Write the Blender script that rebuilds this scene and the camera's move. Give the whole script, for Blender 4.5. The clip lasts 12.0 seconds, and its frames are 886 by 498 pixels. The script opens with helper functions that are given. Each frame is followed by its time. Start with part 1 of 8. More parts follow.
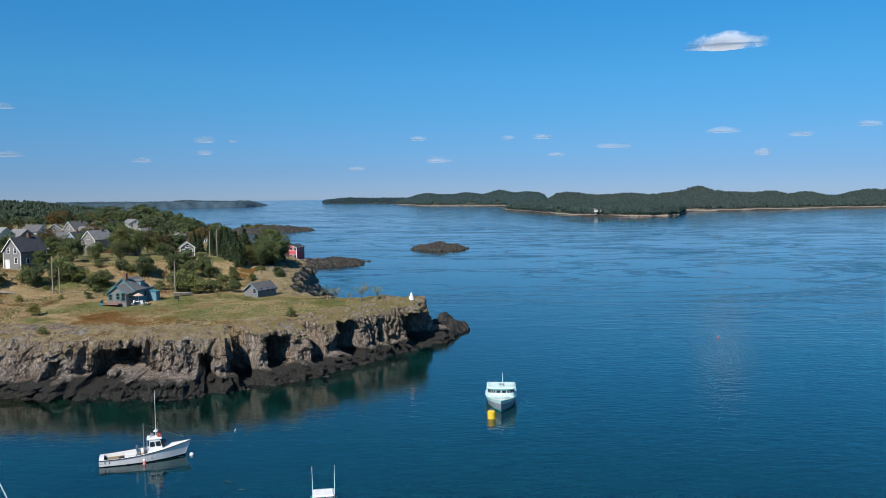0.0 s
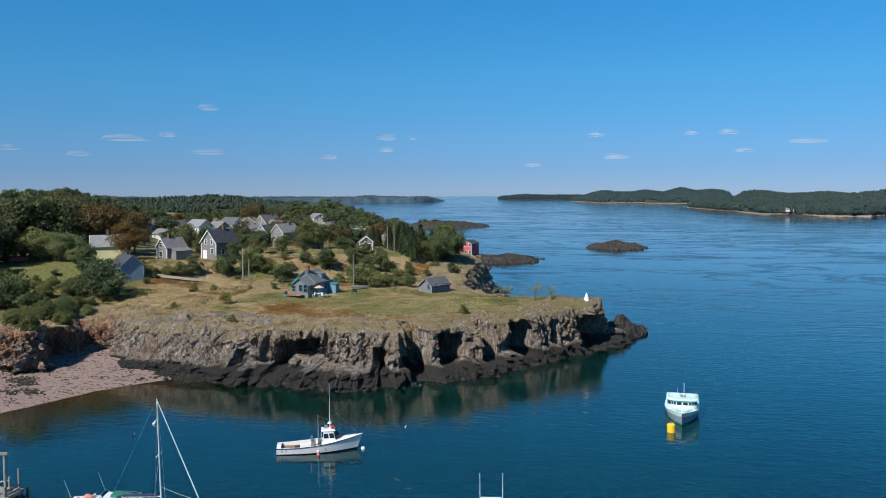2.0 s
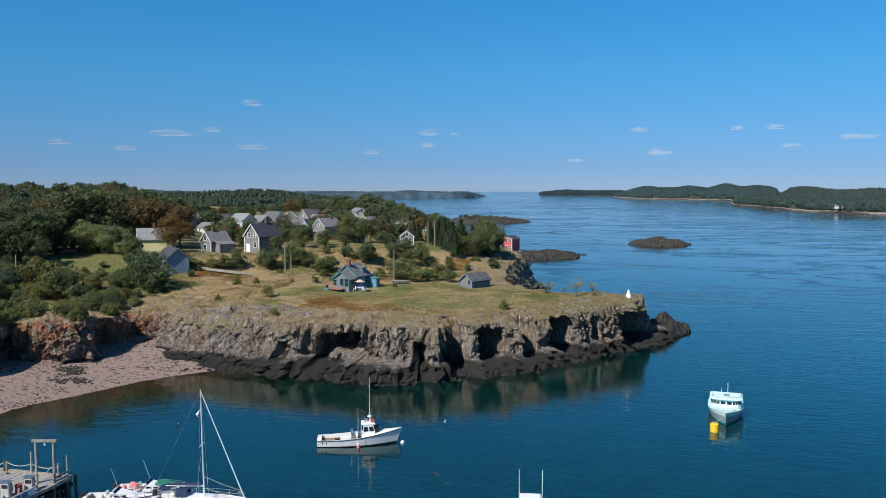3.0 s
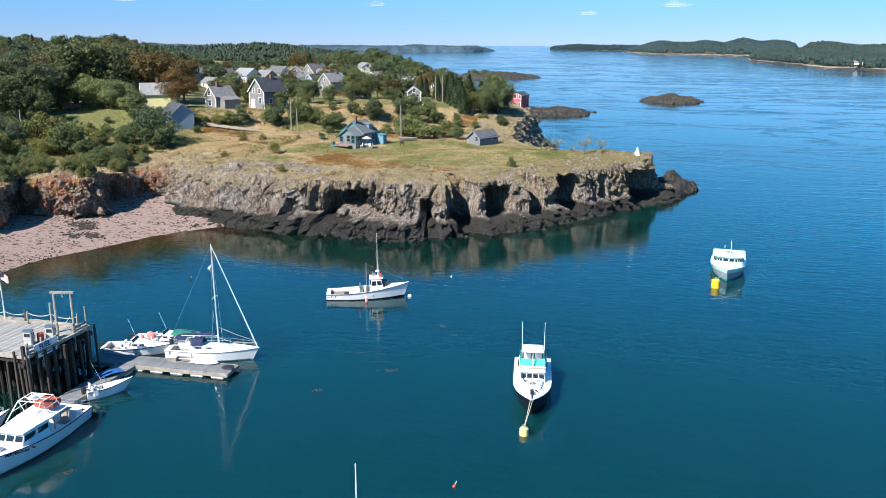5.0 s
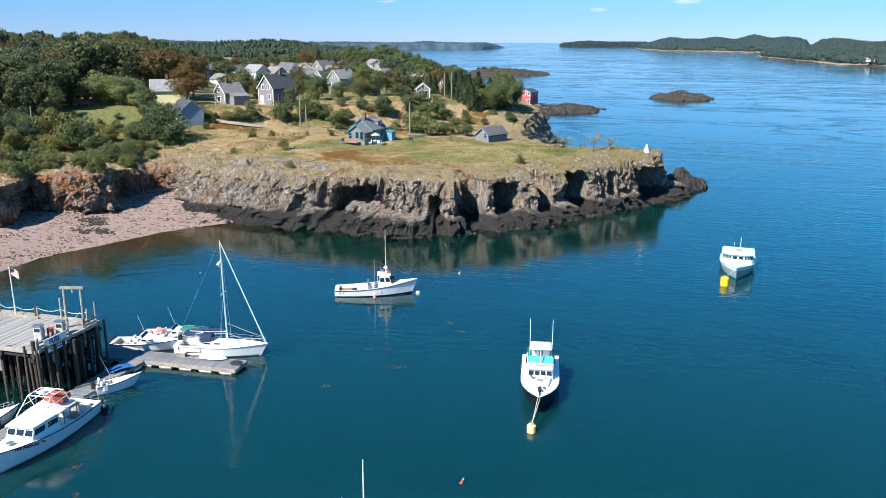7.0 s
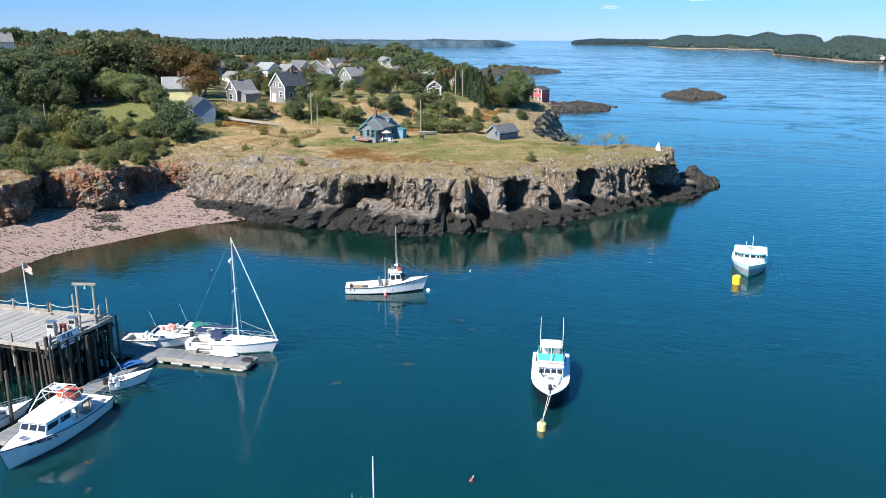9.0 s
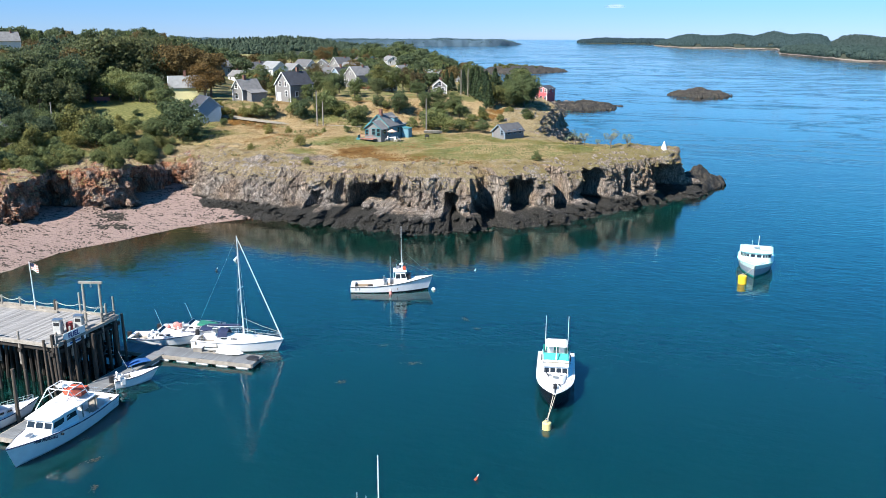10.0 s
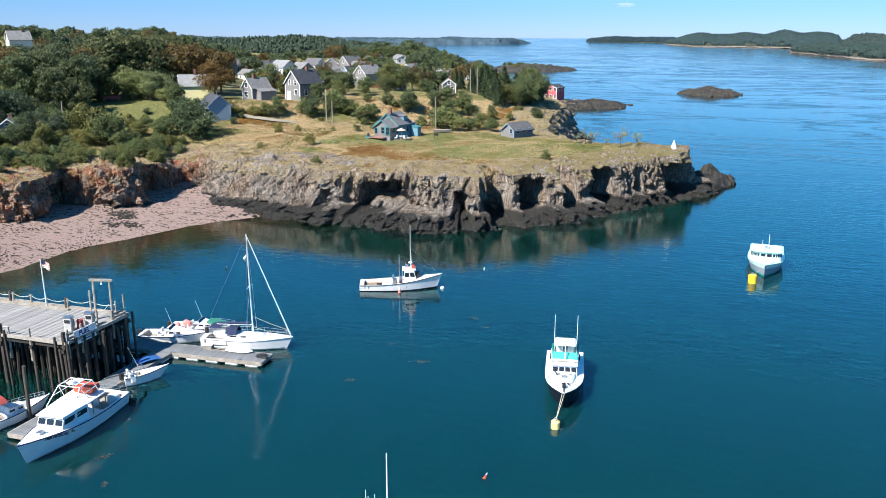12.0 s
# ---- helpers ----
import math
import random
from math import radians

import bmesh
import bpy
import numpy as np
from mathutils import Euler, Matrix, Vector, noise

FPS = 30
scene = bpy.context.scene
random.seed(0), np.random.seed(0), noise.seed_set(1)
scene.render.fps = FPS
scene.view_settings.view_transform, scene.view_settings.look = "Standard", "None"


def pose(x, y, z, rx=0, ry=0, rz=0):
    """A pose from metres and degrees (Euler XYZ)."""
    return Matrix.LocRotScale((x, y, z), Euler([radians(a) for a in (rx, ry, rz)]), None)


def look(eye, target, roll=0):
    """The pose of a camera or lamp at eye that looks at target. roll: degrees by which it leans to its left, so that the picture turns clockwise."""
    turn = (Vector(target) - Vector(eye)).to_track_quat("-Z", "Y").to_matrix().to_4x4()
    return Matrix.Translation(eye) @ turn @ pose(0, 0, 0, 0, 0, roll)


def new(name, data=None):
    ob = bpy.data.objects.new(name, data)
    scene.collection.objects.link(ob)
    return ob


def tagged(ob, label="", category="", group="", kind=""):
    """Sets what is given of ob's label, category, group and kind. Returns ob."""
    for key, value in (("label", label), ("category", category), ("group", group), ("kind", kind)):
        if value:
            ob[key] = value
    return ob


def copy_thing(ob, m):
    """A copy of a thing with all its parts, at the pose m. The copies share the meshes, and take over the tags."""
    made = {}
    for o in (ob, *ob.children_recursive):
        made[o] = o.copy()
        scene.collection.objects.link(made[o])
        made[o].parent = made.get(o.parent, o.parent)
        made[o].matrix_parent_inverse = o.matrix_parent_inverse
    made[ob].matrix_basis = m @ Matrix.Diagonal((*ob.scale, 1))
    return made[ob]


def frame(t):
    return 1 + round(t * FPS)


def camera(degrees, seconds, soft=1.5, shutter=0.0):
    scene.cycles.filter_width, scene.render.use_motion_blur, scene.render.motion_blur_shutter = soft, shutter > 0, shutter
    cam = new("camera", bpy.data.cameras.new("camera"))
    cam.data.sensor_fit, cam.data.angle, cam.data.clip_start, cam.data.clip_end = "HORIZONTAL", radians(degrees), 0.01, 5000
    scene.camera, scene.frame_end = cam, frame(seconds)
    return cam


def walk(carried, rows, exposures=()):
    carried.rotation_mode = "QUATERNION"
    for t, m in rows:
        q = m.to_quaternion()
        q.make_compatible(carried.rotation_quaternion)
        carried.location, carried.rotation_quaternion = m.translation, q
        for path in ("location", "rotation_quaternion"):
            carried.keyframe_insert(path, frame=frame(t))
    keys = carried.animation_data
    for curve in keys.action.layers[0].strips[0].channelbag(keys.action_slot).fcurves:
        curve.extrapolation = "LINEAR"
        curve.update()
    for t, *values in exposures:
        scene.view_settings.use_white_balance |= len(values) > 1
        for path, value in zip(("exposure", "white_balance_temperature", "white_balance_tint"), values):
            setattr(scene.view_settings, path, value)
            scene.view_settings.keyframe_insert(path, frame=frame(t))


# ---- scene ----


def glide(yaw, pitch, roll, x, y, z):
    """The flying camera's pose: yaw to its left, pitch up, roll, in degrees."""
    a, b = radians(yaw), radians(pitch)
    ahead = Vector((-math.sin(a) * math.cos(b), math.cos(a) * math.cos(b), math.sin(b)))
    return look((x, y, z), Vector((x, y, z)) + ahead, -roll)


cam = camera(56.71, 12.0, soft=0.85)
PATH = [
    (0, glide(0.000, -3.726, 0.661, 0.27, -3.59, 30.13)),
    (0.2, glide(3.150, -3.734, 0.658, 0.26, -3.05, 30.16)),
    (0.5, glide(5.418, -3.745, 0.655, 0.24, -2.24, 30.21)),
    (0.7, glide(6.050, -3.730, 0.590, 0.22, -1.80, 30.21)),
    (1, glide(6.724, -3.704, 0.494, 0.17, -1.19, 30.20)),
    (1.5, glide(7.071, -3.720, 0.405, 0.07, -0.60, 30.17)),
    (1.6, glide(7.200, -3.750, 0.375, 0.04, -0.50, 30.18)),
    (1.8, glide(9.150, -3.810, 0.315, -0.03, -0.33, 30.20)),
    (2, glide(12.149, -3.870, 0.255, -0.09, -0.18, 30.22)),
    (2.2, glide(14.300, -3.876, 0.190, -0.13, -0.10, 30.20)),
    (2.5, glide(14.828, -3.885, 0.107, -0.17, -0.04, 30.18)),
    (2.7, glide(14.890, -3.890, 0.100, -0.17, -0.03, 30.18)),
    (4.3, glide(15.340, -11.950, -0.120, -0.07, 0.00, 30.09)),
    (4.5, glide(15.392, -13.556, -0.133, -0.06, -0.00, 30.08)),
    (5, glide(15.520, -14.099, -0.111, -0.04, -0.00, 30.08)),
    (5.5, glide(15.655, -14.167, -0.100, -0.02, 0.02, 30.09)),
    (6, glide(15.810, -14.205, -0.106, -0.02, 0.01, 30.07)),
    (6.5, glide(15.970, -14.274, -0.108, -0.01, 0.01, 30.06)),
    (7, glide(16.138, -14.316, -0.140, -0.00, 0.02, 30.06)),
    (9, glide(16.914, -14.470, -0.105, 0.01, 0.03, 30.03)),
    (9.5, glide(17.088, -14.502, -0.107, 0.00, 0.02, 30.04)),
    (10, glide(17.283, -14.529, -0.107, 0.01, 0.01, 30.02)),
    (10.5, glide(17.452, -14.565, -0.092, 0.01, 0.00, 30.01)),
    (11, glide(17.628, -14.568, -0.157, 0.01, 0.00, 30.00)),
    (11.5, glide(17.758, -14.607, -0.105, 0.01, 0.01, 30.00)),
    (12, glide(17.923, -14.612, -0.073, -0.00, -0.00, 30.00)),
]
EXPOSURES = [(0.0, 0.24), (2.7, 0.28), (4.3, 0.40), (4.6, 0.66), (5.0, 1.05), (12.0, 1.11)]
walk(cam, PATH, EXPOSURES)

# ---- light ----
SUN = Vector((-0.48, -0.88, 0)).normalized() * math.cos(radians(44)) + Vector((0, 0, math.sin(radians(44))))
world = bpy.data.worlds.new("world")
scene.world = world
world.use_nodes = True
wn = world.node_tree.nodes
sky = wn.new("ShaderNodeTexSky")
sky.sky_type, sky.sun_disc = "NISHITA", False
sky.sun_elevation, sky.sun_rotation = radians(44), math.atan2(SUN.x, SUN.y)
sky.air_density, sky.dust_density, sky.ozone_density = 0.45, 0.0, 2.0
wn["Background"].inputs["Strength"].default_value = 0.10
vivid = wn.new("ShaderNodeHueSaturation")
vivid.inputs["Saturation"].default_value = 1.25
world.node_tree.links.new(sky.outputs[0], vivid.inputs["Color"])
tint = wn.new("ShaderNodeMix")
tint.data_type, tint.blend_type = "RGBA", "MULTIPLY"
tint.inputs[0].default_value = 1.0
# the clear sea air: paler and dimmer low down, deeper blue above
way = wn.new("ShaderNodeTexCoord")
up = wn.new("ShaderNodeSeparateXYZ")
world.node_tree.links.new(way.outputs["Generated"], up.inputs[0])
air = wn.new("ShaderNodeValToRGB")
for height, shade in ((0.03, (0.43, 0.50, 0.61, 1)), (0.07, (0.58, 0.75, 0.78, 1)), (0.14, (0.71, 1.19, 1.09, 1)), (0.25, (0.72, 1.60, 1.50, 1))):
    air.color_ramp.elements.new(height).color = shade
air.color_ramp.elements[0].color, air.color_ramp.elements[5].color = (0.35, 0.385, 0.53, 1), (0.7, 1.4, 1.4, 1)
world.node_tree.links.new(up.outputs["Z"], air.inputs[0])
world.node_tree.links.new(air.outputs[0], tint.inputs[7])
world.node_tree.links.new(vivid.outputs[0], tint.inputs[6])
world.node_tree.links.new(tint.outputs[2], wn["Background"].inputs["Color"])
sun = new("sun", bpy.data.lights.new("sun", "SUN"))
sun.data.energy, sun.data.angle, sun.data.color = 5.0, radians(0.5), (1.0, 0.95, 0.88)
sun.matrix_world = look(SUN * 100, (0, 0, 0))

# ---- materials ----


def nodes_of(name):
    m = bpy.data.materials.new(name)
    m.use_nodes = True
    nt = m.node_tree
    return m, nt, nt.nodes["Principled BSDF"]


def node(nt, kind, **kw):
    n = nt.nodes.new(kind)
    for key, value in kw.items():
        n.inputs[key.replace("_", " ")].default_value = value
    return n


def ramp(nt, source, stops):
    r = nt.nodes.new("ShaderNodeValToRGB")
    e = r.color_ramp.elements
    while len(e) < len(stops):
        e.new(0.5)
    for el, (p, c) in zip(e, stops):
        el.position, el.color = p, (*c, 1) if len(c) == 3 else c
    nt.links.new(source, r.inputs[0])
    return r.outputs[0]


def mix(nt, fac, a, b, mode="MIX"):
    n = nt.nodes.new("ShaderNodeMix")
    n.data_type, n.blend_type = "RGBA", mode
    for socket, value in ((n.inputs[0], fac), (n.inputs[6], a), (n.inputs[7], b)):
        if isinstance(value, bpy.types.NodeSocket):
            nt.links.new(value, socket)
        elif isinstance(value, (int, float)):
            socket.default_value = value
        else:
            socket.default_value = (*value, 1)
    return n.outputs[2]


def math_node(nt, op, a, b=0.0):
    n = nt.nodes.new("ShaderNodeMath")
    n.operation = op
    for socket, value in zip(n.inputs, (a, b)):
        if isinstance(value, bpy.types.NodeSocket):
            nt.links.new(value, socket)
        else:
            socket.default_value = value
    return n.outputs[0]


def place(nt, world_space=True, stretch=(1, 1, 1)):
    out = nt.nodes.new("ShaderNodeNewGeometry").outputs["Position"] if world_space else nt.nodes.new("ShaderNodeTexCoord").outputs["Object"]
    if stretch != (1, 1, 1):
        m = nt.nodes.new("ShaderNodeMapping")
        m.inputs["Scale"].default_value = stretch
        nt.links.new(out, m.inputs[0])
        out = m.outputs[0]
    return out


def noise_tex(nt, where, scale, detail=4.0, rough=0.6, distort=0.0):
    n = node(nt, "ShaderNodeTexNoise", Scale=scale, Detail=detail, Roughness=rough, Distortion=distort)
    nt.links.new(where, n.inputs["Vector"])
    return n.outputs["Fac"]


def relief(nt, bsdf, height, strength, distance):
    b = node(nt, "ShaderNodeBump", Strength=strength, Distance=distance)
    nt.links.new(height, b.inputs["Height"])
    nt.links.new(b.outputs[0], bsdf.inputs["Normal"])


def plain(name, colour, rough=0.6, metal=0.0, wear=0.25, scale=3.0, grain=25.0, bump=0.02, by_object=0.0, world_space=False, stretch=(1, 1, 1)):
    """A surface with stains at one scale and grain at another."""
    m, nt, b = nodes_of(name)
    where = place(nt, world_space, stretch)
    big, small = noise_tex(nt, where, scale), noise_tex(nt, where, grain, 2.0)
    shade = ramp(nt, big, [(0.3, [c * (1 - wear) for c in colour]), (0.7, [min(c * (1 + wear * 0.5), 0.9) for c in colour])])
    fine = ramp(nt, small, [(0.25, (1 - wear * 0.6,) * 3), (0.7, (1, 1, 1))])
    out = mix(nt, 1.0, shade, fine, "MULTIPLY")
    if by_object:
        info = nt.nodes.new("ShaderNodeObjectInfo")
        out = mix(nt, 1.0, out, ramp(nt, info.outputs["Random"], [(0, (1 - by_object,) * 3), (1, (1, 1, 1))]), "MULTIPLY")
    nt.links.new(out, b.inputs["Base Color"])
    b.inputs["Roughness"].default_value, b.inputs["Metallic"].default_value = rough, metal
    if bump:
        relief(nt, b, small, 0.5, bump)
    return m


def foliage(name, dark, light, warm=None, warm_share=0.0):
    m, nt, b = nodes_of(name)
    isl = nt.nodes.new("ShaderNodeNewGeometry").outputs["Random Per Island"]
    info = nt.nodes.new("ShaderNodeObjectInfo").outputs["Random"]
    clump = noise_tex(nt, place(nt), 0.45, 3.0)
    col = ramp(nt, math_node(nt, "ADD", math_node(nt, "MULTIPLY", isl, 0.5), math_node(nt, "MULTIPLY", clump, 0.55)), [(0.2, dark), (0.85, light)])
    col = mix(nt, 1.0, col, ramp(nt, info, [(0, (0.62, 0.74, 0.78)), (0.4, (0.92, 1.0, 0.90)), (0.75, (1.04, 1.0, 0.80)), (1, (1.20, 1.03, 0.76))]), "MULTIPLY")
    if warm:
        col = mix(nt, ramp(nt, clump, [(1 - warm_share - 0.15, (0, 0, 0)), (1 - warm_share + 0.1, (1, 1, 1))]), col, warm)
    nt.links.new(col, b.inputs["Base Color"])
    b.inputs["Roughness"].default_value = 0.65
    b.inputs["Specular IOR Level"].default_value = 0.25
    tr = nt.nodes.new("ShaderNodeBsdfTranslucent")
    nt.links.new(col, tr.inputs["Color"])
    ms = nt.nodes.new("ShaderNodeMixShader")
    ms.inputs[0].default_value = 0.36
    nt.links.new(b.outputs[0], ms.inputs[1])
    nt.links.new(tr.outputs[0], ms.inputs[2])
    nt.links.new(ms.outputs[0], nt.nodes["Material Output"].inputs[0])
    return m


def water_material():
    m, nt, b = nodes_of("sea_water")
    pos = place(nt)
    sep = nt.nodes.new("ShaderNodeSeparateXYZ")
    nt.links.new(pos, sep.inputs[0])
    x, y = sep.outputs["X"], sep.outputs["Y"]

    def plane(a, ax, b_, by):
        """Metres from a straight shore, out to sea."""
        return math_node(nt, "ADD", math_node(nt, "MULTIPLY", math_node(nt, "ADD", x, ax), a), math_node(nt, "MULTIPLY", math_node(nt, "ADD", y, by), b_))
    wob = math_node(nt, "MULTIPLY", math_node(nt, "SUBTRACT", noise_tex(nt, pos, 0.12), 0.5), 7.0)
    # shallows: sand shows through off the beach, rockweed and painted reflection along the cliff
    beach = math_node(nt, "DIVIDE", math_node(nt, "ADD", math_node(nt, "MAXIMUM", plane(0.94, 86.0, -0.33, -79.0), plane(0.0, 0.0, 1.5, -122.0)), wob), 22.0)
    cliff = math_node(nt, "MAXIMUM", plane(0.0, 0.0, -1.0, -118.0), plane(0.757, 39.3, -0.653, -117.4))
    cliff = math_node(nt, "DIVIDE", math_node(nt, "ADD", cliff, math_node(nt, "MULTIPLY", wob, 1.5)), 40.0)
    shallow = ramp(nt, beach, [(0.0, (0.038, 0.042, 0.028)), (0.25, (0.016, 0.031, 0.021)), (0.6, (0.003, 0.027, 0.023)), (1.0, (0.0020, 0.030, 0.0365))])
    # dark green multiplied in for the cliff's reflection, up to 40 m out
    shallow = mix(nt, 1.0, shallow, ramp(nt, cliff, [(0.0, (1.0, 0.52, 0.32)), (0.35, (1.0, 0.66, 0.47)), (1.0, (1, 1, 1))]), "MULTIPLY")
    # silt and weed by pier and floats, with the pier's shade tinted in
    silt_shade = math_node(nt, "MAXIMUM", math_node(nt, "DIVIDE", math_node(nt, "ADD", x, 66.0), 32.0), math_node(nt, "DIVIDE", math_node(nt, "ADD", y, -60.0), 16.0))
    shallow = mix(nt, 1.0, shallow, ramp(nt, silt_shade, [(0.0, (1.6, 0.62, 0.42)), (0.4, (1.4, 0.74, 0.58)), (1.0, (1, 1, 1))]), "MULTIPLY")
    drift = ramp(nt, noise_tex(nt, pos, 0.018, 3.0), [(0.3, (0.9, 0.93, 0.96)), (0.7, (1.08, 1.06, 1.0))])
    # far channel's colour raised in green and blue in place of sky reflection
    sky_tint = ramp(nt, math_node(nt, "DIVIDE", y, 1000.0), [(0.06, (1.0, 1.0, 0.97)), (0.12, (1.0, 1.0, 1.0)), (0.30, (1.0, 1.5, 1.8))])
    nt.links.new(mix(nt, 1.0, mix(nt, 1.0, shallow, drift, "MULTIPLY"), sky_tint, "MULTIPLY"), b.inputs["Base Color"])
    # slicks and tide rips, in the open channel; the harbour lies calm
    streak = noise_tex(nt, place(nt, True, (0.5, 1, 1)), 0.010, 5.0, 0.6, 2.2)
    calm = ramp(nt, streak, [(0.53, (0.0, 0.0, 0.0)), (0.63, (1, 1, 1))])
    rip = noise_tex(nt, place(nt, True, (0.4, 1, 1)), 0.016, 5.0, 0.62, 2.8)
    line = ramp(nt, rip, [(0.455, (0, 0, 0)), (0.495, (1, 1, 1)), (0.535, (0, 0, 0))])
    channel = ramp(nt, math_node(nt, "DIVIDE", y, 1000.0), [(0.15, (0.04, 0.04, 0.04)), (0.30, (1, 1, 1))])
    rips = math_node(nt, "MULTIPLY", math_node(nt, "ADD", math_node(nt, "MULTIPLY", calm, 0.6), math_node(nt, "MULTIPLY", line, 0.95)), channel)
    ripple = noise_tex(nt, place(nt, True, (0.6, 1, 1)), 0.9, 3.0, 0.55, 0.25)
    swell = noise_tex(nt, place(nt, True, (0.55, 1, 1)), 0.26, 2.0, 0.5)
    wavelet = noise_tex(nt, place(nt, True, (0.7, 1, 1)), 2.6, 3.0, 0.6, 0.3)
    patch = ramp(nt, noise_tex(nt, pos, 0.05, 3.0), [(0.38, (0.25, 0.25, 0.25)), (0.6, (1, 1, 1))])
    h = math_node(nt, "ADD", math_node(nt, "MULTIPLY", ripple, 0.13), math_node(nt, "MULTIPLY", swell, 0.09))
    h = math_node(nt, "ADD", h, math_node(nt, "MULTIPLY", math_node(nt, "MULTIPLY", wavelet, patch), 0.03))
    h = math_node(nt, "MULTIPLY", h, math_node(nt, "ADD", math_node(nt, "MULTIPLY", rips, 1.6), 0.7))
    lee = ramp(nt, cliff, [(0.0, (0.4, 0.4, 0.4)), (0.8, (1, 1, 1))])
    near = ramp(nt, math_node(nt, "DIVIDE", y, 180.0), [(0.25, (0.8, 0.8, 0.8)), (0.55, (1, 1, 1)), (0.90, (1.6, 1.6, 1.6))])
    relief(nt, b, math_node(nt, "MULTIPLY", math_node(nt, "MULTIPLY", h, lee), near), 1.0, 0.4)
    nt.links.new(math_node(nt, "ADD", math_node(nt, "MULTIPLY", rips, 0.16), 0.05), b.inputs["Roughness"])
    b.inputs["IOR"].default_value = 1.36
    b.inputs["Specular IOR Level"].default_value = 0.85
    # light scatters for metres in the water before it comes back
    b.inputs["Subsurface Weight"].default_value, b.inputs["Subsurface Scale"].default_value = 1.0, 2.5
    b.inputs["Subsurface Radius"].default_value = (0.4, 1.0, 1.0)
    return m


def ground_material():
    m, nt, b = nodes_of("ground_cover")
    att = nt.nodes.new("ShaderNodeAttribute")
    att.attribute_name = "cover"
    sep = nt.nodes.new("ShaderNodeSeparateColor")
    nt.links.new(att.outputs["Color"], sep.inputs[0])
    pos = place(nt)
    n1, n2, n3 = noise_tex(nt, pos, 0.35, 5.0), noise_tex(nt, pos, 2.2, 4.0), noise_tex(nt, pos, 9.0, 3.0)
    straw = ramp(nt, n2, [(0.3, (0.17, 0.12, 0.06)), (0.5, (0.32, 0.235, 0.12)), (0.72, (0.46, 0.35, 0.20))])
    green = ramp(nt, n2, [(0.3, (0.085, 0.092, 0.03)), (0.55, (0.165, 0.168, 0.06)), (0.75, (0.27, 0.24, 0.105))])
    russet = ramp(nt, n2, [(0.3, (0.09, 0.05, 0.015)), (0.7, (0.24, 0.12, 0.03))])
    beach = ramp(nt, n3, [(0.32, (0.10, 0.07, 0.06)), (0.45, (0.30, 0.215, 0.185)), (0.75, (0.44, 0.34, 0.30))])
    beach = mix(nt, ramp(nt, noise_tex(nt, place(nt, True, (0.5, 1.3, 1)), 1.6, 5.0), [(0.56, (0, 0, 0)), (0.62, (1, 1, 1))]), beach, (0.055, 0.045, 0.035))
    soft = math_node(nt, "MULTIPLY", math_node(nt, "SUBTRACT", n1, 0.5), 0.7)

    def blend(share):
        return ramp(nt, math_node(nt, "ADD", share, soft), [(0.42, (0, 0, 0)), (0.58, (1, 1, 1))])
    wide = noise_tex(nt, pos, 0.075, 4.0, 0.6)
    straw = mix(nt, ramp(nt, wide, [(0.54, (0, 0, 0)), (0.62, (1, 1, 1))]), straw, green)
    straw = mix(nt, ramp(nt, wide, [(0.36, (1, 1, 1)), (0.42, (0, 0, 0))]), straw, russet)
    col = mix(nt, blend(sep.outputs["Green"]), straw, green)
    col = mix(nt, blend(sep.outputs["Red"]), col, russet)
    col = mix(nt, sep.outputs["Blue"], col, beach)
    nt.links.new(col, b.inputs["Base Color"])
    b.inputs["Roughness"].default_value = 0.95
    b.inputs["Specular IOR Level"].default_value = 0.15
    relief(nt, b, math_node(nt, "ADD", n2, n3), 0.8, 0.25)
    return m


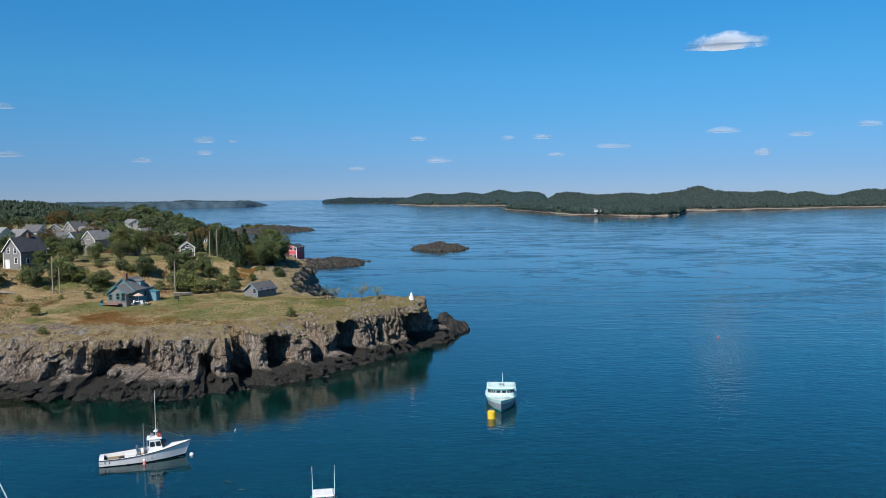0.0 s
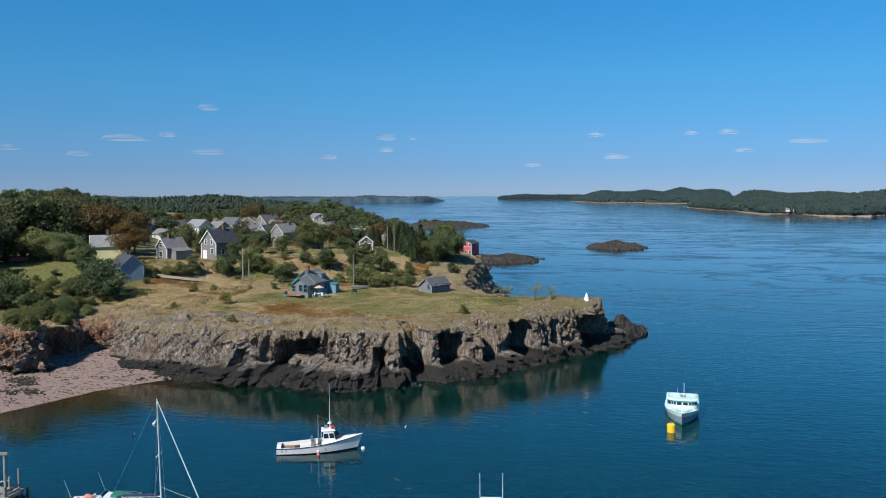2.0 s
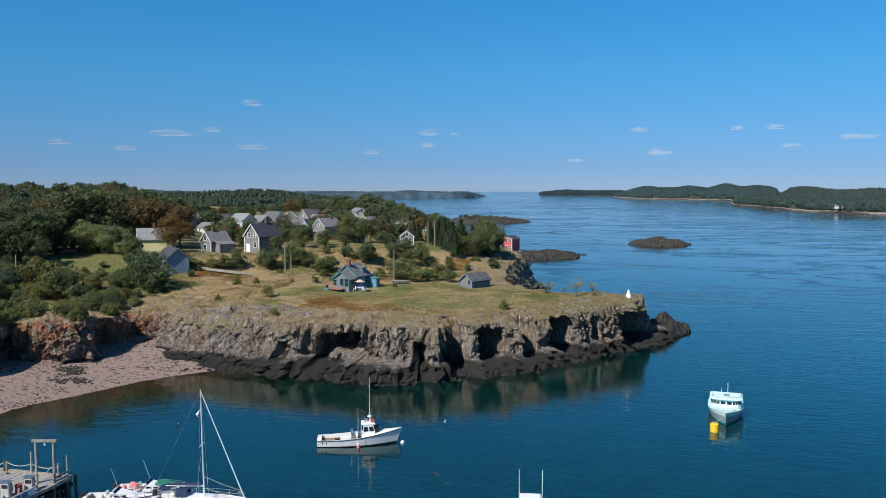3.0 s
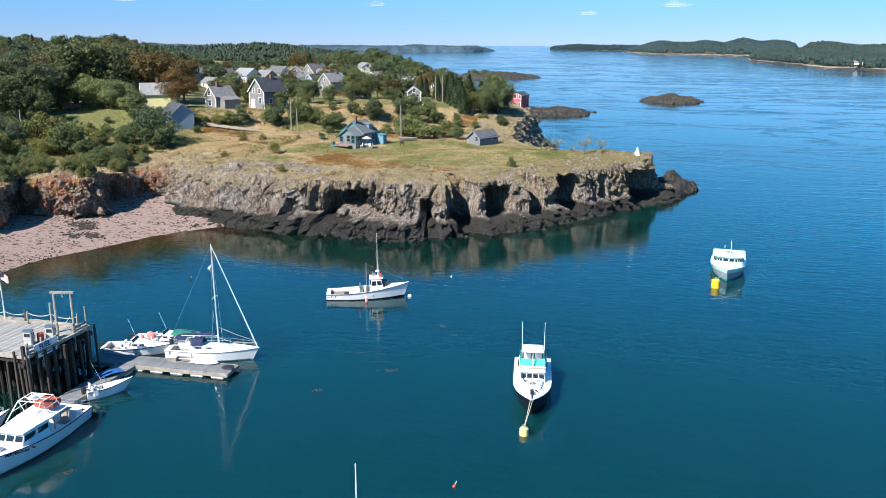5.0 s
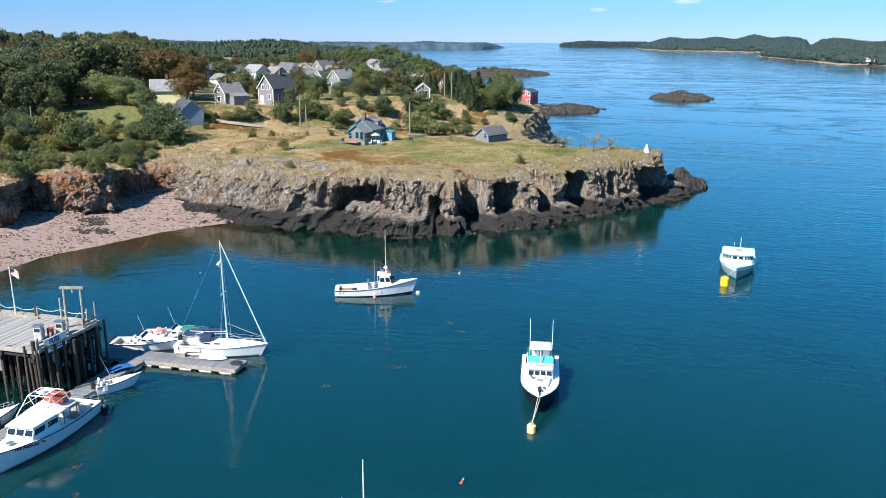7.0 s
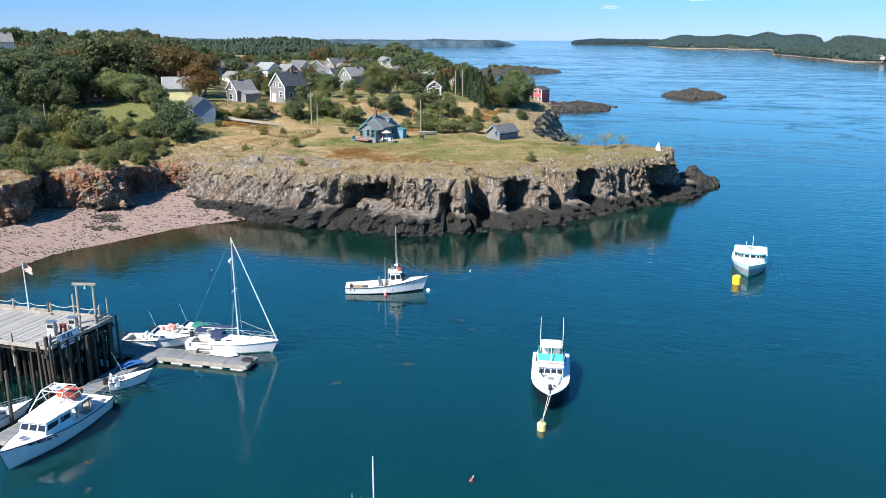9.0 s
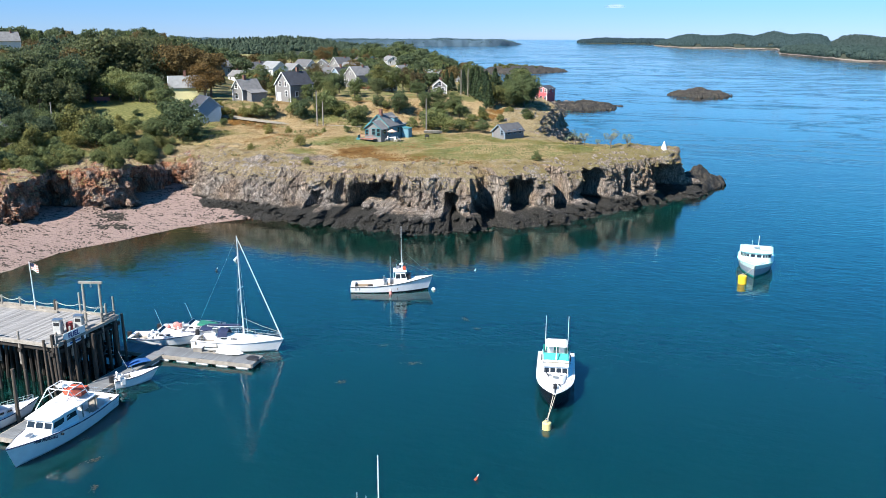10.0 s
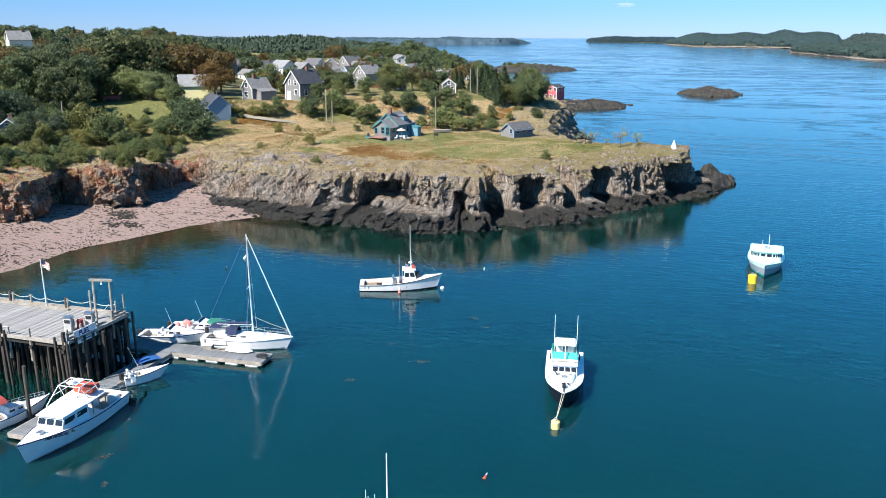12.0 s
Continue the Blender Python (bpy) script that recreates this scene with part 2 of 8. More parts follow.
def rock_material():
    m, nt, b = nodes_of("cliff_rock")
    pos = place(nt)
    geo = nt.nodes.new("ShaderNodeNewGeometry")
    sp, sn = nt.nodes.new("ShaderNodeSeparateXYZ"), nt.nodes.new("ShaderNodeSeparateXYZ")
    nt.links.new(geo.outputs["Position"], sp.inputs[0])
    nt.links.new(geo.outputs["Normal"], sn.inputs[0])
    crack = noise_tex(nt, place(nt, True, (1.2, 1.2, 0.5)), 0.9, 8.0, 0.72, 0.8)
    fine = noise_tex(nt, pos, 5.0, 6.0, 0.7)
    big = noise_tex(nt, pos, 0.16, 3.0)
    rock = ramp(nt, crack, [(0.30, (0.16, 0.145, 0.132)), (0.41, (0.37, 0.33, 0.295)), (0.53, (0.59, 0.53, 0.475)), (0.66, (0.80, 0.73, 0.655))])
    vor = nt.nodes.new("ShaderNodeTexVoronoi")
    vor.feature = "DISTANCE_TO_EDGE"
    vor.inputs["Scale"].default_value = 0.6
    warp = nt.nodes.new("ShaderNodeVectorMath")
    warp.operation = "ADD"
    wob = node(nt, "ShaderNodeTexNoise", Scale=0.8, Detail=4.0)
    nt.links.new(pos, wob.inputs["Vector"])
    nt.links.new(place(nt, True, (1.0, 1.0, 0.28)), warp.inputs[0])
    nt.links.new(wob.outputs["Color"], warp.inputs[1])
    nt.links.new(warp.outputs[0], vor.inputs["Vector"])
    joint = ramp(nt, vor.outputs["Distance"], [(0.0, (0.42, 0.41, 0.40)), (0.045, (1, 1, 1))])
    rock = mix(nt, 1.0, rock, joint, "MULTIPLY")
    chip = nt.nodes.new("ShaderNodeTexVoronoi")
    chip.inputs["Scale"].default_value = 1.7
    nt.links.new(warp.outputs[0], chip.inputs["Vector"])
    facet = ramp(nt, chip.outputs["Color"], [(0.15, (0.74, 0.73, 0.72)), (0.85, (1.20, 1.19, 1.17))])
    rock = mix(nt, 1.0, rock, facet, "MULTIPLY")
    rock = mix(nt, 1.0, rock, ramp(nt, fine, [(0.3, (0.5, 0.5, 0.52)), (0.65, (1.1, 1.08, 1.05))]), "MULTIPLY")
    rock = mix(nt, ramp(nt, big, [(0.4, (0, 0, 0)), (0.65, (1, 1, 1))]), rock, mix(nt, 1.0, rock, (0.95, 0.82, 0.70), "MULTIPLY"))
    grit = noise_tex(nt, place(nt, True, (1.4, 1.4, 0.6)), 2.6, 9.0, 0.82, 0.4)
    rock = mix(nt, 1.0, rock, ramp(nt, grit, [(0.37, (0.34, 0.33, 0.33)), (0.47, (0.85, 0.85, 0.85)), (0.56, (1.15, 1.14, 1.12)), (0.66, (1.55, 1.53, 1.48))]), "MULTIPLY")
    # iron-stained bluff over the beach
    west = ramp(nt, math_node(nt, "DIVIDE", math_node(nt, "ADD", sp.outputs["X"], 110.0), 20.0), [(0.80, (1, 1, 1)), (1.0, (0, 0, 0))])
    iron = mix(nt, math_node(nt, "MULTIPLY", west, ramp(nt, noise_tex(nt, pos, 0.5, 4.0), [(0.40, (0, 0, 0)), (0.56, (0.85, 0.85, 0.85))])), rock, mix(nt, 1.0, rock, (1.25, 0.66, 0.44), "MULTIPLY"))
    # grass where it is flat enough, weed near the water
    lift = math_node(nt, "ADD", sn.outputs["Z"], math_node(nt, "MULTIPLY", math_node(nt, "SUBTRACT", noise_tex(nt, pos, 0.8, 6.0), 0.5), 1.1))
    turf = ramp(nt, noise_tex(nt, pos, 2.0, 4.0), [(0.3, (0.29, 0.22, 0.11)), (0.5, (0.48, 0.375, 0.205)), (0.72, (0.64, 0.52, 0.32))])
    turf = mix(nt, ramp(nt, noise_tex(nt, pos, 0.25, 3.0), [(0.50, (0, 0, 0)), (0.66, (1, 1, 1))]), turf, mix(nt, fine, (0.30, 0.16, 0.06), (0.26, 0.24, 0.085)))
    east = ramp(nt, math_node(nt, "DIVIDE", math_node(nt, "ADD", sp.outputs["X"], 60.0), 60.0), [(0.25, (0, 0, 0)), (0.75, (0.62, 0.62, 0.62))])
    turf = mix(nt, east, turf, mix(nt, fine, (0.30, 0.22, 0.07), (0.22, 0.23, 0.075)))
    high = ramp(nt, math_node(nt, "DIVIDE", sp.outputs["Z"], 10.0), [(0.52, (0, 0, 0)), (0.62, (1, 1, 1))])
    bare = ramp(nt, noise_tex(nt, place(nt, True, (0.6, 1, 1)), 0.17, 8.0, 0.70), [(0.40, (1, 1, 1)), (0.44, (0, 0, 0))])
    grown = math_node(nt, "MULTIPLY", ramp(nt, lift, [(0.60, (0, 0, 0)), (0.74, (1, 1, 1))]), math_node(nt, "SUBTRACT", 1.0, bare))
    col = mix(nt, math_node(nt, "MULTIPLY", high, grown), iron, turf)
    weed = ramp(nt, fine, [(0.33, (0.012, 0.0115, 0.010)), (0.50, (0.052, 0.050, 0.044)), (0.60, (0.105, 0.10, 0.09)), (0.67, (0.30, 0.29, 0.27))])
    tide = math_node(nt, "ADD", math_node(nt, "DIVIDE", sp.outputs["Z"], 10.0), math_node(nt, "MULTIPLY", math_node(nt, "SUBTRACT", noise_tex(nt, pos, 0.4, 5.0), 0.5), 0.16))
    col = mix(nt, ramp(nt, tide, [(0.19, (0, 0, 0)), (0.24, (1, 1, 1))]), weed, col)
    nt.links.new(col, b.inputs["Base Color"])
    b.inputs["Roughness"].default_value = 0.9
    b.inputs["Specular IOR Level"].default_value = 0.25
    relief(nt, b, math_node(nt, "ADD", math_node(nt, "ADD", crack, math_node(nt, "MULTIPLY", grit, 0.6)), math_node(nt, "ADD", math_node(nt, "MULTIPLY", fine, 0.55), math_node(nt, "ADD", math_node(nt, "MULTIPLY", joint, 0.3), math_node(nt, "MULTIPLY", facet, 0.35)))), 1.0, 1.5)
    return m


def shingle_material(name, colour, rows=5.0):
    """Weathered wooden shingles or clapboards in courses."""
    m, nt, b = nodes_of(name)
    where = place(nt, False)
    sep = nt.nodes.new("ShaderNodeSeparateXYZ")
    nt.links.new(where, sep.inputs[0])
    saw = math_node(nt, "FRACT", math_node(nt, "MULTIPLY", sep.outputs["Z"], rows))
    grain = noise_tex(nt, place(nt, False, (4, 4, 1.5)), 3.0, 4.0)
    col = ramp(nt, grain, [(0.3, [c * 0.7 for c in colour]), (0.7, [min(c * 1.2, 0.9) for c in colour])])
    nt.links.new(col, b.inputs["Base Color"])
    b.inputs["Roughness"].default_value = 0.85
    relief(nt, b, math_node(nt, "ADD", saw, grain), 0.6, 0.03)
    return m


WATER, GROUND, ROCK = water_material(), ground_material(), rock_material()
WHITE = plain("white_paint", (0.78, 0.78, 0.76), 0.4, wear=0.12, bump=0)
GELCOAT = plain("white_gelcoat", (0.80, 0.80, 0.79), 0.22, wear=0.08, scale=1.2, bump=0)
BLACK_HULL = plain("black_hull_paint", (0.012, 0.014, 0.02), 0.25, wear=0.2, bump=0)
TEAL = plain("turquoise_paint", (0.22, 0.62, 0.58), 0.45, wear=0.15, bump=0)
TEAL_SCREEN = plain("teal_vinyl_screen", (0.02, 0.40, 0.34), 0.5, wear=0.25, bump=0.01)
TEAL_DARK = plain("teal_canvas", (0.01, 0.22, 0.20), 0.8, wear=0.2, bump=0.01)
NAVY = plain("navy_canvas", (0.012, 0.025, 0.075), 0.8, wear=0.3, bump=0.01)
BLUE_TARP = plain("blue_tarpaulin", (0.03, 0.12, 0.35), 0.6, wear=0.3, bump=0.02)
RED = plain("orange_red_vinyl", (0.55, 0.09, 0.04), 0.6, wear=0.25, bump=0.01)
MAROON = plain("maroon_canvas", (0.30, 0.045, 0.04), 0.8, wear=0.25, bump=0.01)
PINK = plain("faded_pink_foam", (0.70, 0.25, 0.22), 0.6, wear=0.2, bump=0)
YELLOW = plain("yellow_buoy_plastic", (0.85, 0.55, 0.03), 0.45, wear=0.2, bump=0)
CREAM = plain("pale_yellow_plastic", (0.75, 0.62, 0.25), 0.5, wear=0.2, bump=0)
DARK = plain("dark_rubber", (0.02, 0.02, 0.022), 0.6, wear=0.3, bump=0)
METAL = plain("galvanised_metal", (0.55, 0.56, 0.57), 0.35, 0.9, wear=0.2, bump=0)
ALLOY = plain("white_anodised_alloy", (0.72, 0.73, 0.74), 0.35, 0.3, wear=0.1, bump=0)
ROPE = plain("bleached_rope", (0.55, 0.50, 0.40), 0.9, wear=0.3, bump=0)
PLANK = plain("silvered_deck_plank", (0.385, 0.375, 0.36), 0.9, wear=0.35, scale=1.5, grain=14.0, by_object=0.4, stretch=(0.3, 3, 1))
FLOAT_DECK = plain("grey_float_deck", (0.20, 0.213, 0.222), 0.9, wear=0.3, scale=1.0, grain=8.0, by_object=0.25, stretch=(3, 0.4, 1))
PILE = plain("weathered_pile_wood", (0.095, 0.074, 0.056), 0.9, wear=0.5, scale=1.2, grain=10.0, by_object=0.4, stretch=(3, 3, 0.5))
TIMBER = plain("pale_old_timber", (0.36, 0.325, 0.275), 0.9, wear=0.35, scale=2.0, grain=14.0, by_object=0.25)
# near-black, with the shade under the pier deck put into its colour
SHADE_TIMBER = plain("dark_wet_timber", (0.032, 0.025, 0.019), 0.8, wear=0.4, by_object=0.3)
BRICK = plain("red_chimney_brick", (0.22, 0.105, 0.075), 0.9, wear=0.4, scale=4.0, grain=12.0)
ROOF_GREY = plain("grey_asphalt_shingle", (0.20, 0.20, 0.20), 0.95, wear=0.3, scale=1.0, grain=9.0, by_object=0.2)
ROOF_DARK = plain("charcoal_asphalt_shingle", (0.055, 0.06, 0.075), 0.95, wear=0.3, scale=1.0, grain=9.0, by_object=0.2)
ROOF_PALE = plain("pale_grey_roofing", (0.23, 0.24, 0.24), 0.85, wear=0.2, scale=1.0, grain=9.0)
SHINGLE = shingle_material("silver_grey_shingle_wall", (0.20, 0.195, 0.19))
SHINGLE_BLUE = shingle_material("blue_grey_clapboard", (0.22, 0.30, 0.38))
CLAP_WHITE = shingle_material("white_clapboard", (0.52, 0.535, 0.535))
CLAP_YELLOW = shingle_material("pale_yellow_clapboard", (0.80, 0.70, 0.38))
CLAP_TEAL = shingle_material("dusty_teal_clapboard", (0.13, 0.27, 0.34))
CLAP_PINK = shingle_material("red_clapboard", (0.55, 0.10, 0.11))
CLAP_BROWN = shingle_material("brown_clapboard", (0.12, 0.085, 0.06))
TRIM_TEAL = plain("turquoise_trim_paint", (0.06, 0.22, 0.25), 0.5, wear=0.15, bump=0)
BARK = plain("grey_bark", (0.14, 0.11, 0.085), 0.95, wear=0.4, grain=9.0, bump=0.03)
GRAVEL = plain("pale_gravel_road", (0.27, 0.24, 0.19), 0.95, wear=0.2, scale=0.4, grain=6.0, world_space=True)
LEAF = foliage("broad_leaves", (0.038, 0.052, 0.022), (0.205, 0.228, 0.098))
LEAF_DARK = foliage("dark_broad_leaves", (0.028, 0.041, 0.024), (0.160, 0.188, 0.098))
LEAF_OLIVE = foliage("willow_leaves", (0.09, 0.105, 0.04), (0.33, 0.34, 0.15))
LEAF_RUSSET = foliage("russet_leaves", (0.055, 0.038, 0.016), (0.21, 0.145, 0.062))
LEAF_BUSH = foliage("bush_leaves", (0.062, 0.074, 0.026), (0.275, 0.285, 0.118))
LEAF_GREY = foliage("thin_grey_leaves", (0.14, 0.16, 0.11), (0.34, 0.36, 0.27))
NEEDLES = foliage("spruce_needles", (0.014, 0.027, 0.016), (0.07, 0.10, 0.045))
# blue haze of the distance is mixed into this needle colour
HAZY_NEEDLES = foliage("far_forest_needles", (0.030, 0.060, 0.082), (0.060, 0.100, 0.122))
def grass_material():
    m, nt, b = nodes_of("meadow_grass")
    pos = place(nt)
    sx = nt.nodes.new("ShaderNodeSeparateXYZ")
    nt.links.new(pos, sx.inputs[0])
    east = ramp(nt, math_node(nt, "DIVIDE", math_node(nt, "ADD", sx.outputs["X"], 100.0), 100.0), [(0.36, (0, 0, 0)), (0.66, (1, 1, 1))])
    patch = math_node(nt, "ADD", noise_tex(nt, pos, 0.075, 4.0, 0.6), math_node(nt, "MULTIPLY", east, 0.055))
    col = ramp(nt, patch, [(0.36, (0.22, 0.125, 0.05)), (0.44, (0.35, 0.255, 0.13)), (0.53, (0.43, 0.335, 0.195)), (0.60, (0.24, 0.21, 0.085)), (0.70, (0.155, 0.165, 0.05))])
    isl = nt.nodes.new("ShaderNodeNewGeometry").outputs["Random Per Island"]
    nt.links.new(mix(nt, 1.0, col, ramp(nt, isl, [(0, (0.75, 0.74, 0.72)), (1, (1.08, 1.06, 1.03))]), "MULTIPLY"), b.inputs["Base Color"])
    b.inputs["Roughness"].default_value, b.inputs["Specular IOR Level"].default_value = 0.9, 0.1
    return m


GRASS = grass_material()
PANE = plain("dark_window_glass", (0.02, 0.025, 0.03), 0.06, wear=0.2, bump=0)


# ---- the land's form ----
COAST = [(-150, -60), (-112, 20), (-92, 60), (-86, 79), (-85.4, 92), (-83.6, 98), (-79.3, 110.4), (-75.7, 116.3), (-70.7, 121), (-62.5, 119.2), (-50, 118.4), (-45.6, 116.9),
         (-39.3, 117.4), (-34.8, 120.8), (-27, 126.5), (-21.5, 132.2), (-13.6, 143.6), (-9.3, 151.7), (-4.6, 156.5), (0, 163), (1.5, 170), (6.6, 188), (2, 190), (-6, 181)]
COAST += [(-18, 180), (-30, 188), (-33, 205), (-35, 242), (-41, 264), (-51, 290), (-50, 320), (-54, 337), (-38.5, 379), (-62, 386), (-85, 402), (-118, 440), (-160, 520),
          (-260, 640), (-420, 800), (-900, 1000), (-900, -60)]
TOP = [(-170, -60), (-128, 30), (-114, 70), (-108, 88), (-103, 96), (-99.2, 98), (-100.6, 105), (-105.4, 111.3), (-100.4, 112), (-95.2, 112.4), (-92.4, 114.2), (-93.8, 119.5), (-95.2, 128), (-101.5, 137.5), (-96.5, 137), (-91, 134.5), (-83, 130.5), (-72, 128.5),
       (-62, 126.5), (-52, 126.5), (-44, 126), (-37, 127), (-32, 130), (-26, 135), (-20, 141.5), (-15, 148.5), (-10, 155), (-5, 160), (-2.5, 166), (-5, 172), (-14, 174)]
TOP += [(-28, 180), (-37, 194), (-39, 210), (-40, 240), (-47, 262), (-60, 290), (-68, 330), (-72, 360), (-82, 385), (-110, 420), (-150, 505), (-250, 625), (-410, 785), (-890, 985), (-890, -60)]


def inside(poly, x, y):
    """Metres inside the outline (negative outside), for arrays."""
    x, y = np.asarray(x, float), np.asarray(y, float)
    best, odd = np.full(x.shape, 1e18), np.zeros(x.shape, bool)
    for (ax, ay), (bx, by) in zip(poly, poly[1:] + poly[:1]):
        t = np.clip(((x - ax) * (bx - ax) + (y - ay) * (by - ay)) / ((bx - ax) ** 2 + (by - ay) ** 2), 0, 1)
        best = np.minimum(best, (x - ax - t * (bx - ax)) ** 2 + (y - ay - t * (by - ay)) ** 2)
        if ay != by:
            odd ^= ((ay > y) != (by > y)) & (x < (bx - ax) * (y - ay) / (by - ay) + ax)
    return np.where(odd, 1, -1) * np.sqrt(best)


def smooth(a, b, v):
    t = np.clip((v - a) / (b - a), 0, 1)
    return t * t * (3 - 2 * t)


def edge_height(x, y):
    """Height of the cliff's edge near a plan point."""
    return 7.9 - 0.5 * smooth(-90, -62, x) - 2.1 * np.exp(-((x + 98) ** 2 + (y - 137) ** 2) / 150) + 0.9 * np.exp(-((x + 6) ** 2 + (y - 163) ** 2) / 120) + 2.6 * smooth(195, 215, y) - 9.5 * smooth(270, 345, y)


def upland(x, y):
    """Height of the grown land, without the cliff."""
    x, y = np.asarray(x, float), np.asarray(y, float)
    d, s = np.maximum(inside(TOP, x, y), 0), -0.6 * x + 0.8 * y
    z = edge_height(x, y) + 2.0 * (1 - np.exp(-d / 13))
    left = smooth(30, 37, np.degrees(np.arctan2(-x, np.maximum(y, 1))))
    hill = 10 + 4.2 * smooth(192, 206, s) + left * 11 * smooth(215, 420, s) - (1 - left) * 2.4 * smooth(225, 330, s) + 6 * np.exp(-((x + 165) ** 2 + (y - 455) ** 2) / 70**2)
    low = smooth(0, 30, d) * smooth(150, 190, s)
    return z + np.maximum(hill - z, 0) * low


def shelf(x, y):
    """Height of beach, weedy rock and sea bed."""
    c = inside(COAST, x, y)
    beach = np.where(c > 0, np.minimum(0.12 * c, 2.1), 0.13 * c)
    rock = np.where(c > 0, np.minimum(0.16 * c, 1.2) - 0.4, 0.6 * c - 0.4)
    w = smooth(-73, -64, x - 0.3 * (y - 120))
    return np.maximum(beach * (1 - w) + rock * w, -7)


def ground_z(x, y):
    w = 5.5 * smooth(250, 230, np.asarray(y, float))
    t = smooth(3.0 + w, 4.2 + w, inside(TOP, x, y))
    return shelf(x, y) * (1 - t) + upland(x, y) * t


def lattice(ix, iy, iz, seed):
    h = (ix * 374761393 + iy * 668265263 + iz * 2147483647 + seed * 974634777) & 0xFFFFFFFF
    h = ((h ^ (h >> 13)) * 1274126177) & 0xFFFFFFFF
    return ((h ^ (h >> 16)) & 0xFFFF) / 65535.0


def rough(x, y, z=0.0, seed=0):
    """Smooth noise from 0 to 1 for arrays."""
    x, y, z = np.broadcast_arrays(np.asarray(x, float), np.asarray(y, float), np.asarray(z, float))
    i, j, k = (np.floor(v).astype(np.int64) for v in (x, y, z))
    u, v, w = (t * t * (3 - 2 * t) for t in (x - i, y - j, z - k))
    total = 0
    for a in (0, 1):
        for b in (0, 1):
            for c in (0, 1):
                total = total + lattice(i + a, j + b, k + c, seed) * (u if a else 1 - u) * (v if b else 1 - v) * (w if c else 1 - w)
    return total


def fbm(x, y, z=0.0, seed=0, octaves=4):
    total, size, weight = 0, 1.0, 0.0
    for o in range(octaves):
        total = total + rough(np.asarray(x) * 2**o, np.asarray(y) * 2**o, np.asarray(z) * 2**o, seed + o) * size
        weight, size = weight + size, size * 0.5
    return total / weight


def facets(x, y, size, seed):
    """Broken rock: flat tilted plates that meet at sharp joints, about -1 to 1."""
    x, y = np.broadcast_arrays(np.asarray(x, float) / size, np.asarray(y, float) / size)
    i, j = np.floor(x).astype(np.int64), np.floor(y).astype(np.int64)
    best, out = np.full(x.shape, 9.0), np.zeros(x.shape)
    for a in (-1, 0, 1):
        for b in (-1, 0, 1):
            du = x - (i + a + lattice(i + a, j + b, 1, seed))
            dv = y - (j + b + lattice(i + a, j + b, 2, seed))
            d = du * du + dv * dv
            plate = lattice(i + a, j + b, 3, seed) * 2 - 1 + (lattice(i + a, j + b, 4, seed) - 0.5) * 2.2 * du + (lattice(i + a, j + b, 5, seed) - 0.5) * 2.2 * dv
            out = np.where(d < best, plate, out)
            best = np.minimum(d, best)
    return out


def mesh_from(name, verts, faces, material, parent=None, label="", shade=False):
    me = bpy.data.meshes.new(name)
    me.from_pydata([tuple(v) for v in verts], [], [tuple(f) for f in faces])
    me.materials.append(material)
    if shade:
        me.polygons.foreach_set("use_smooth", [True] * len(me.polygons))
    me.update()
    ob = new(name, me)
    if parent:
        ob.parent = parent
    if label:
        tagged(ob, label)
    return ob


def sheet_faces(rows, cols):
    a = np.arange(rows * cols).reshape(rows, cols)
    return np.stack([a[:-1, :-1], a[:-1, 1:], a[1:, 1:], a[1:, :-1]], -1).reshape(-1, 4).tolist()


def spaced(*spans):
    out = []
    for a, b, step in spans:
        out += list(np.arange(a, b, step))
    return np.array(out + [spans[-1][1]])


# ---- water ----
rings = np.r_[2, np.geomspace(20, 4900, 60)]
turns = np.linspace(0, 2 * np.pi, 97)[:-1]
wx, wy = np.outer(rings, np.cos(turns)).ravel(), np.outer(rings, np.sin(turns)).ravel()
wz = np.repeat(12.0 * smooth(2500, 4900, rings), 96)
wf = [(r * 96 + c, (r + 1) * 96 + c, (r + 1) * 96 + (c + 1) % 96, r * 96 + (c + 1) % 96) for r in range(len(rings) - 1) for c in range(96)] + [tuple(range(96))]
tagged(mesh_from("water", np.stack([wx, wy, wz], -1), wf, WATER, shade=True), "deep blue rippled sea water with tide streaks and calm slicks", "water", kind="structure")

# ---- ground ----
gx = spaced((-900, -300, 12), (-300, -150, 4), (-150, -126, 1.6), (-126, 12, 0.8), (12, 30, 3))
gy = spaced((-60, 60, 10), (60, 80, 2), (80, 215, 0.8), (215, 300, 2), (300, 460, 4), (460, 1000, 14))
X, Y = np.meshgrid(gx, gy)
X, Y = X.ravel(), Y.ravel()
Z = ground_z(X, Y)
IN_TOP, IN_COAST = inside(TOP, X, Y), inside(COAST, X, Y)
Z = Z + np.where(IN_TOP > 9, (fbm(X / 6, Y / 6, seed=3) - 0.5) * 0.9 + (fbm(X / 1.6, Y / 1.6, seed=4, octaves=3) - 0.5) * 0.35, (fbm(X / 2.5, Y / 2.5, seed=5) - 0.5) * 0.25)
ROCKY = (IN_TOP < 3) & (X > -67) & (IN_COAST > -6)
Z = Z + np.where(ROCKY, (fbm(X / 2.2, Y / 2.2, seed=6) - 0.45) * 2.0 + (facets(X, Y, 3.2, 35) * 0.55 + facets(X, Y, 1.7, 36) * 0.4) * smooth(-3, 1, IN_COAST), 0)
ground = mesh_from("ground", np.stack([X, Y, Z], -1), sheet_faces(len(gy), len(gx)), GROUND, shade=True)


def bump_at(x, y, cx, cy, rx, ry):
    return np.exp(-((x - cx) / rx) ** 2 - ((y - cy) / ry) ** 2)


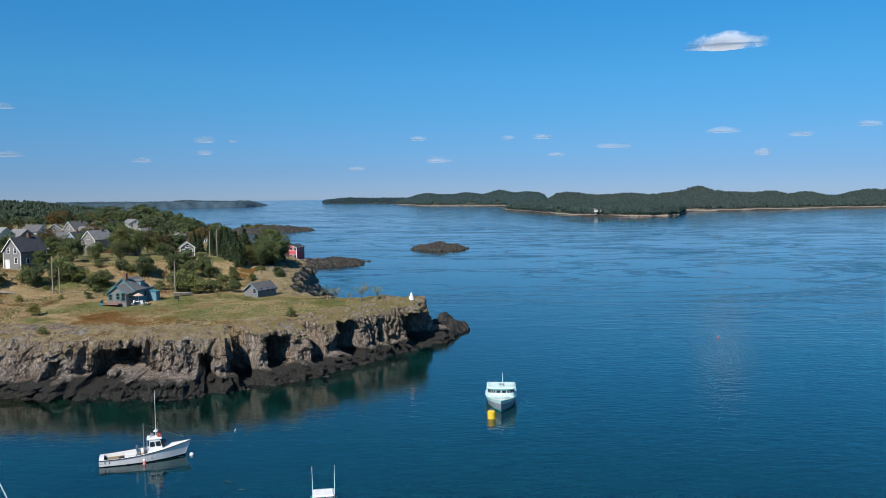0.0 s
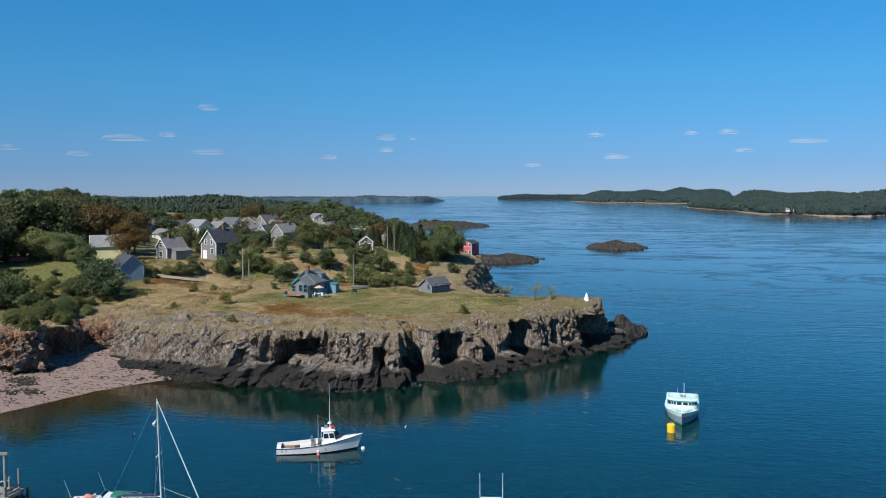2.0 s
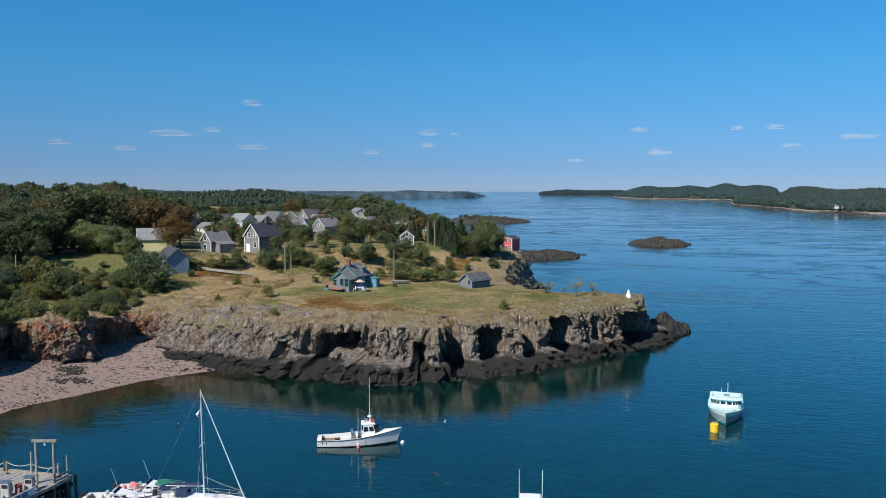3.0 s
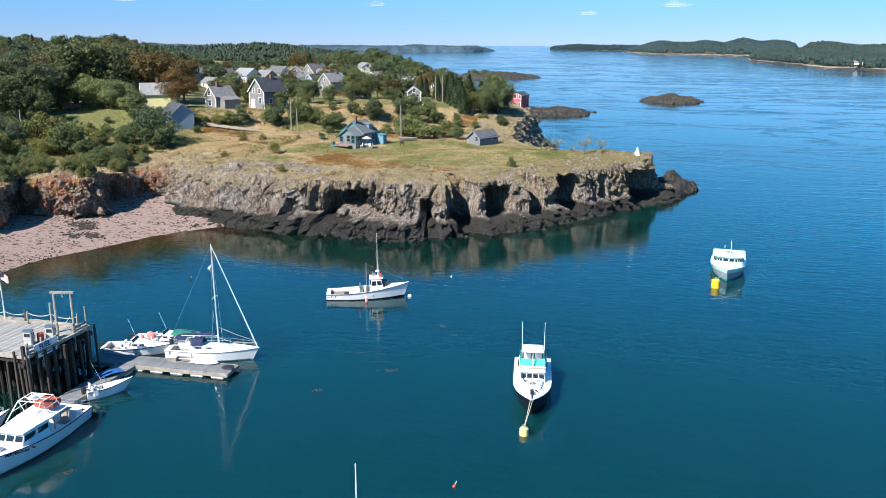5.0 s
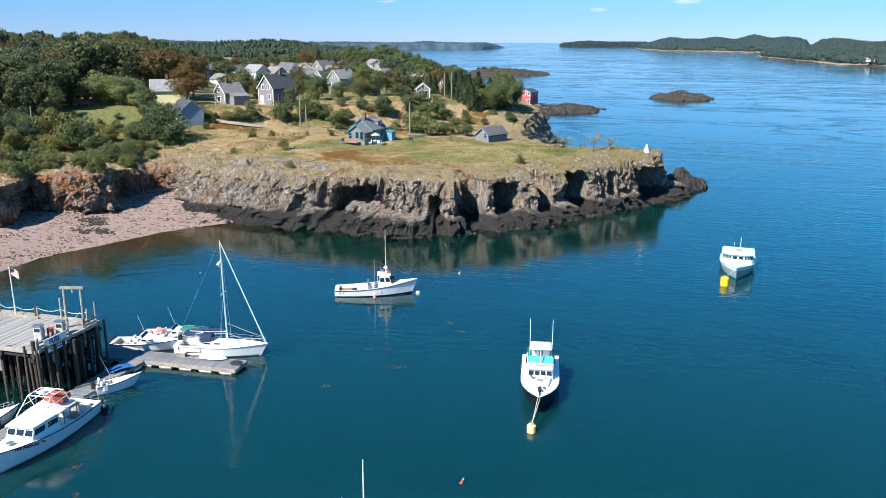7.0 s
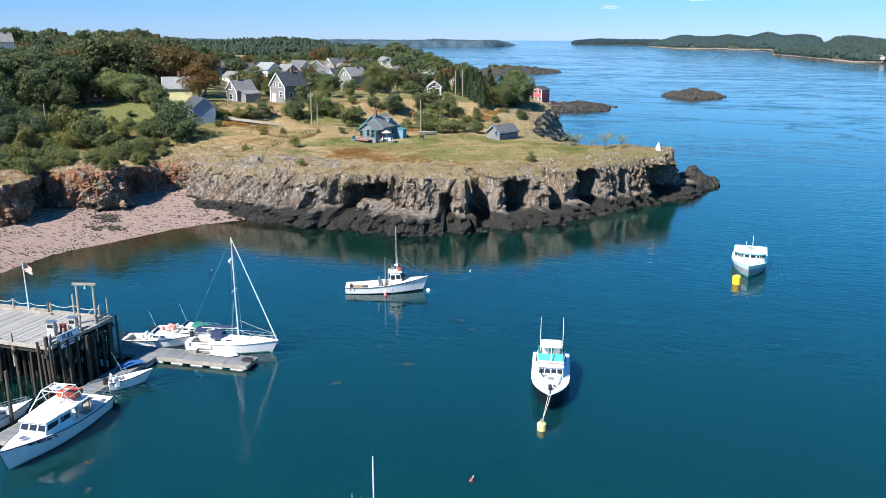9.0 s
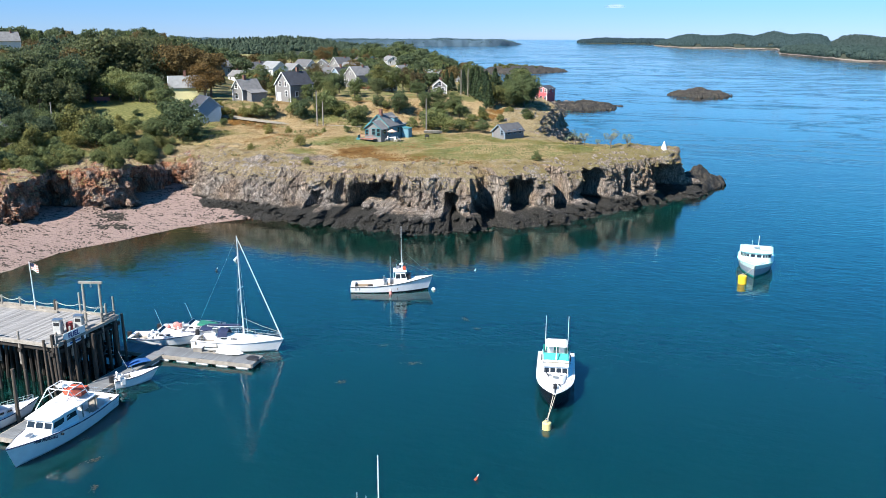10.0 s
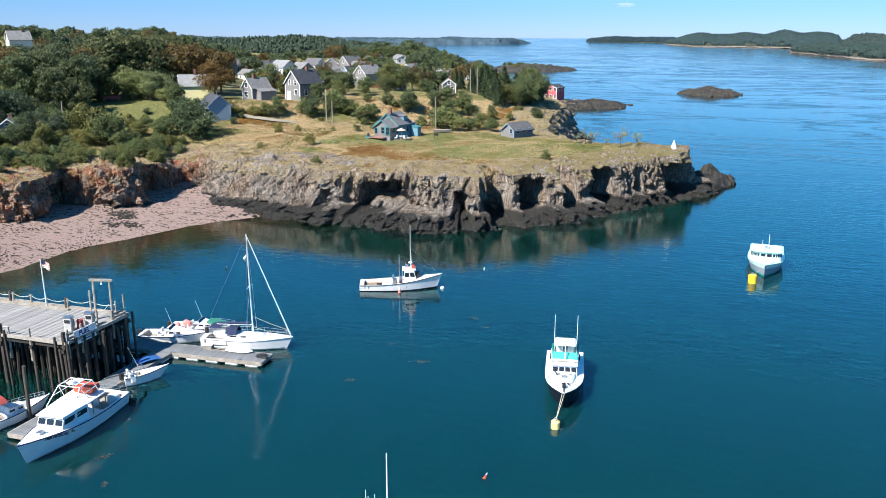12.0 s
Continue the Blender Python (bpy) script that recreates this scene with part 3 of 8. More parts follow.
S = -0.6 * X + 0.8 * Y
green = 0.30 + 0.22 * smooth(200, 212, S) + 0.9 * bump_at(X, Y, -122, 155, 16, 10) + 0.45 * bump_at(X, Y, -62, 152, 13, 6) + 0.35 * bump_at(X, Y, -30, 155, 16, 12) + 0.5 * smooth(-100, -112, X) * smooth(180, 160, Y) + 0.28 * smooth(-62, -40, X) * smooth(185, 170, Y)
red = 0.18 + 0.75 * bump_at(X, Y, -55, 139, 11, 4.5) + 0.4 * bump_at(X, Y, -36, 137, 9, 4)
beach = ((IN_TOP < 4.5) & (X < -66)) | (ROCKY & (X < -66)) | ((Y > 230) & (IN_TOP < 3))
cover = ground.data.color_attributes.new("cover", "FLOAT_COLOR", "POINT")
cover.data.foreach_set("color", np.stack([np.clip(red, 0, 1), np.clip(green, 0, 1), beach.astype(float), np.ones_like(X)], -1).ravel())
tagged(ground, "headland of dry straw grass, green turf and pink shingle beach", "ground", kind="structure")
ground.data.materials.append(ROCK)
face_mid = np.array([ROCKY[p.vertices[0]] for p in ground.data.polygons])
ground.data.polygons.foreach_set("material_index", face_mid.astype(np.int32))


def on_ground(x, y):
    p = np.array([x]), np.array([y])
    return float((upland(*p) if inside(TOP, *p)[0] > 0 else shelf(*p))[0]) + 0.05


# ---- cliff ----
def along(poly, a, b, step):
    """Points and outward normals along an open stretch of an outline."""
    p = np.array(poly[a:b], float)
    seg = np.r_[0, np.cumsum(np.hypot(*np.diff(p, axis=0).T))]
    u = np.arange(0, seg[-1], step)
    q = np.stack([np.interp(u, seg, p[:, 0]), np.interp(u, seg, p[:, 1])], -1)
    k = max(int(2.5 / step), 1)
    pad = np.pad(q, ((k, k), (0, 0)), "edge")
    q = np.stack([np.convolve(pad[:, i], np.ones(2 * k + 1) / (2 * k + 1), "valid") for i in (0, 1)], -1)
    t = np.gradient(q, axis=0)
    t /= np.hypot(*t.T)[:, None] + 1e-9
    return u, q, np.stack([t[:, 1], -t[:, 0]], -1)


# recesses in the face: plan place, half width, lowest and highest level, depth
CAVES = [(-61.5, 126.5, 0.7, 1.8, 4.6, 4.0), (-51.0, 126.5, 3.1, 3.2, 6.2, 7.0), (-54.8, 126.5, 1.3, 1.0, 5.6, 5.0), (-38.0, 126.8, 0.9, 1.6, 5.1, 4.0), (-37.3, 126.9, 0.8, -0.8, 2.6, 3.5), (-32.6, 129.6, 2.0, -1.0, 20, 6.5),
         (-27.6, 133.7, 2.3, 1.9, 6.6, 6.0), (-22.6, 138.4, 1.6, 1.8, 20, 5.5), (-17.4, 145.1, 2.7, 1.5, 7.6, 8.0), (-12.3, 152.0, 1.2, 2.4, 6.4, 4.0), (-5.2, 160.2, 4.2, 0.2, 6.6, 8.0), (-2.9, 165.0, 1.3, 1.2, 20, 3.0), (-95.0, 123.5, 4.2, -2.0, 6.3, 3.5), (-102.8, 107.0, 3.6, -2.0, 6.5, 3.5)]


def cliff_sheet(name, a, b, step, label):
    u, q, n = along(TOP, a, b, step)
    zt = edge_height(q[:, 0], q[:, 1]) + 0.25
    lip = np.r_[np.arange(13.0, 6.0, -0.5), np.arange(6.0, 0.3, -0.3)]
    falls = np.r_[np.linspace(0, 1, 78)]
    left = 0.35 * smooth(196, 206, q[:, 1]) + smooth(-94, -86, q[:, 0]) * smooth(-58, -66, q[:, 0])
    bluff = smooth(-90, -94, q[:, 0]) * smooth(140, 136, q[:, 1])
    slope = 0.22 - 0.20 * bluff + 0.62 * left + 0.3 * (fbm(u / 9, 0 * u, seed=11, octaves=2) - 0.5)
    rocky = smooth(-68, -60, q[:, 0]) * smooth(190, 182, q[:, 1])
    foot = np.clip(inside(COAST, q[:, 0], q[:, 1]) - slope * zt - 0.3, 0.8, 8)
    bench = 2.2 + 1.6 * (fbm(u / 6, 0 * u, seed=29, octaves=2) - 0.45)
    rows = []
    gap = np.zeros(len(u))
    for cx, cy, half, z0, z1, deep in CAVES:
        if z1 > 9:
            wob = 0.7 * (fbm(u / 1.6, zt / 1.6, 0, 18, 3) - 0.5)
            gap = np.maximum(gap, deep * smooth(1.12, 0.82, np.hypot(q[:, 0] - cx, q[:, 1] - cy) / half + wob))
    for d in lip:
        d = np.maximum(d, gap)
        px, py = q[:, 0] - n[:, 0] * d, q[:, 1] - n[:, 1] * d
        z = upland(px, py) + 0.18 + (fbm(px / 3.0, py / 2.2, seed=12, octaves=5) - 0.47) * 1.5 * (1.1 - d / 26) + 0.9 * np.maximum(fbm(px / 2.4, py / 1.5, seed=26, octaves=5) - 0.55, 0) * 3.2 * (1 - d / 15) + 0.16 * facets(px, py, 1.4, 34) * (1 - d / 14) - 0.5 * smooth(6.5, 12.5, d + 5 * (fbm(px / 5, py / 5, seed=20) - 0.5))
        z = z + np.random.default_rng(int(np.max(d) * 100)).uniform(-0.09, 0.09, len(u))
        rows.append(np.stack([px, py, z], -1))
    for t in falls:
        z = zt - t * (zt + 2.0)
        skirt = (0.25 + 0.75 * smooth(-76, -66, q[:, 0])) * np.maximum(2.4 - z, 0) * (0.75 + 0.9 * (fbm(u / 5, 0 * u, seed=13) - 0.4))
        # a weedy bench breaks off in blocks at the water's edge
        step = bench + 0.35 * facets(u, 0 * u, 3.4, 37)
        ledge = foot * (0.62 * smooth(step + 0.35, step - 0.35, z) + 0.38 * np.maximum(step - z, 0) / step) + 0.55 * facets(u, z, 2.2, 38) * smooth(step, step - 0.6, z)
        out = slope * (zt - z) + skirt * (1 - rocky) + ledge * rocky
        x0, y0 = q[:, 0], q[:, 1]
        low = (fbm(u / 9.0, z / 8.0, seed=14, octaves=4) - 0.5) * (3.6 - 1.4 * bluff) * (1 - 0.45 * left)
        ribs = np.abs(fbm(u / 2.6, z / 7.0 + 3, seed=15, octaves=3) - 0.5) * 0.9
        bent = u + 1.4 * (fbm(u / 3, z / 3, seed=16, octaves=2) - 0.5)
        cells = (1 - 0.5 * left) * (0.62 * facets(bent, z * 0.75 + 0.12 * u, 2.9, 31) + 0.40 * facets(bent, z * 0.8, 1.25, 32)) + 0.75
        fine = (fbm(u / 1.0, z / 1.2, seed=17, octaves=4) - 0.5) * 0.6 + 0.20 * facets(bent, z * 0.8, 0.55, 33)
        split = 0.9 * np.exp(-((fbm(u / 4.0, z / 16.0, seed=24, octaves=3) - 0.5) / 0.02) ** 2) + 0.4 * np.exp(-((fbm(u / 1.7, z / 9.0 + 2, seed=25, octaves=3) - 0.5) / 0.03) ** 2)
        fade = np.minimum(1, 0.35 + t * 4)
        # buttresses: each swells out slowly and breaks off to a shaded side
        turn = u / 7.5 + 2.2 * fbm(u / 11, z / 30, seed=27, octaves=2)
        turn = turn - np.floor(turn)
        low = low * 0.7 + (1 - bluff) * (1 - 0.75 * left) * 1.9 * (turn - smooth(0.9, 1.0, turn) - 0.45)
        out = out + fade * (low - ribs + 0.6 + cells - 0.75 + fine - split)
        out = out + smooth(2.9, 2.0, z) * (fbm(u / 1.3, z / 0.9 + 5, seed=23, octaves=4) - 0.5) * 2.2
        for cx, cy, half, z0, z1, deep in CAVES:
            wob = 0.7 * (fbm(u / 1.6, z / 1.6, 0, 18, 3) - 0.5)
            near = np.hypot(x0 - cx, y0 - cy) / half + wob
            tall = smooth(z0 - 0.5, z0 + 0.6, z + wob) * smooth(z1 + 0.25 + 1.6 * wob, z1 - 0.25 + 1.6 * wob, z)
            out = out - deep * tall * smooth(1.12, 0.82, near)
        chips = np.random.default_rng(int(t * 1000)).uniform(-0.5, 0.5, (2, len(u)))
        out = out + fade * 0.24 * chips[0]
        zz = z + fade * 0.07 * chips[1] + fade * (fbm(u / 1.1, z / 1.1 + 9, seed=19, octaves=2) - 0.5) * 0.7
        rows.append(np.stack([x0 + n[:, 0] * out, y0 + n[:, 1] * out, zz], -1))
    v = np.array(rows)
    ob = mesh_from(name, v.reshape(-1, 3), sheet_faces(len(v), len(u)), ROCK)
    return tagged(ob, label, "cliff", kind="structure")


cliff_sheet("cliff", 1, 32, 0.22, "fissured grey-brown sea cliff with shadowed clefts and black rockweed below")
cliff_sheet("far_cliff", 29, 39, 1.2, "brown eroded bank dropping to a small cove")

# ---- islets ----
def weed_rock_material():
    """Black rockweed with pale barnacle and bird-whitened flecks."""
    m, nt, b = nodes_of("weedy_dark_rock")
    pos = place(nt)
    big, fleck = noise_tex(nt, pos, 0.25, 5.0), noise_tex(nt, pos, 1.3, 7.0, 0.75)
    col = ramp(nt, fleck, [(0.35, (0.008, 0.008, 0.007)), (0.52, (0.034, 0.030, 0.024)), (0.62, (0.09, 0.08, 0.065)), (0.72, (0.34, 0.32, 0.28))])
    col = mix(nt, 1.0, col, ramp(nt, big, [(0.35, (0.7, 0.7, 0.7)), (0.65, (1.35, 1.3, 1.2))]), "MULTIPLY")
    nt.links.new(col, b.inputs["Base Color"])
    b.inputs["Roughness"].default_value = 0.9
    relief(nt, b, fleck, 0.8, 0.8)
    return m


WEED_ROCK = weed_rock_material()


def islet(name, cx, cy, rx, ry, turn, high, label, seed, jag=0.5):
    n = 84
    g = np.linspace(-1.15, 1.15, n)
    a, b = (v.ravel() for v in np.meshgrid(g, g))
    r = np.hypot(a, b) + (fbm(a * 2.5 + seed, b * 2.5, seed=seed) - 0.5) * 0.7
    h = high * np.clip(1 - r, 0, 1) ** 0.6 * (0.55 + 0.7 * fbm(a * 4, b * 4, seed=seed + 1)) + (fbm(a * 14, b * 14, seed=seed + 2) - 0.5) * high * jag
    h = np.where(r > 1, -0.6, h)
    c, s = math.cos(radians(turn)), math.sin(radians(turn))
    x, y = a * rx * c - b * ry * s + cx, a * rx * s + b * ry * c + cy
    return tagged(mesh_from(name, np.stack([x, y, h], -1), sheet_faces(n, n), WEED_ROCK), label, "rock islet", kind="structure")


islet("rock_ledge", -1.5, 462, 14.6, 19, 10, 3.9, "low weed-covered rock ledge awash in the channel", 21)
islet("wooded_islet", -158, 735, 40, 50, 12, 5.5, "small dark rocky islet with low scrub", 31)
islet("rock_spit", -50, 364, 15, 20, -10, 3.0, "dark weedy rock spit below the red house", 41)
islet("point_rock", -0.5, 177, 4.9, 11, -18, 3.7, "dark wet rock at the end of the headland", 51, 0.14)

# ---- far shores ----


def far_land(name, label, az, dist, deep, peaks, seed, tree, count, base=7.0, leaf=None, soil=None):
    """Land across the water between two azimuths (degrees to the left of +y), with rounded wooded hills."""
    n, k = 150, 16
    a = np.linspace(az[0][0], az[-1][0], n)
    near = np.interp(a, [p[0] for p in az[::-1]], [p[1] for p in az[::-1]]) + (fbm(a * 1.5, 0 * a, seed=seed) - 0.5) * 0.03 * dist
    rows = []
    for i in range(k):
        t = i / (k - 1)
        r = near + deep * t
        z = base * smooth(0, 0.05, t) + np.zeros(n)
        for pa, pw, ph, pt in peaks:
            z = z + ph * np.exp(-((a - pa) / pw) ** 2) * np.exp(-((t - pt) / 0.3) ** 2)
        z = z * smooth(1.0, 0.85, t) * np.minimum(1, np.minimum(np.arange(n), np.arange(n)[::-1]) / 6) - 1.0 * (i == 0) - 0.2
        z = z + (fbm(a * 3, 0 * a + t * 6, seed=seed + 1) - 0.5) * base * 0.5 * smooth(0, 0.1, t)
        rows.append(np.stack([-np.sin(np.radians(a)) * r, np.cos(np.radians(a)) * r, z], -1))
    v = np.array(rows)
    ob = tagged(mesh_from(name, v.reshape(-1, 3), sheet_faces(k, n), soil or FAR_GROUND, shade=True), label, "hills", kind="structure")
    rng = np.random.default_rng(seed)
    verts, faces = [], []
    for _ in range(count):
        i, j = rng.uniform(0.6, k - 3) ** 1.0, rng.uniform(2, n - 3)
        i = 0.2 + (i - 0.2) * rng.uniform(0.0, 1)
        i0, j0, fi, fj = int(i), int(j), i % 1, j % 1
        p = (v[i0, j0] * (1 - fj) + v[i0, j0 + 1] * fj) * (1 - fi) + (v[i0 + 1, j0] * (1 - fj) + v[i0 + 1, j0 + 1] * fj) * fi
        if p[2] < base * 0.4 or i < 0.45 or (i < 1.6 and rough(j / 5, i, 0, seed + 7) > 0.72):
            continue
        h, w, o = tree * rng.uniform(0.4, 1.25), tree * rng.uniform(0.26, 0.44), len(verts)
        sides = 5
        shape = ((0.05, 0.9), (0.4, 0.8), (0.75, 0.4)) if rng.random() < 0.5 else ((0.05, 0.8), (0.5, 1.25), (0.85, 0.8))
        for level, width in shape:
            for q in range(sides):
                ang = 2 * math.pi * q / sides + level * 3
                ww = w * width * rng.uniform(0.75, 1.2)
                verts.append((p[0] + math.cos(ang) * ww, p[1] + math.sin(ang) * ww, p[2] + h * level))
        verts.append((p[0], p[1], p[2] + h))
        for lv in (0, 1):
            for q in range(sides):
                q2 = (q + 1) % sides
                faces.append((o + lv * sides + q, o + lv * sides + q2, o + lv * sides + sides + q2, o + lv * sides + sides + q))
        for q in range(sides):
            faces.append((o + 2 * sides + q, o + 2 * sides + (q + 1) % sides, o + 3 * sides))
    woods = mesh_from("far_woods", verts, faces, leaf or HAZY_NEEDLES)
    tagged(woods, "mixed forest covering the far hills, tinted with blue haze", "forest", kind="stuff")
    return v


def shore_material(name, land):
    """Dark weed at the waterline, pale ledges above it, then thin grass."""
    m, nt, b = nodes_of(name)
    pos = place(nt)
    sep = nt.nodes.new("ShaderNodeSeparateXYZ")
    nt.links.new(pos, sep.inputs[0])
    level = math_node(nt, "ADD", sep.outputs["Z"], math_node(nt, "MULTIPLY", math_node(nt, "SUBTRACT", noise_tex(nt, pos, 0.012, 4.0), 0.5), 9.0))
    grain = noise_tex(nt, pos, 0.12, 3.0)
    pale = ramp(nt, grain, [(0.3, (0.14, 0.115, 0.095)), (0.7, (0.36, 0.30, 0.25))])
    col = mix(nt, ramp(nt, math_node(nt, "DIVIDE", level, 10.0), [(0.10, (0, 0, 0)), (0.14, (1, 1, 1))]), (0.05, 0.047, 0.042), pale)
    col = mix(nt, ramp(nt, math_node(nt, "DIVIDE", level, 10.0), [(0.24, (0, 0, 0)), (0.32, (1, 1, 1))]), col, mix(nt, grain, [c * 0.6 for c in land], land))
    nt.links.new(col, b.inputs["Base Color"])
    b.inputs["Roughness"].default_value = 0.95
    return m


FAR_GROUND = shore_material("far_shore_ground", (0.065, 0.075, 0.055))
# distance haze painted into far woods and coast as bluer base colours
HAZY_RIDGE = foliage("ridge_woods", (0.030, 0.052, 0.046), (0.070, 0.105, 0.078))
HAZY_HILLS = foliage("hill_spruce_needles", (0.024, 0.050, 0.060), (0.066, 0.104, 0.118))
HAZY_HEADLAND = foliage("headland_spruce_needles", (0.022, 0.042, 0.046), (0.066, 0.098, 0.088))
HAZY_COAST = plain("distant_coast_ground", (0.068, 0.112, 0.148), 0.95, wear=0.3, scale=0.02, grain=0.15, world_space=True, bump=0)
for soil in (FAR_GROUND, HAZY_COAST):
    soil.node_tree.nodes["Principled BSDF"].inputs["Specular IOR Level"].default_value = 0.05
HAZY_COAST_WOODS = foliage("blue_spruce_needles", (0.07, 0.12, 0.16), (0.10, 0.16, 0.20))
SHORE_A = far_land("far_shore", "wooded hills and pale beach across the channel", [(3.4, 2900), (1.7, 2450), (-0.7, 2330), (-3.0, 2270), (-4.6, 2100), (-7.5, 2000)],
                   2300, 700, [(1.3, 1.1, 23, 0.5), (-1.85, 1.0, 24, 0.5), (-3.8, 1.0, 27, 0.5), (-0.3, 1.0, 16, 0.5), (-6.0, 1.6, 26, 0.5)], 61, 7.5, 14000, 7.0, HAZY_HILLS)
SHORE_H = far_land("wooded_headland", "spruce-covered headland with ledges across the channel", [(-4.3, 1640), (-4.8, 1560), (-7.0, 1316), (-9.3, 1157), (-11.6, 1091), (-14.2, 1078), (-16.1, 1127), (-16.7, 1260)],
                   1150, 330, [(-6.2, 1.2, 5, 0.5), (-9, 1.6, 6, 0.5), (-13, 2.0, 8, 0.5)], 65, 6.5, 12000, 6.5, HAZY_HEADLAND)
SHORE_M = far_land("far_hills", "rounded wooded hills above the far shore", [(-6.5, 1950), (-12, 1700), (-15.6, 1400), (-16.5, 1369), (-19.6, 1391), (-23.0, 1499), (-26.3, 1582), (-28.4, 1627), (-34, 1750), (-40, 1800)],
                   1500, 900, [(-8.5, 1.7, 23, 0.55), (-10.8, 1.5, 10, 0.55), (-13, 1.6, 18, 0.55), (-17.2, 1.4, 31, 0.55), (-15.2, 1.0, 12, 0.55), (-19.6, 1.4, 17, 0.5), (-21.8, 1.2, 19, 0.55), (-24, 1.1, 16, 0.5), (-27.5, 1.8, 20, 0.55), (-32, 3, 20, 0.55)], 67, 6.5, 24000, 7.0, HAZY_HILLS)
SHORE_B = far_land("far_point", "low wooded point on the far horizon", [(8.4, 3450), (7.2, 3350), (4, 3250), (0, 3050)], 3200, 600, [(6.7, 1.1, 9, 0.5), (4.6, 1.6, 7, 0.5), (2.4, 1.4, 6, 0.5)], 71, 8.0, 4000, 9.0, HAZY_HILLS)
SHORE_C = far_land("distant_coast", "low coastline on the horizon, coloured with blue haze", [(46, 2300), (30, 2500), (18, 2650), (14, 2750), (11.8, 3000)], 2600, 450, [(17.2, 1.0, 6, 0.5), (24, 4, 3, 0.5), (37.5, 5, 12, 0.5)], 81, 3.0, 5000, 18.0, HAZY_COAST_WOODS, HAZY_COAST)
SHORE_D = far_land("near_ridge", "wooded ridge beyond the village", [(60, 900), (42, 1000), (31, 1150), (22.5, 1250), (20.8, 1300)], 1100, 420, [(46.5, 5, 30, 0.5), (37, 5, 16, 0.5), (28.0, 4.6, 18, 0.5)], 91, 6.0, 9000, 7.0, HAZY_RIDGE)

# ---- trees ----


def leaf_cards(centres, outs, size, rng, fold=0.25):
    """Small bent leaf clumps, one island of two triangles each pair, facing outwards at random."""
    n = len(centres)
    d = outs + rng.normal(0, 0.55, (n, 3))
    d /= np.linalg.norm(d, axis=1)[:, None] + 1e-9
    a = np.cross(d, rng.normal(0, 1, (n, 3)))
    a /= np.linalg.norm(a, axis=1)[:, None] + 1e-9
    b = np.cross(d, a)
    s = size * rng.uniform(0.6, 1.3, n)[:, None]
    v = np.stack([centres - a * s, centres - b * s * 0.7 - d * s * fold, centres + a * s, centres + b * s * 0.7 - d * s * fold], 1)
    return v.reshape(-1, 3), (np.arange(n)[:, None] * 4 + np.arange(4)).tolist()


def crown_points(rng, lobes, count, spread, squash, base):
    """Points and outward directions on a heap of lobes; the tree is 1 high."""
    c = rng.normal(0, 1, (lobes, 3))
    c /= np.linalg.norm(c, axis=1)[:, None]
    c *= rng.uniform(0.35, 1.0, (lobes, 1)) * np.array([spread, spread, squash])
    c[:, 2] += base
    r = rng.uniform(0.26, 0.54, lobes) * spread
    which = rng.integers(0, lobes, count)
    d = rng.normal(0, 1, (count, 3))
    d[:, 2] = np.where(rng.random(count) < 0.55, np.abs(d[:, 2]), d[:, 2])
    d /= np.linalg.norm(d, axis=1)[:, None]
    p = c[which] + d * r[which, None] * np.array([1, 1, 0.8]) * rng.uniform(0.7, 1.06, (count, 1))
    p[:, 2] = np.maximum(p[:, 2], 0.06)
    return p, d, c


def tube(verts, faces, pts, radii, sides=7):
    o = len(verts)
    for p, r in zip(pts, radii):
        for q in range(sides):
            a = 2 * math.pi * q / sides
            verts.append((p[0] + math.cos(a) * r, p[1] + math.sin(a) * r, p[2]))
    for i in range(len(pts) - 1):
        for q in range(sides):
            q2 = (q + 1) % sides
            faces.append((o + i * sides + q, o + i * sides + q2, o + (i + 1) * sides + q2, o + (i + 1) * sides + q))
    faces.append(tuple(o + (len(pts) - 1) * sides + q for q in range(sides)))


def broad_tree(name, label, category, leaf, seed, count=3000, lobes=18, spread=0.40, squash=0.33, base=0.55, size=0.034, trunk=True, high=8.0):
    """A tree or bush; built at its height, with a tapered trunk, limbs and a crown of leaf clumps."""
    rng = np.random.default_rng(seed)
    root = tagged(new(name), label, category)
    p, d, c = crown_points(rng, lobes, count, spread, squash, base)
    v, f = leaf_cards(p * high, d, size * high, rng)
    mesh_from("crown", v, f, leaf, root)
    verts, faces = [], []
    r = 0.022 * high * (1 if trunk else 0.6)
    top = min(base, 0.7) * high
    tube(verts, faces, [(0, 0, -0.4), (0.02 * high, 0, top * 0.35), (0, 0.02 * high, top * 0.7), (0, 0, top)], [r * 1.3, r, r * 0.7, r * 0.3])
    for q in c[:7]:
        s = rng.uniform(0.25, 0.6) * top
        tube(verts, faces, [(0, 0, s), tuple(q * high * np.array([0.5, 0.5, 0.5]) + np.array([0, 0, s * 0.5])), tuple(q * high)], [r * 0.6, r * 0.35, r * 0.12], 5)
    mesh_from("trunk", verts, faces, BARK, root)
    return root


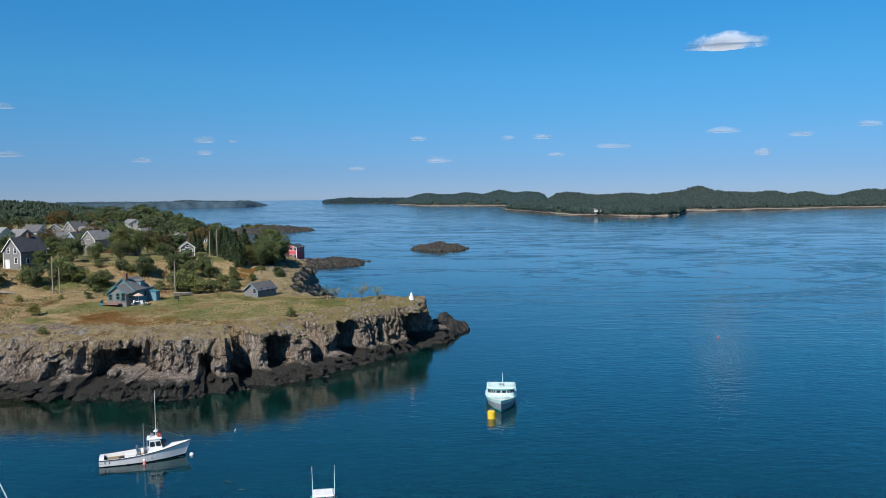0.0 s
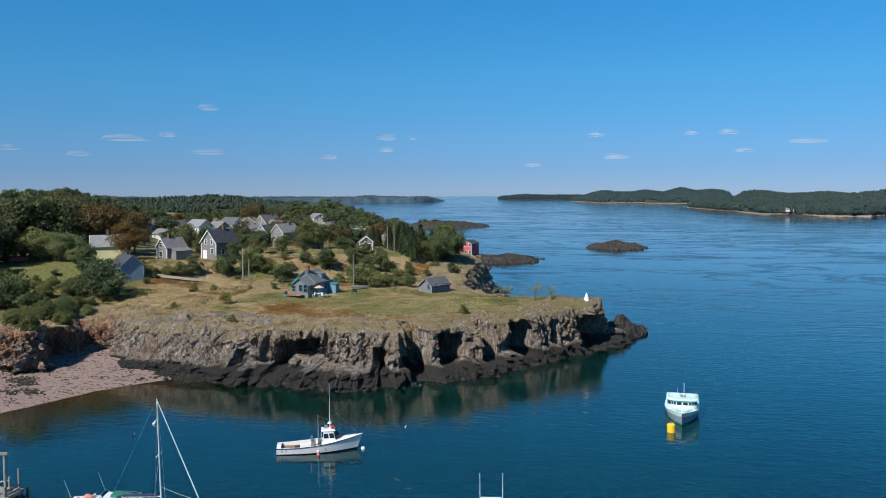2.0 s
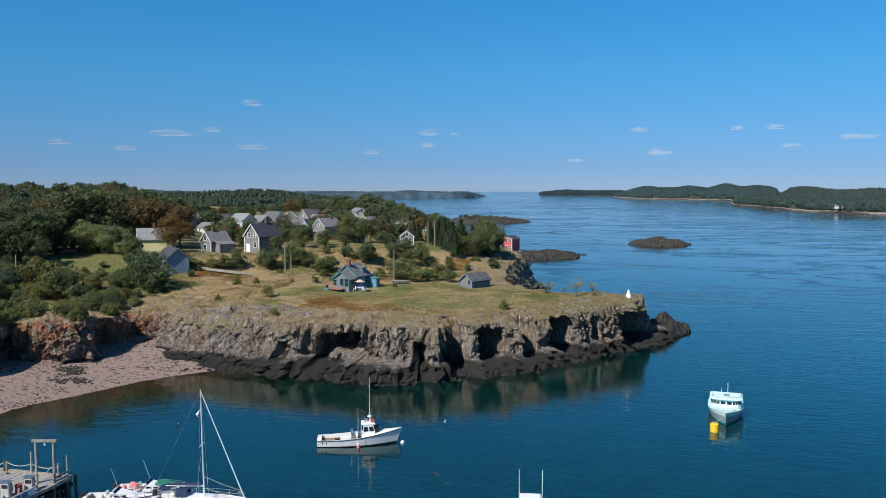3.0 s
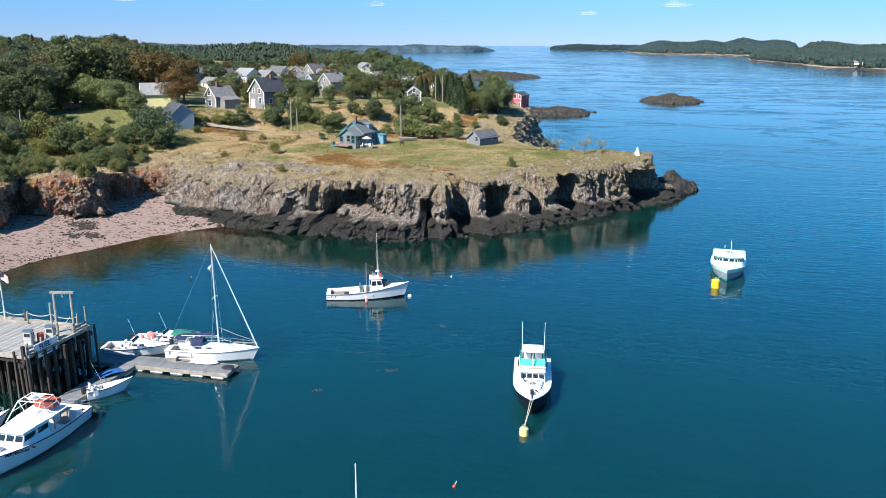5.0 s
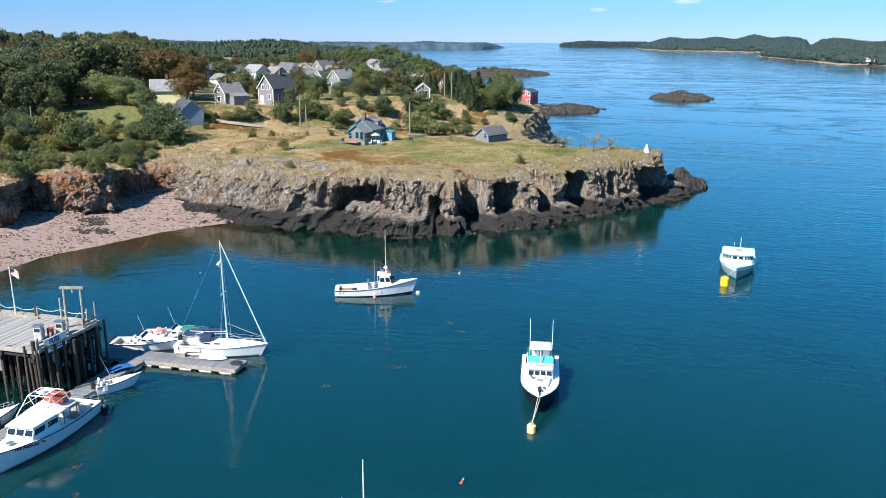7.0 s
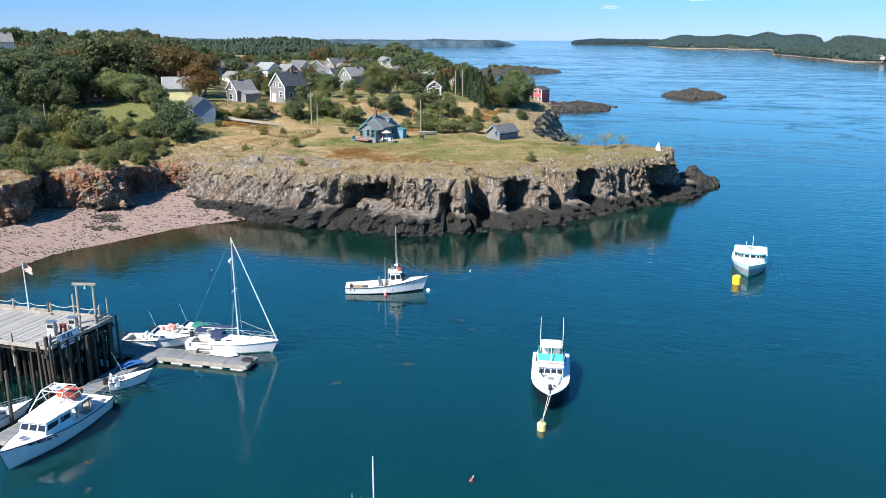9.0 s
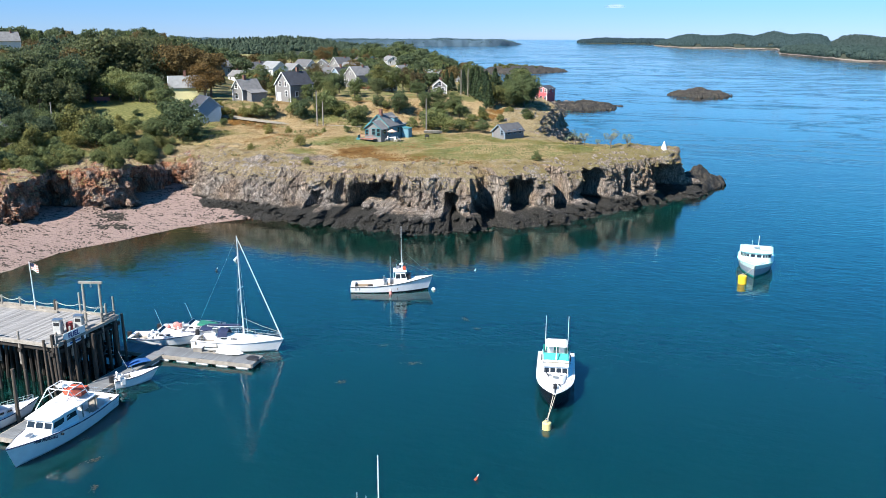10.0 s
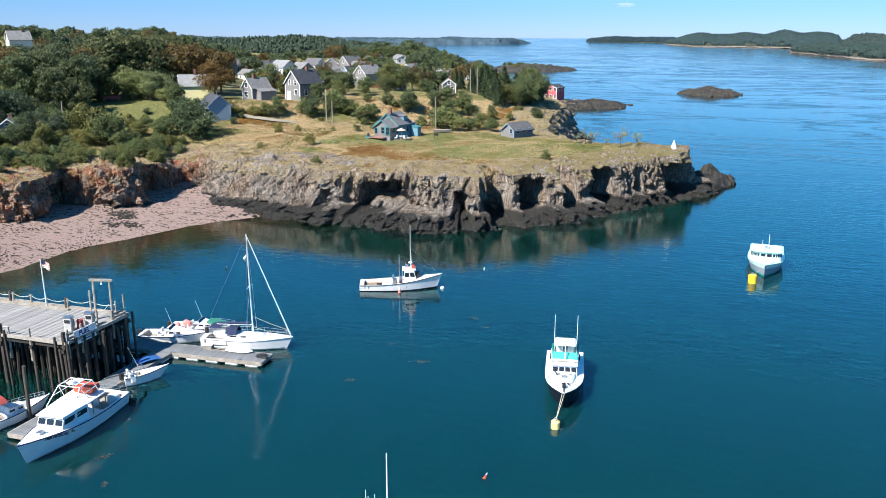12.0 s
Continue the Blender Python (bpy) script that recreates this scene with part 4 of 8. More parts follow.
def spruce_tree(seed, high=9.0):
    rng = np.random.default_rng(seed)
    root = tagged(new("spruce_tree"), "dark green pointed spruce standing in the village", "tree")
    n = 1300
    t = rng.uniform(0.04, 1, n) ** 0.8
    ring = np.floor(t * 13) / 13 + rng.normal(0, 0.012, n)
    a = rng.uniform(0, 2 * np.pi, n)
    w = (1 - ring) * 0.26 * rng.uniform(0.35, 1.1, n) + 0.01
    p = np.stack([np.cos(a) * w, np.sin(a) * w, 0.08 + ring * 0.9 - w * 0.35], -1)
    d = np.stack([np.cos(a) * 0.7, np.sin(a) * 0.7, np.full(n, 0.7)], -1)
    v, f = leaf_cards(p * high, d, 0.036 * high, rng, 0.5)
    mesh_from("crown", v, f, NEEDLES, root)
    verts, faces = [], []
    tube(verts, faces, [(0, 0, -0.4), (0, 0, high * 0.5), (0, 0, high * 0.97)], [0.16, 0.1, 0.02])
    mesh_from("trunk", verts, faces, BARK, root)
    return root


FIRST = set()


def plant(proto, x, y, scale, turn=None, group=""):
    """Stands one tree of a kind in its place: the first use takes the built one, further uses copy it."""
    m = Matrix.Translation((x, y, on_ground(x, y) - 0.1)) @ Matrix.Rotation(random.uniform(0, 6.28) if turn is None else turn, 4, "Z") @ Matrix.Diagonal((scale * random.uniform(0.9, 1.12), scale * random.uniform(0.9, 1.12), scale, 1))
    if proto.name not in FIRST:
        FIRST.add(proto.name)
        proto.matrix_basis = m
        ob = proto
    else:
        keep = proto.matrix_basis.copy()
        proto.matrix_basis = Matrix()
        ob = copy_thing(proto, m)
        proto.matrix_basis = keep
    if group:
        ob["group"] = group
    return ob


DARKS = [broad_tree("broadleaf_tree", "large dark green broadleaf tree with a dense crown", "tree", LEAF_DARK, s, 7000, 44, 0.38, 0.42, 0.48, 0.019, high=10) for s in (101, 102, 103)]
GREENS = [broad_tree("broadleaf_tree", "mid-green broadleaf tree beside the houses", "tree", LEAF, s, 5600, 36, 0.38, 0.40, 0.50, 0.020, high=8) for s in (111, 112, 113)]
RUSSETS = [broad_tree("broadleaf_tree", "brownish early-autumn broadleaf tree", "tree", LEAF_RUSSET, s, 4600, 34, size=0.020, high=8) for s in (121, 122)]
WILLOWS = [broad_tree("willow_tree", "pale olive rounded willow at the edge of the lawn", "tree", LEAF_OLIVE, s, 6500, 44, 0.42, 0.32, 0.48, 0.019, high=8) for s in (131, 132)]
BUSHES = [broad_tree("bush", "rounded green bush on the grassy slope", "bush", LEAF_BUSH, s, 2400, 26, 0.50, 0.44, 0.42, 0.034, False, 3.0) for s in (141, 142, 143)]
DARK_BUSHES = [broad_tree("bush", "dense dark green shrub above the beach", "bush", LEAF, s, 3600, 30, 0.46, 0.46, 0.42, 0.028, False, 4.0) for s in (151, 152)]
THINS = [broad_tree("sapling", "thin grey-green sapling on the cliff edge", "tree", LEAF_GREY, s, 300, 12, 0.36, 0.3, 0.55, 0.028, True, 3.0) for s in (161, 162)]
SPRUCES = [spruce_tree(s) for s in (171, 172)]
FAR_DARKS = [broad_tree("broadleaf_tree", "dark green broadleaf tree of the village wood", "tree", LEAF_DARK, s, 1300, 26, size=0.038, high=10) for s in (201, 202)]
FAR_GREENS = [broad_tree("broadleaf_tree", "green broadleaf tree among the village roofs", "tree", LEAF, s, 1200, 24, size=0.039, high=8) for s in (211, 212)]
FAR_RUSSETS = [broad_tree("broadleaf_tree", "brownish broadleaf tree of the village wood", "tree", LEAF_RUSSET, s, 1200, 24, size=0.039, high=8) for s in (221, 222)]
FAR_PALES = [broad_tree("broadleaf_tree", "pale olive tree of the village wood", "tree", LEAF_OLIVE, s, 1200, 24, size=0.039, high=8) for s in (231,)]

for i, (x, y, h) in enumerate([(-146, 152, 12.4), (-142.6, 161.8, 11.6), (-147.5, 159, 13.0), (-140.5, 182.0, 15.6), (-146.5, 178.5, 16.6), (-155, 171, 13.6), (-159, 165, 13.2), (-175, 238, 13), (-161, 186, 13), (-131, 127.5, 9.6), (-152, 178, 14), (-137, 187, 13)]):
    plant(DARKS[i % 3], x, y, h / 9)
for i, (x, y, h) in enumerate([(-136.6, 172, 9.8), (-127.4, 170.5, 9.2), (-131.5, 172.5, 8.4), (-123.5, 167.5, 4.6)]):
    plant(WILLOWS[i % 2], x, y, h / 8)
for i, (x, y, h) in enumerate([(-118, 136.5, 8.4), (-113.5, 134.5, 7.0), (-121.5, 136.8, 7.2), (-104.7, 149.5, 8.6), (-101.2, 148.8, 6.6), (-108.2, 152.5, 7.8), (-109, 133.5, 4.6), (-137, 132, 7), (-143, 137, 7.5), (-141, 133, 6), (-112, 150, 4), (-110.4, 160, 4.6), (-112.6, 158.6, 5.4), (-103.5, 137.5, 3.4), (-104, 117, 2.6), (-110, 112, 4.5), (-113, 104, 4.5)]):
    plant(DARK_BUSHES[i % 2], x, y, h / 4)
for i, (x, y, h) in enumerate([(-97.7, 174.5, 4.6), (-99.8, 172.8, 3.4), (-102, 171, 3), (-90, 178.1, 6.0), (-92.2, 178.1, 4.5), (-87, 182.9, 6.0), (-84, 184, 4.2), (-75.1, 174.4, 5.7), (-77.6, 183.2, 3), (-56.9, 174.5, 5.6), (-54.1, 173.8, 5.2),
                               (-50.9, 176.3, 3.4), (-62.4, 176.8, 2.8), (-46.5, 179.5, 3.4), (-105.9, 169.1, 2.6), (-59, 177, 4.5), (-50, 181, 4), (-109, 166, 2.4), (-69, 166, 2.2), (-73, 164.5, 1.8)]):
    plant((BUSHES + DARK_BUSHES[:1])[i % 4], x, y, h / (4 if i % 4 == 3 else 3))
for i, (x, y, h) in enumerate([(-46.0, 221, 9.5), (-48, 229, 10.5), (-50.5, 236, 10), (-48.8, 217.5, 7.5), (-51, 222, 7), (-64.2, 201.5, 5.7), (-62, 197.5, 5.0), (-60, 203, 5.2), (-66.5, 199, 5.0), (-58, 200, 4.2), (-124.5, 133, 5.6), (-128, 133.5, 4.6), (-118.8, 165.2, 5.6), (-140, 141, 6.5), (-146, 141, 7.5), (-71.4, 193.2, 6.4), (-90.2, 228.3, 8.5), (-87.1, 229.5, 8.5), (-73.1, 211.8, 5.0), (-88.4, 189.4, 5.4), (-93.2, 186.5, 5), (-148.2, 250.4, 7), (-143.1, 252.8, 8.5), (-54.5, 215.7, 6), (-51.3, 215.5, 5.9), (-48.3, 219.2, 5.5),
                               (-46.5, 223.6, 8.6), (-47, 233.2, 8.5), (-49.4, 226.1, 6.5), (-148, 347.8, 9), (-138.8, 352.1, 8), (-94, 233, 7), (-82, 231, 6), (-131, 239, 6)]):
    plant(GREENS[i % 3], x, y, h / 8)
for i, (x, y, h) in enumerate([(-101.5, 197.5, 6.0), (-100.8, 206.7, 7.0), (-95.5, 204.8, 6.2), (-107.8, 214.4, 7.5), (-98.3, 216.7, 6.8), (-109.1, 200.2, 5.5), (-116.6, 205.2, 6.5), (-89, 206, 5), (-84, 210, 5.5), (-104, 222, 7)]):
    plant((GREENS + DARKS)[i % 5], x, y, h / (8 if i % 5 < 3 else 10), group="garden trees")
for i, (x, y, h) in enumerate([(-118.2, 180.6, 9.4), (-132.5, 189, 15.6), (-151.5, 150, 13.4), (-149, 175, 14.6), (-157, 157, 13.0), (-125, 193.5, 13), (-128.5, 194, 12.5), (-140.4, 208.7, 11), (-133, 201.6, 11), (-118.5, 217.3, 5.5), (-193, 404, 10), (-217, 468, 10), (-146, 300, 8), (-128, 178, 5), (-138, 318, 9), (-190, 300, 10)]):
    plant(RUSSETS[i % 2], x, y, h / 8)
for i, (x, y, h) in enumerate([(-53.2, 211.5, 7.5), (-55, 215, 9), (-57, 219, 8.5), (-59.5, 223, 9), (-62, 226, 8), (-52, 226, 8), (-56, 229, 9), (-120.9, 339.6, 8), (-114.4, 342.9, 8), (-107.7, 346.1, 7), (-98.7, 332.7, 7), (-66, 231.3, 7.2), (-64.4, 234.8, 7.6), (-61.4, 229.9, 7.5), (-71, 236.6, 6), (-81.4, 255.3, 5), (-69, 242, 7), (-76, 248, 6.5), (-62, 240, 6.5), (-58, 233, 6)]):
    plant(SPRUCES[i % 2], x, y, h / 9)
for i, (x, y, h) in enumerate([(-16.5, 163.5, 4.2), (-13.3, 163.5, 3.6), (-24, 168.3, 3.6), (-22.2, 168, 3.4), (-26, 170, 2.4), (-19.5, 167, 2.0)]):
    plant(THINS[i % 2], x, y, h / 3)
for x, y, h in [(-87.6, 156.7, 2.4), (-84, 158.5, 1.6), (-74.8, 145.9, 2.4), (-27.8, 145.9, 1.9), (-77.5, 162.5, 1.2), (-66, 131, 1.6), (-83, 141, 1.5)]:
    plant(BUSHES[0], x, y, h / 3)
for i, (x, y, h) in enumerate([(-139, 148, 11), (-134, 150, 9), (-135, 136, 8.5), (-131, 139.5, 7), (-146, 146, 12), (-140, 157, 12), (-144, 170, 12.5), (-125, 129, 7), (-120, 128, 6), (-117, 122, 5.5), (-122, 121, 6)]):
    plant((DARKS + GREENS)[i % 6], x, y, h / (10 if i % 6 < 3 else 8), group="trees round the lawn")
# scrub along the top of the beach bluff and the bank
for i in range(270):
    x, y = random.uniform(-135, -94), random.uniform(98, 156)
    if inside(TOP, [x], [y])[0] > 0.4 and not (-132 < x < -112 and y > 147) and (x < -101 - 0.25 * (y - 140) or y < 132):
        plant(random.choice(BUSHES * 2 + DARK_BUSHES), x, y, random.uniform(0.45, 1.15), group="scrub above the beach")
for i in range(60):
    s = random.uniform(190, 205)
    w = random.uniform(-105, 10)
    x, y = -0.6 * s - 0.8 * w, 0.8 * s - 0.6 * w
    if inside(TOP, [x], [y])[0] > 3 and abs(x + 97) > 5 and rough(w / 9, 0.5, 0, 77) > 0.4:
        plant(random.choice(BUSHES + DARK_BUSHES), x, y, random.uniform(0.4, 0.9), group="scrub on the bank")
# the wood behind the lawn
FAR_TREES = []
HOMES = [(-98, 190), (-109, 186), (-124, 181), (-109, 167), (-165, 302), (-138, 309), (-192, 306), (-175, 337), (-152, 309), (-172, 361), (-147, 339), (-118, 277), (-91, 236), (-104, 315), (-93, 331), (-71, 226), (-152, 215), (-162, 160), (-128, 125), (-179, 358), (-162, 361), (-149, 320), (-124, 340), (-189, 330), (-261, 265), (-157, 411), (-122, 323), (-175, 292), (-68, 367)]


def free(x, y, gap):
    if any(math.hypot(x - a, y - b) < gap for a, b in HOMES):
        return False
    r = math.hypot(x, y)
    # most trees on the camera's sightlines to the houses are left out
    return not any(0 < math.hypot(a, b) - r < 75 and abs(x * b - y * a) / r < 5.5 for a, b in HOMES) or random.random() < 0.14


for i in range(150):
    a, r = radians(random.uniform(33.0, 49.5)), random.uniform(232, 350)
    x, y = -math.sin(a) * r, math.cos(a) * r
    if free(x, y, 8):
        FAR_TREES.append((math.hypot(x, y), x, y, random.choice(FAR_DARKS * 2 + FAR_GREENS + FAR_RUSSETS * 3 + FAR_PALES * 2 + SPRUCES * 2), random.uniform(0.6, 1.3)))
# the wooded point behind the village
for i in range(120):
    a, r = radians(random.uniform(14.8, 22.5)), random.uniform(320, 480)
    x, y = -math.sin(a) * r, math.cos(a) * r
    if inside(TOP, [x], [y])[0] > 4 and free(x, y, 8):
        FAR_TREES.append((r, x, y, random.choice(FAR_GREENS * 2 + FAR_DARKS), random.uniform(0.8, 1.25) * (0.8 if r < 400 else 1.0)))
for i in range(60):
    a, r = radians(random.uniform(14.0, 31)), random.uniform(236, 330)
    x, y = -math.sin(a) * r, math.cos(a) * r
    if inside(TOP, [x], [y])[0] > 6 and free(x, y, 6):
        FAR_TREES.append((r, x, y, random.choice(FAR_GREENS * 2 + FAR_RUSSETS), random.uniform(0.6, 1.0)))
# the village trees
for i in range(820):
    s, w = random.uniform(212, 560), random.uniform(-190, 260)
    x, y = -0.6 * s - 0.8 * w, 0.8 * s - 0.6 * w
    a = math.degrees(math.atan2(-x, y))
    if inside(TOP, [x], [y])[0] < 10 or a > 50 or not free(x, y, 7.5):
        continue
    near = 14 < a < 33 and s < 330
    if near and random.random() < 0.12:
        continue
    if s < 224 and a < 31:
        continue
    proto = random.choice((FAR_GREENS * 2 + FAR_DARKS * 2 + FAR_RUSSETS * 2 + SPRUCES) if near else (FAR_DARKS * 2 + FAR_GREENS + FAR_RUSSETS + SPRUCES + FAR_PALES))
    size = random.uniform(0.6, 1.0) * (0.85 if near else 1.05)
    if proto in SPRUCES:
        plant(proto, x, y, size, group="village spruces")
    else:
        FAR_TREES.append((math.hypot(x, y), x, y, proto, size))

for i in range(34):
    x, y = -160 + random.gauss(0, 15), 732 + random.gauss(0, 14)
    if math.hypot((x + 160) / 26, (y - 732) / 26) < 1:
        plant(random.choice(BUSHES + DARK_BUSHES), x, y, random.uniform(0.9, 1.5), group="scrub on the islet").location.z = 2.4

# the nearest stand singly, the rest are one wood
FAR_TREES.sort(key=lambda q: q[0])
for _, x, y, proto, size in FAR_TREES[:215]:
    plant(proto, x, y, size, group="village woods")
wood_v, wood_f, wood_m, wood_mats = [], [], [], []
for _, x, y, proto, size in FAR_TREES[215:]:
    for child in proto.children:
        pts = np.empty(len(child.data.vertices) * 3)
        child.data.vertices.foreach_get("co", pts)
        t = random.uniform(0, 6.28)
        pts = pts.reshape(-1, 3) * size
        pts = np.stack([pts[:, 0] * math.cos(t) - pts[:, 1] * math.sin(t) + x, pts[:, 0] * math.sin(t) + pts[:, 1] * math.cos(t) + y, pts[:, 2] + on_ground(x, y)], -1)
        mat = child.data.materials[0]
        if mat not in wood_mats:
            wood_mats.append(mat)
        o = len(wood_v)
        wood_v += pts.tolist()
        wood_f += [tuple(o + i for i in p.vertices) for p in child.data.polygons]
        wood_m += [wood_mats.index(mat)] * len(child.data.polygons)
wood = mesh_from("village_wood", wood_v, wood_f, wood_mats[0])
for mat in wood_mats[1:]:
    wood.data.materials.append(mat)
wood.data.polygons.foreach_set("material_index", wood_m)
tagged(wood, "mixed broadleaf wood behind the village roofs", "wood", kind="stuff")

# ---- grass, stones ----
rng = np.random.default_rng(7)


def tufts(name, label, material, n, box, size, keep):
    """Many small tufts of blades on the ground, as one mesh."""
    x, y = rng.uniform(box[0], box[1], n), rng.uniform(box[2], box[3], n)
    ok = keep(x, y)
    x, y = x[ok], y[ok]
    z = upland(x, y) + (fbm(x / 6, y / 6, seed=3) - 0.5) * 0.9 - 0.05
    blades, faces = [], []
    for k in range(5):
        a, h, w = rng.uniform(0, 6.28, len(x)), size * rng.uniform(0.5, 1.3, len(x)), size * 0.28
        dx, dy = np.cos(a), np.sin(a)
        base = np.stack([x, y, z], -1) + np.stack([dx, dy, 0 * dx], -1) * size * 0.25
        side = np.stack([-dy, dx, 0 * dx], -1) * w
        tip = base + np.stack([dx * h * 0.6, dy * h * 0.6, h], -1)
        blades.append(np.stack([base - side, base + side, tip], 1).reshape(-1, 3))
    v = np.concatenate(blades)
    f = np.arange(len(v)).reshape(-1, 3).tolist()
    tagged(mesh_from(name, v, f, material), label, "grass", kind="stuff")


tufts("grass", "dry straw-coloured meadow grass with green tussocks", GRASS, 115000, (-118, -4, 126, 205), 0.19, lambda x, y: (inside(TOP, x, y) > 1.2 + 7 * (fbm(x / 4, y / 4, seed=28) - 0.4)) & (fbm(x / 5, y / 5, seed=8) > 0.30) & (np.hypot(x + 61, y - 158) > 7))
tufts("weeds", "low green weeds and brambles on the slope", LEAF_BUSH, 14000, (-130, -20, 126, 205), 0.32, lambda x, y: (inside(TOP, x, y) > 4) & (fbm(x / 9, y / 9, seed=9) > 0.60) & (np.hypot(x + 61, y - 158) > 7))


def stones(name, label, material, spots, sizes):
    v, f = [], []
    for (x, y, z), s in zip(spots, sizes):
        o = len(v)
        for i in range(4):
            for j in range(6):
                a, b = math.pi * (i + 0.5) / 4, 2 * math.pi * j / 6
                k = s * rng.uniform(0.75, 1.2)
                v.append((x + k * math.sin(a) * math.cos(b), y + k * math.sin(a) * math.sin(b), z + 0.6 * k * math.cos(a)))
        f += [(o + i * 6 + j, o + i * 6 + 6 + j, o + i * 6 + 6 + (j + 1) % 6, o + i * 6 + (j + 1) % 6) for i in range(3) for j in range(6)] + [tuple(o + j for j in range(6))]
    tagged(mesh_from(name, v, f, material), label, "stones", kind="stuff")


spots, sizes = [], []
while len(spots) < 1700:
    x, y = rng.uniform(-112, -66), rng.uniform(70, 134)
    if inside(COAST, [x], [y])[0] > 0.3 and inside(TOP, [x], [y])[0] < 0 and rough(x / 3, y / 1.5, 0, 5) > 0.45:
        spots.append((x, y, float(shelf(np.array([x]), np.array([y]))[0]))), sizes.append(rng.uniform(0.05, 0.17))
for cx, cy, r, count in ((-91, 109.6, 2.6, 150), (-86.6, 106.0, 1.6, 60), (-89, 104.5, 1.5, 40)):
    for _ in range(count):
        x, y = cx + rng.normal(0, r * 0.55), cy + rng.normal(0, r * 0.35)
        spots.append((x, y, float(shelf(np.array([x]), np.array([y]))[0]))), sizes.append(rng.uniform(0.10, 0.32))
stones("beach_stones", "dark stones and weed clumps strewn on the shingle", WEED_ROCK, spots, sizes)
spots, sizes = [], []
_, path_pts, path_n = along(COAST, 7, 22, 0.7)
for p, q in zip(path_pts, path_n):
    k = rng.uniform(-3.2, 0.4)
    x, y = p[0] + q[0] * k, p[1] + q[1] * k
    spots.append((x, y, max(0.0, float(shelf(np.array([x]), np.array([y]))[0])))), sizes.append(rng.uniform(0.12, 0.5))
stones("shore_boulders", "black weed-covered boulders along the waterline", WEED_ROCK, spots, sizes)

# ---- clouds ----
def cloud_material(dense):
    m, nt, b = nodes_of("fair_weather_cloud")
    where = place(nt, False)
    flat = nt.nodes.new("ShaderNodeVectorMath")
    flat.operation = "MULTIPLY"
    flat.inputs[1].default_value = (0.92, 0, 1.1)
    nt.links.new(where, flat.inputs[0])
    length = nt.nodes.new("ShaderNodeVectorMath")
    length.operation = "LENGTH"
    nt.links.new(flat.outputs[0], length.inputs[0])
    puff = noise_tex(nt, place(nt, True, (0.7, 0.7, 1.0)), 0.011, 6.0, 0.62)
    thick = math_node(nt, "SUBTRACT", math_node(nt, "ADD", math_node(nt, "MULTIPLY", puff, 1.7), 0.0), length.outputs["Value"])
    nt.links.new(ramp(nt, thick, [(0.0, (0, 0, 0)), (0.45, (dense, dense, dense))]), b.inputs["Alpha"])
    b.inputs["Base Color"].default_value = (0.85, 0.86, 0.88, 1)
    b.inputs["Roughness"].default_value = 1.0
    b.inputs["Specular IOR Level"].default_value = 0.0
    # light passes through: half of it leaves on the far side
    thin, clear, both, out = (nt.nodes.new("ShaderNode" + k) for k in ("BsdfTranslucent", "BsdfTransparent", "MixShader", "MixShader"))
    white = nt.nodes.new("ShaderNodeBsdfDiffuse")
    for s in (thin, white):
        s.inputs["Color"].default_value = (0.85, 0.86, 0.88, 1)
    both.inputs[0].default_value = 0.5
    nt.links.new(white.outputs[0], both.inputs[1])
    nt.links.new(thin.outputs[0], both.inputs[2])
    nt.links.new(b.inputs["Alpha"].links[0].from_socket, out.inputs[0])
    nt.links.new(clear.outputs[0], out.inputs[1])
    nt.links.new(both.outputs[0], out.inputs[2])
    nt.links.new(out.outputs[0], nt.nodes["Material Output"].inputs[0])
    nt.nodes.remove(b)
    return m


CLOUD = cloud_material(0.66)
THIN_CLOUD = cloud_material(0.22)


def cloud(az, el, wide, tall, far=4200.0):
    """A small flat-bottomed cumulus: a lumpy shell, denser in the middle."""
    n = 18
    v = []
    for i in range(n + 1):
        for j in range(2 * n):
            a, b = math.pi * i / n, math.pi * j / n
            d = np.array([math.sin(a) * math.cos(b), math.sin(a) * math.sin(b), math.cos(a)])
            r = 0.75 + 0.5 * float(fbm(d[0] * 2 + az, d[1] * 2, d[2] * 2 + el))
            v.append(d * r * np.array([1, 1, 1 if d[2] > 0 else 0.3]))
    f = [(i * 2 * n + j, (i + 1) * 2 * n + j, (i + 1) * 2 * n + (j + 1) % (2 * n), i * 2 * n + (j + 1) % (2 * n)) for i in range(n) for j in range(2 * n)]
    ob = mesh_from("cloud", v, f, CLOUD if wide > 0.08 else THIN_CLOUD, shade=True)
    a, e = radians(az), radians(el)
    ob.matrix_basis = Matrix.Translation((-math.sin(a) * far, math.cos(a) * far, 30 + far * math.tan(e))) @ Matrix.Rotation(a, 4, "Z") @ Matrix.Diagonal((wide * far / 2, tall * far * 0.6, tall * far * 0.62, 1))
    ob.visible_shadow = False
    tagged(ob, "small white fair-weather cloud in a blue sky", "cloud", "clouds", "structure")


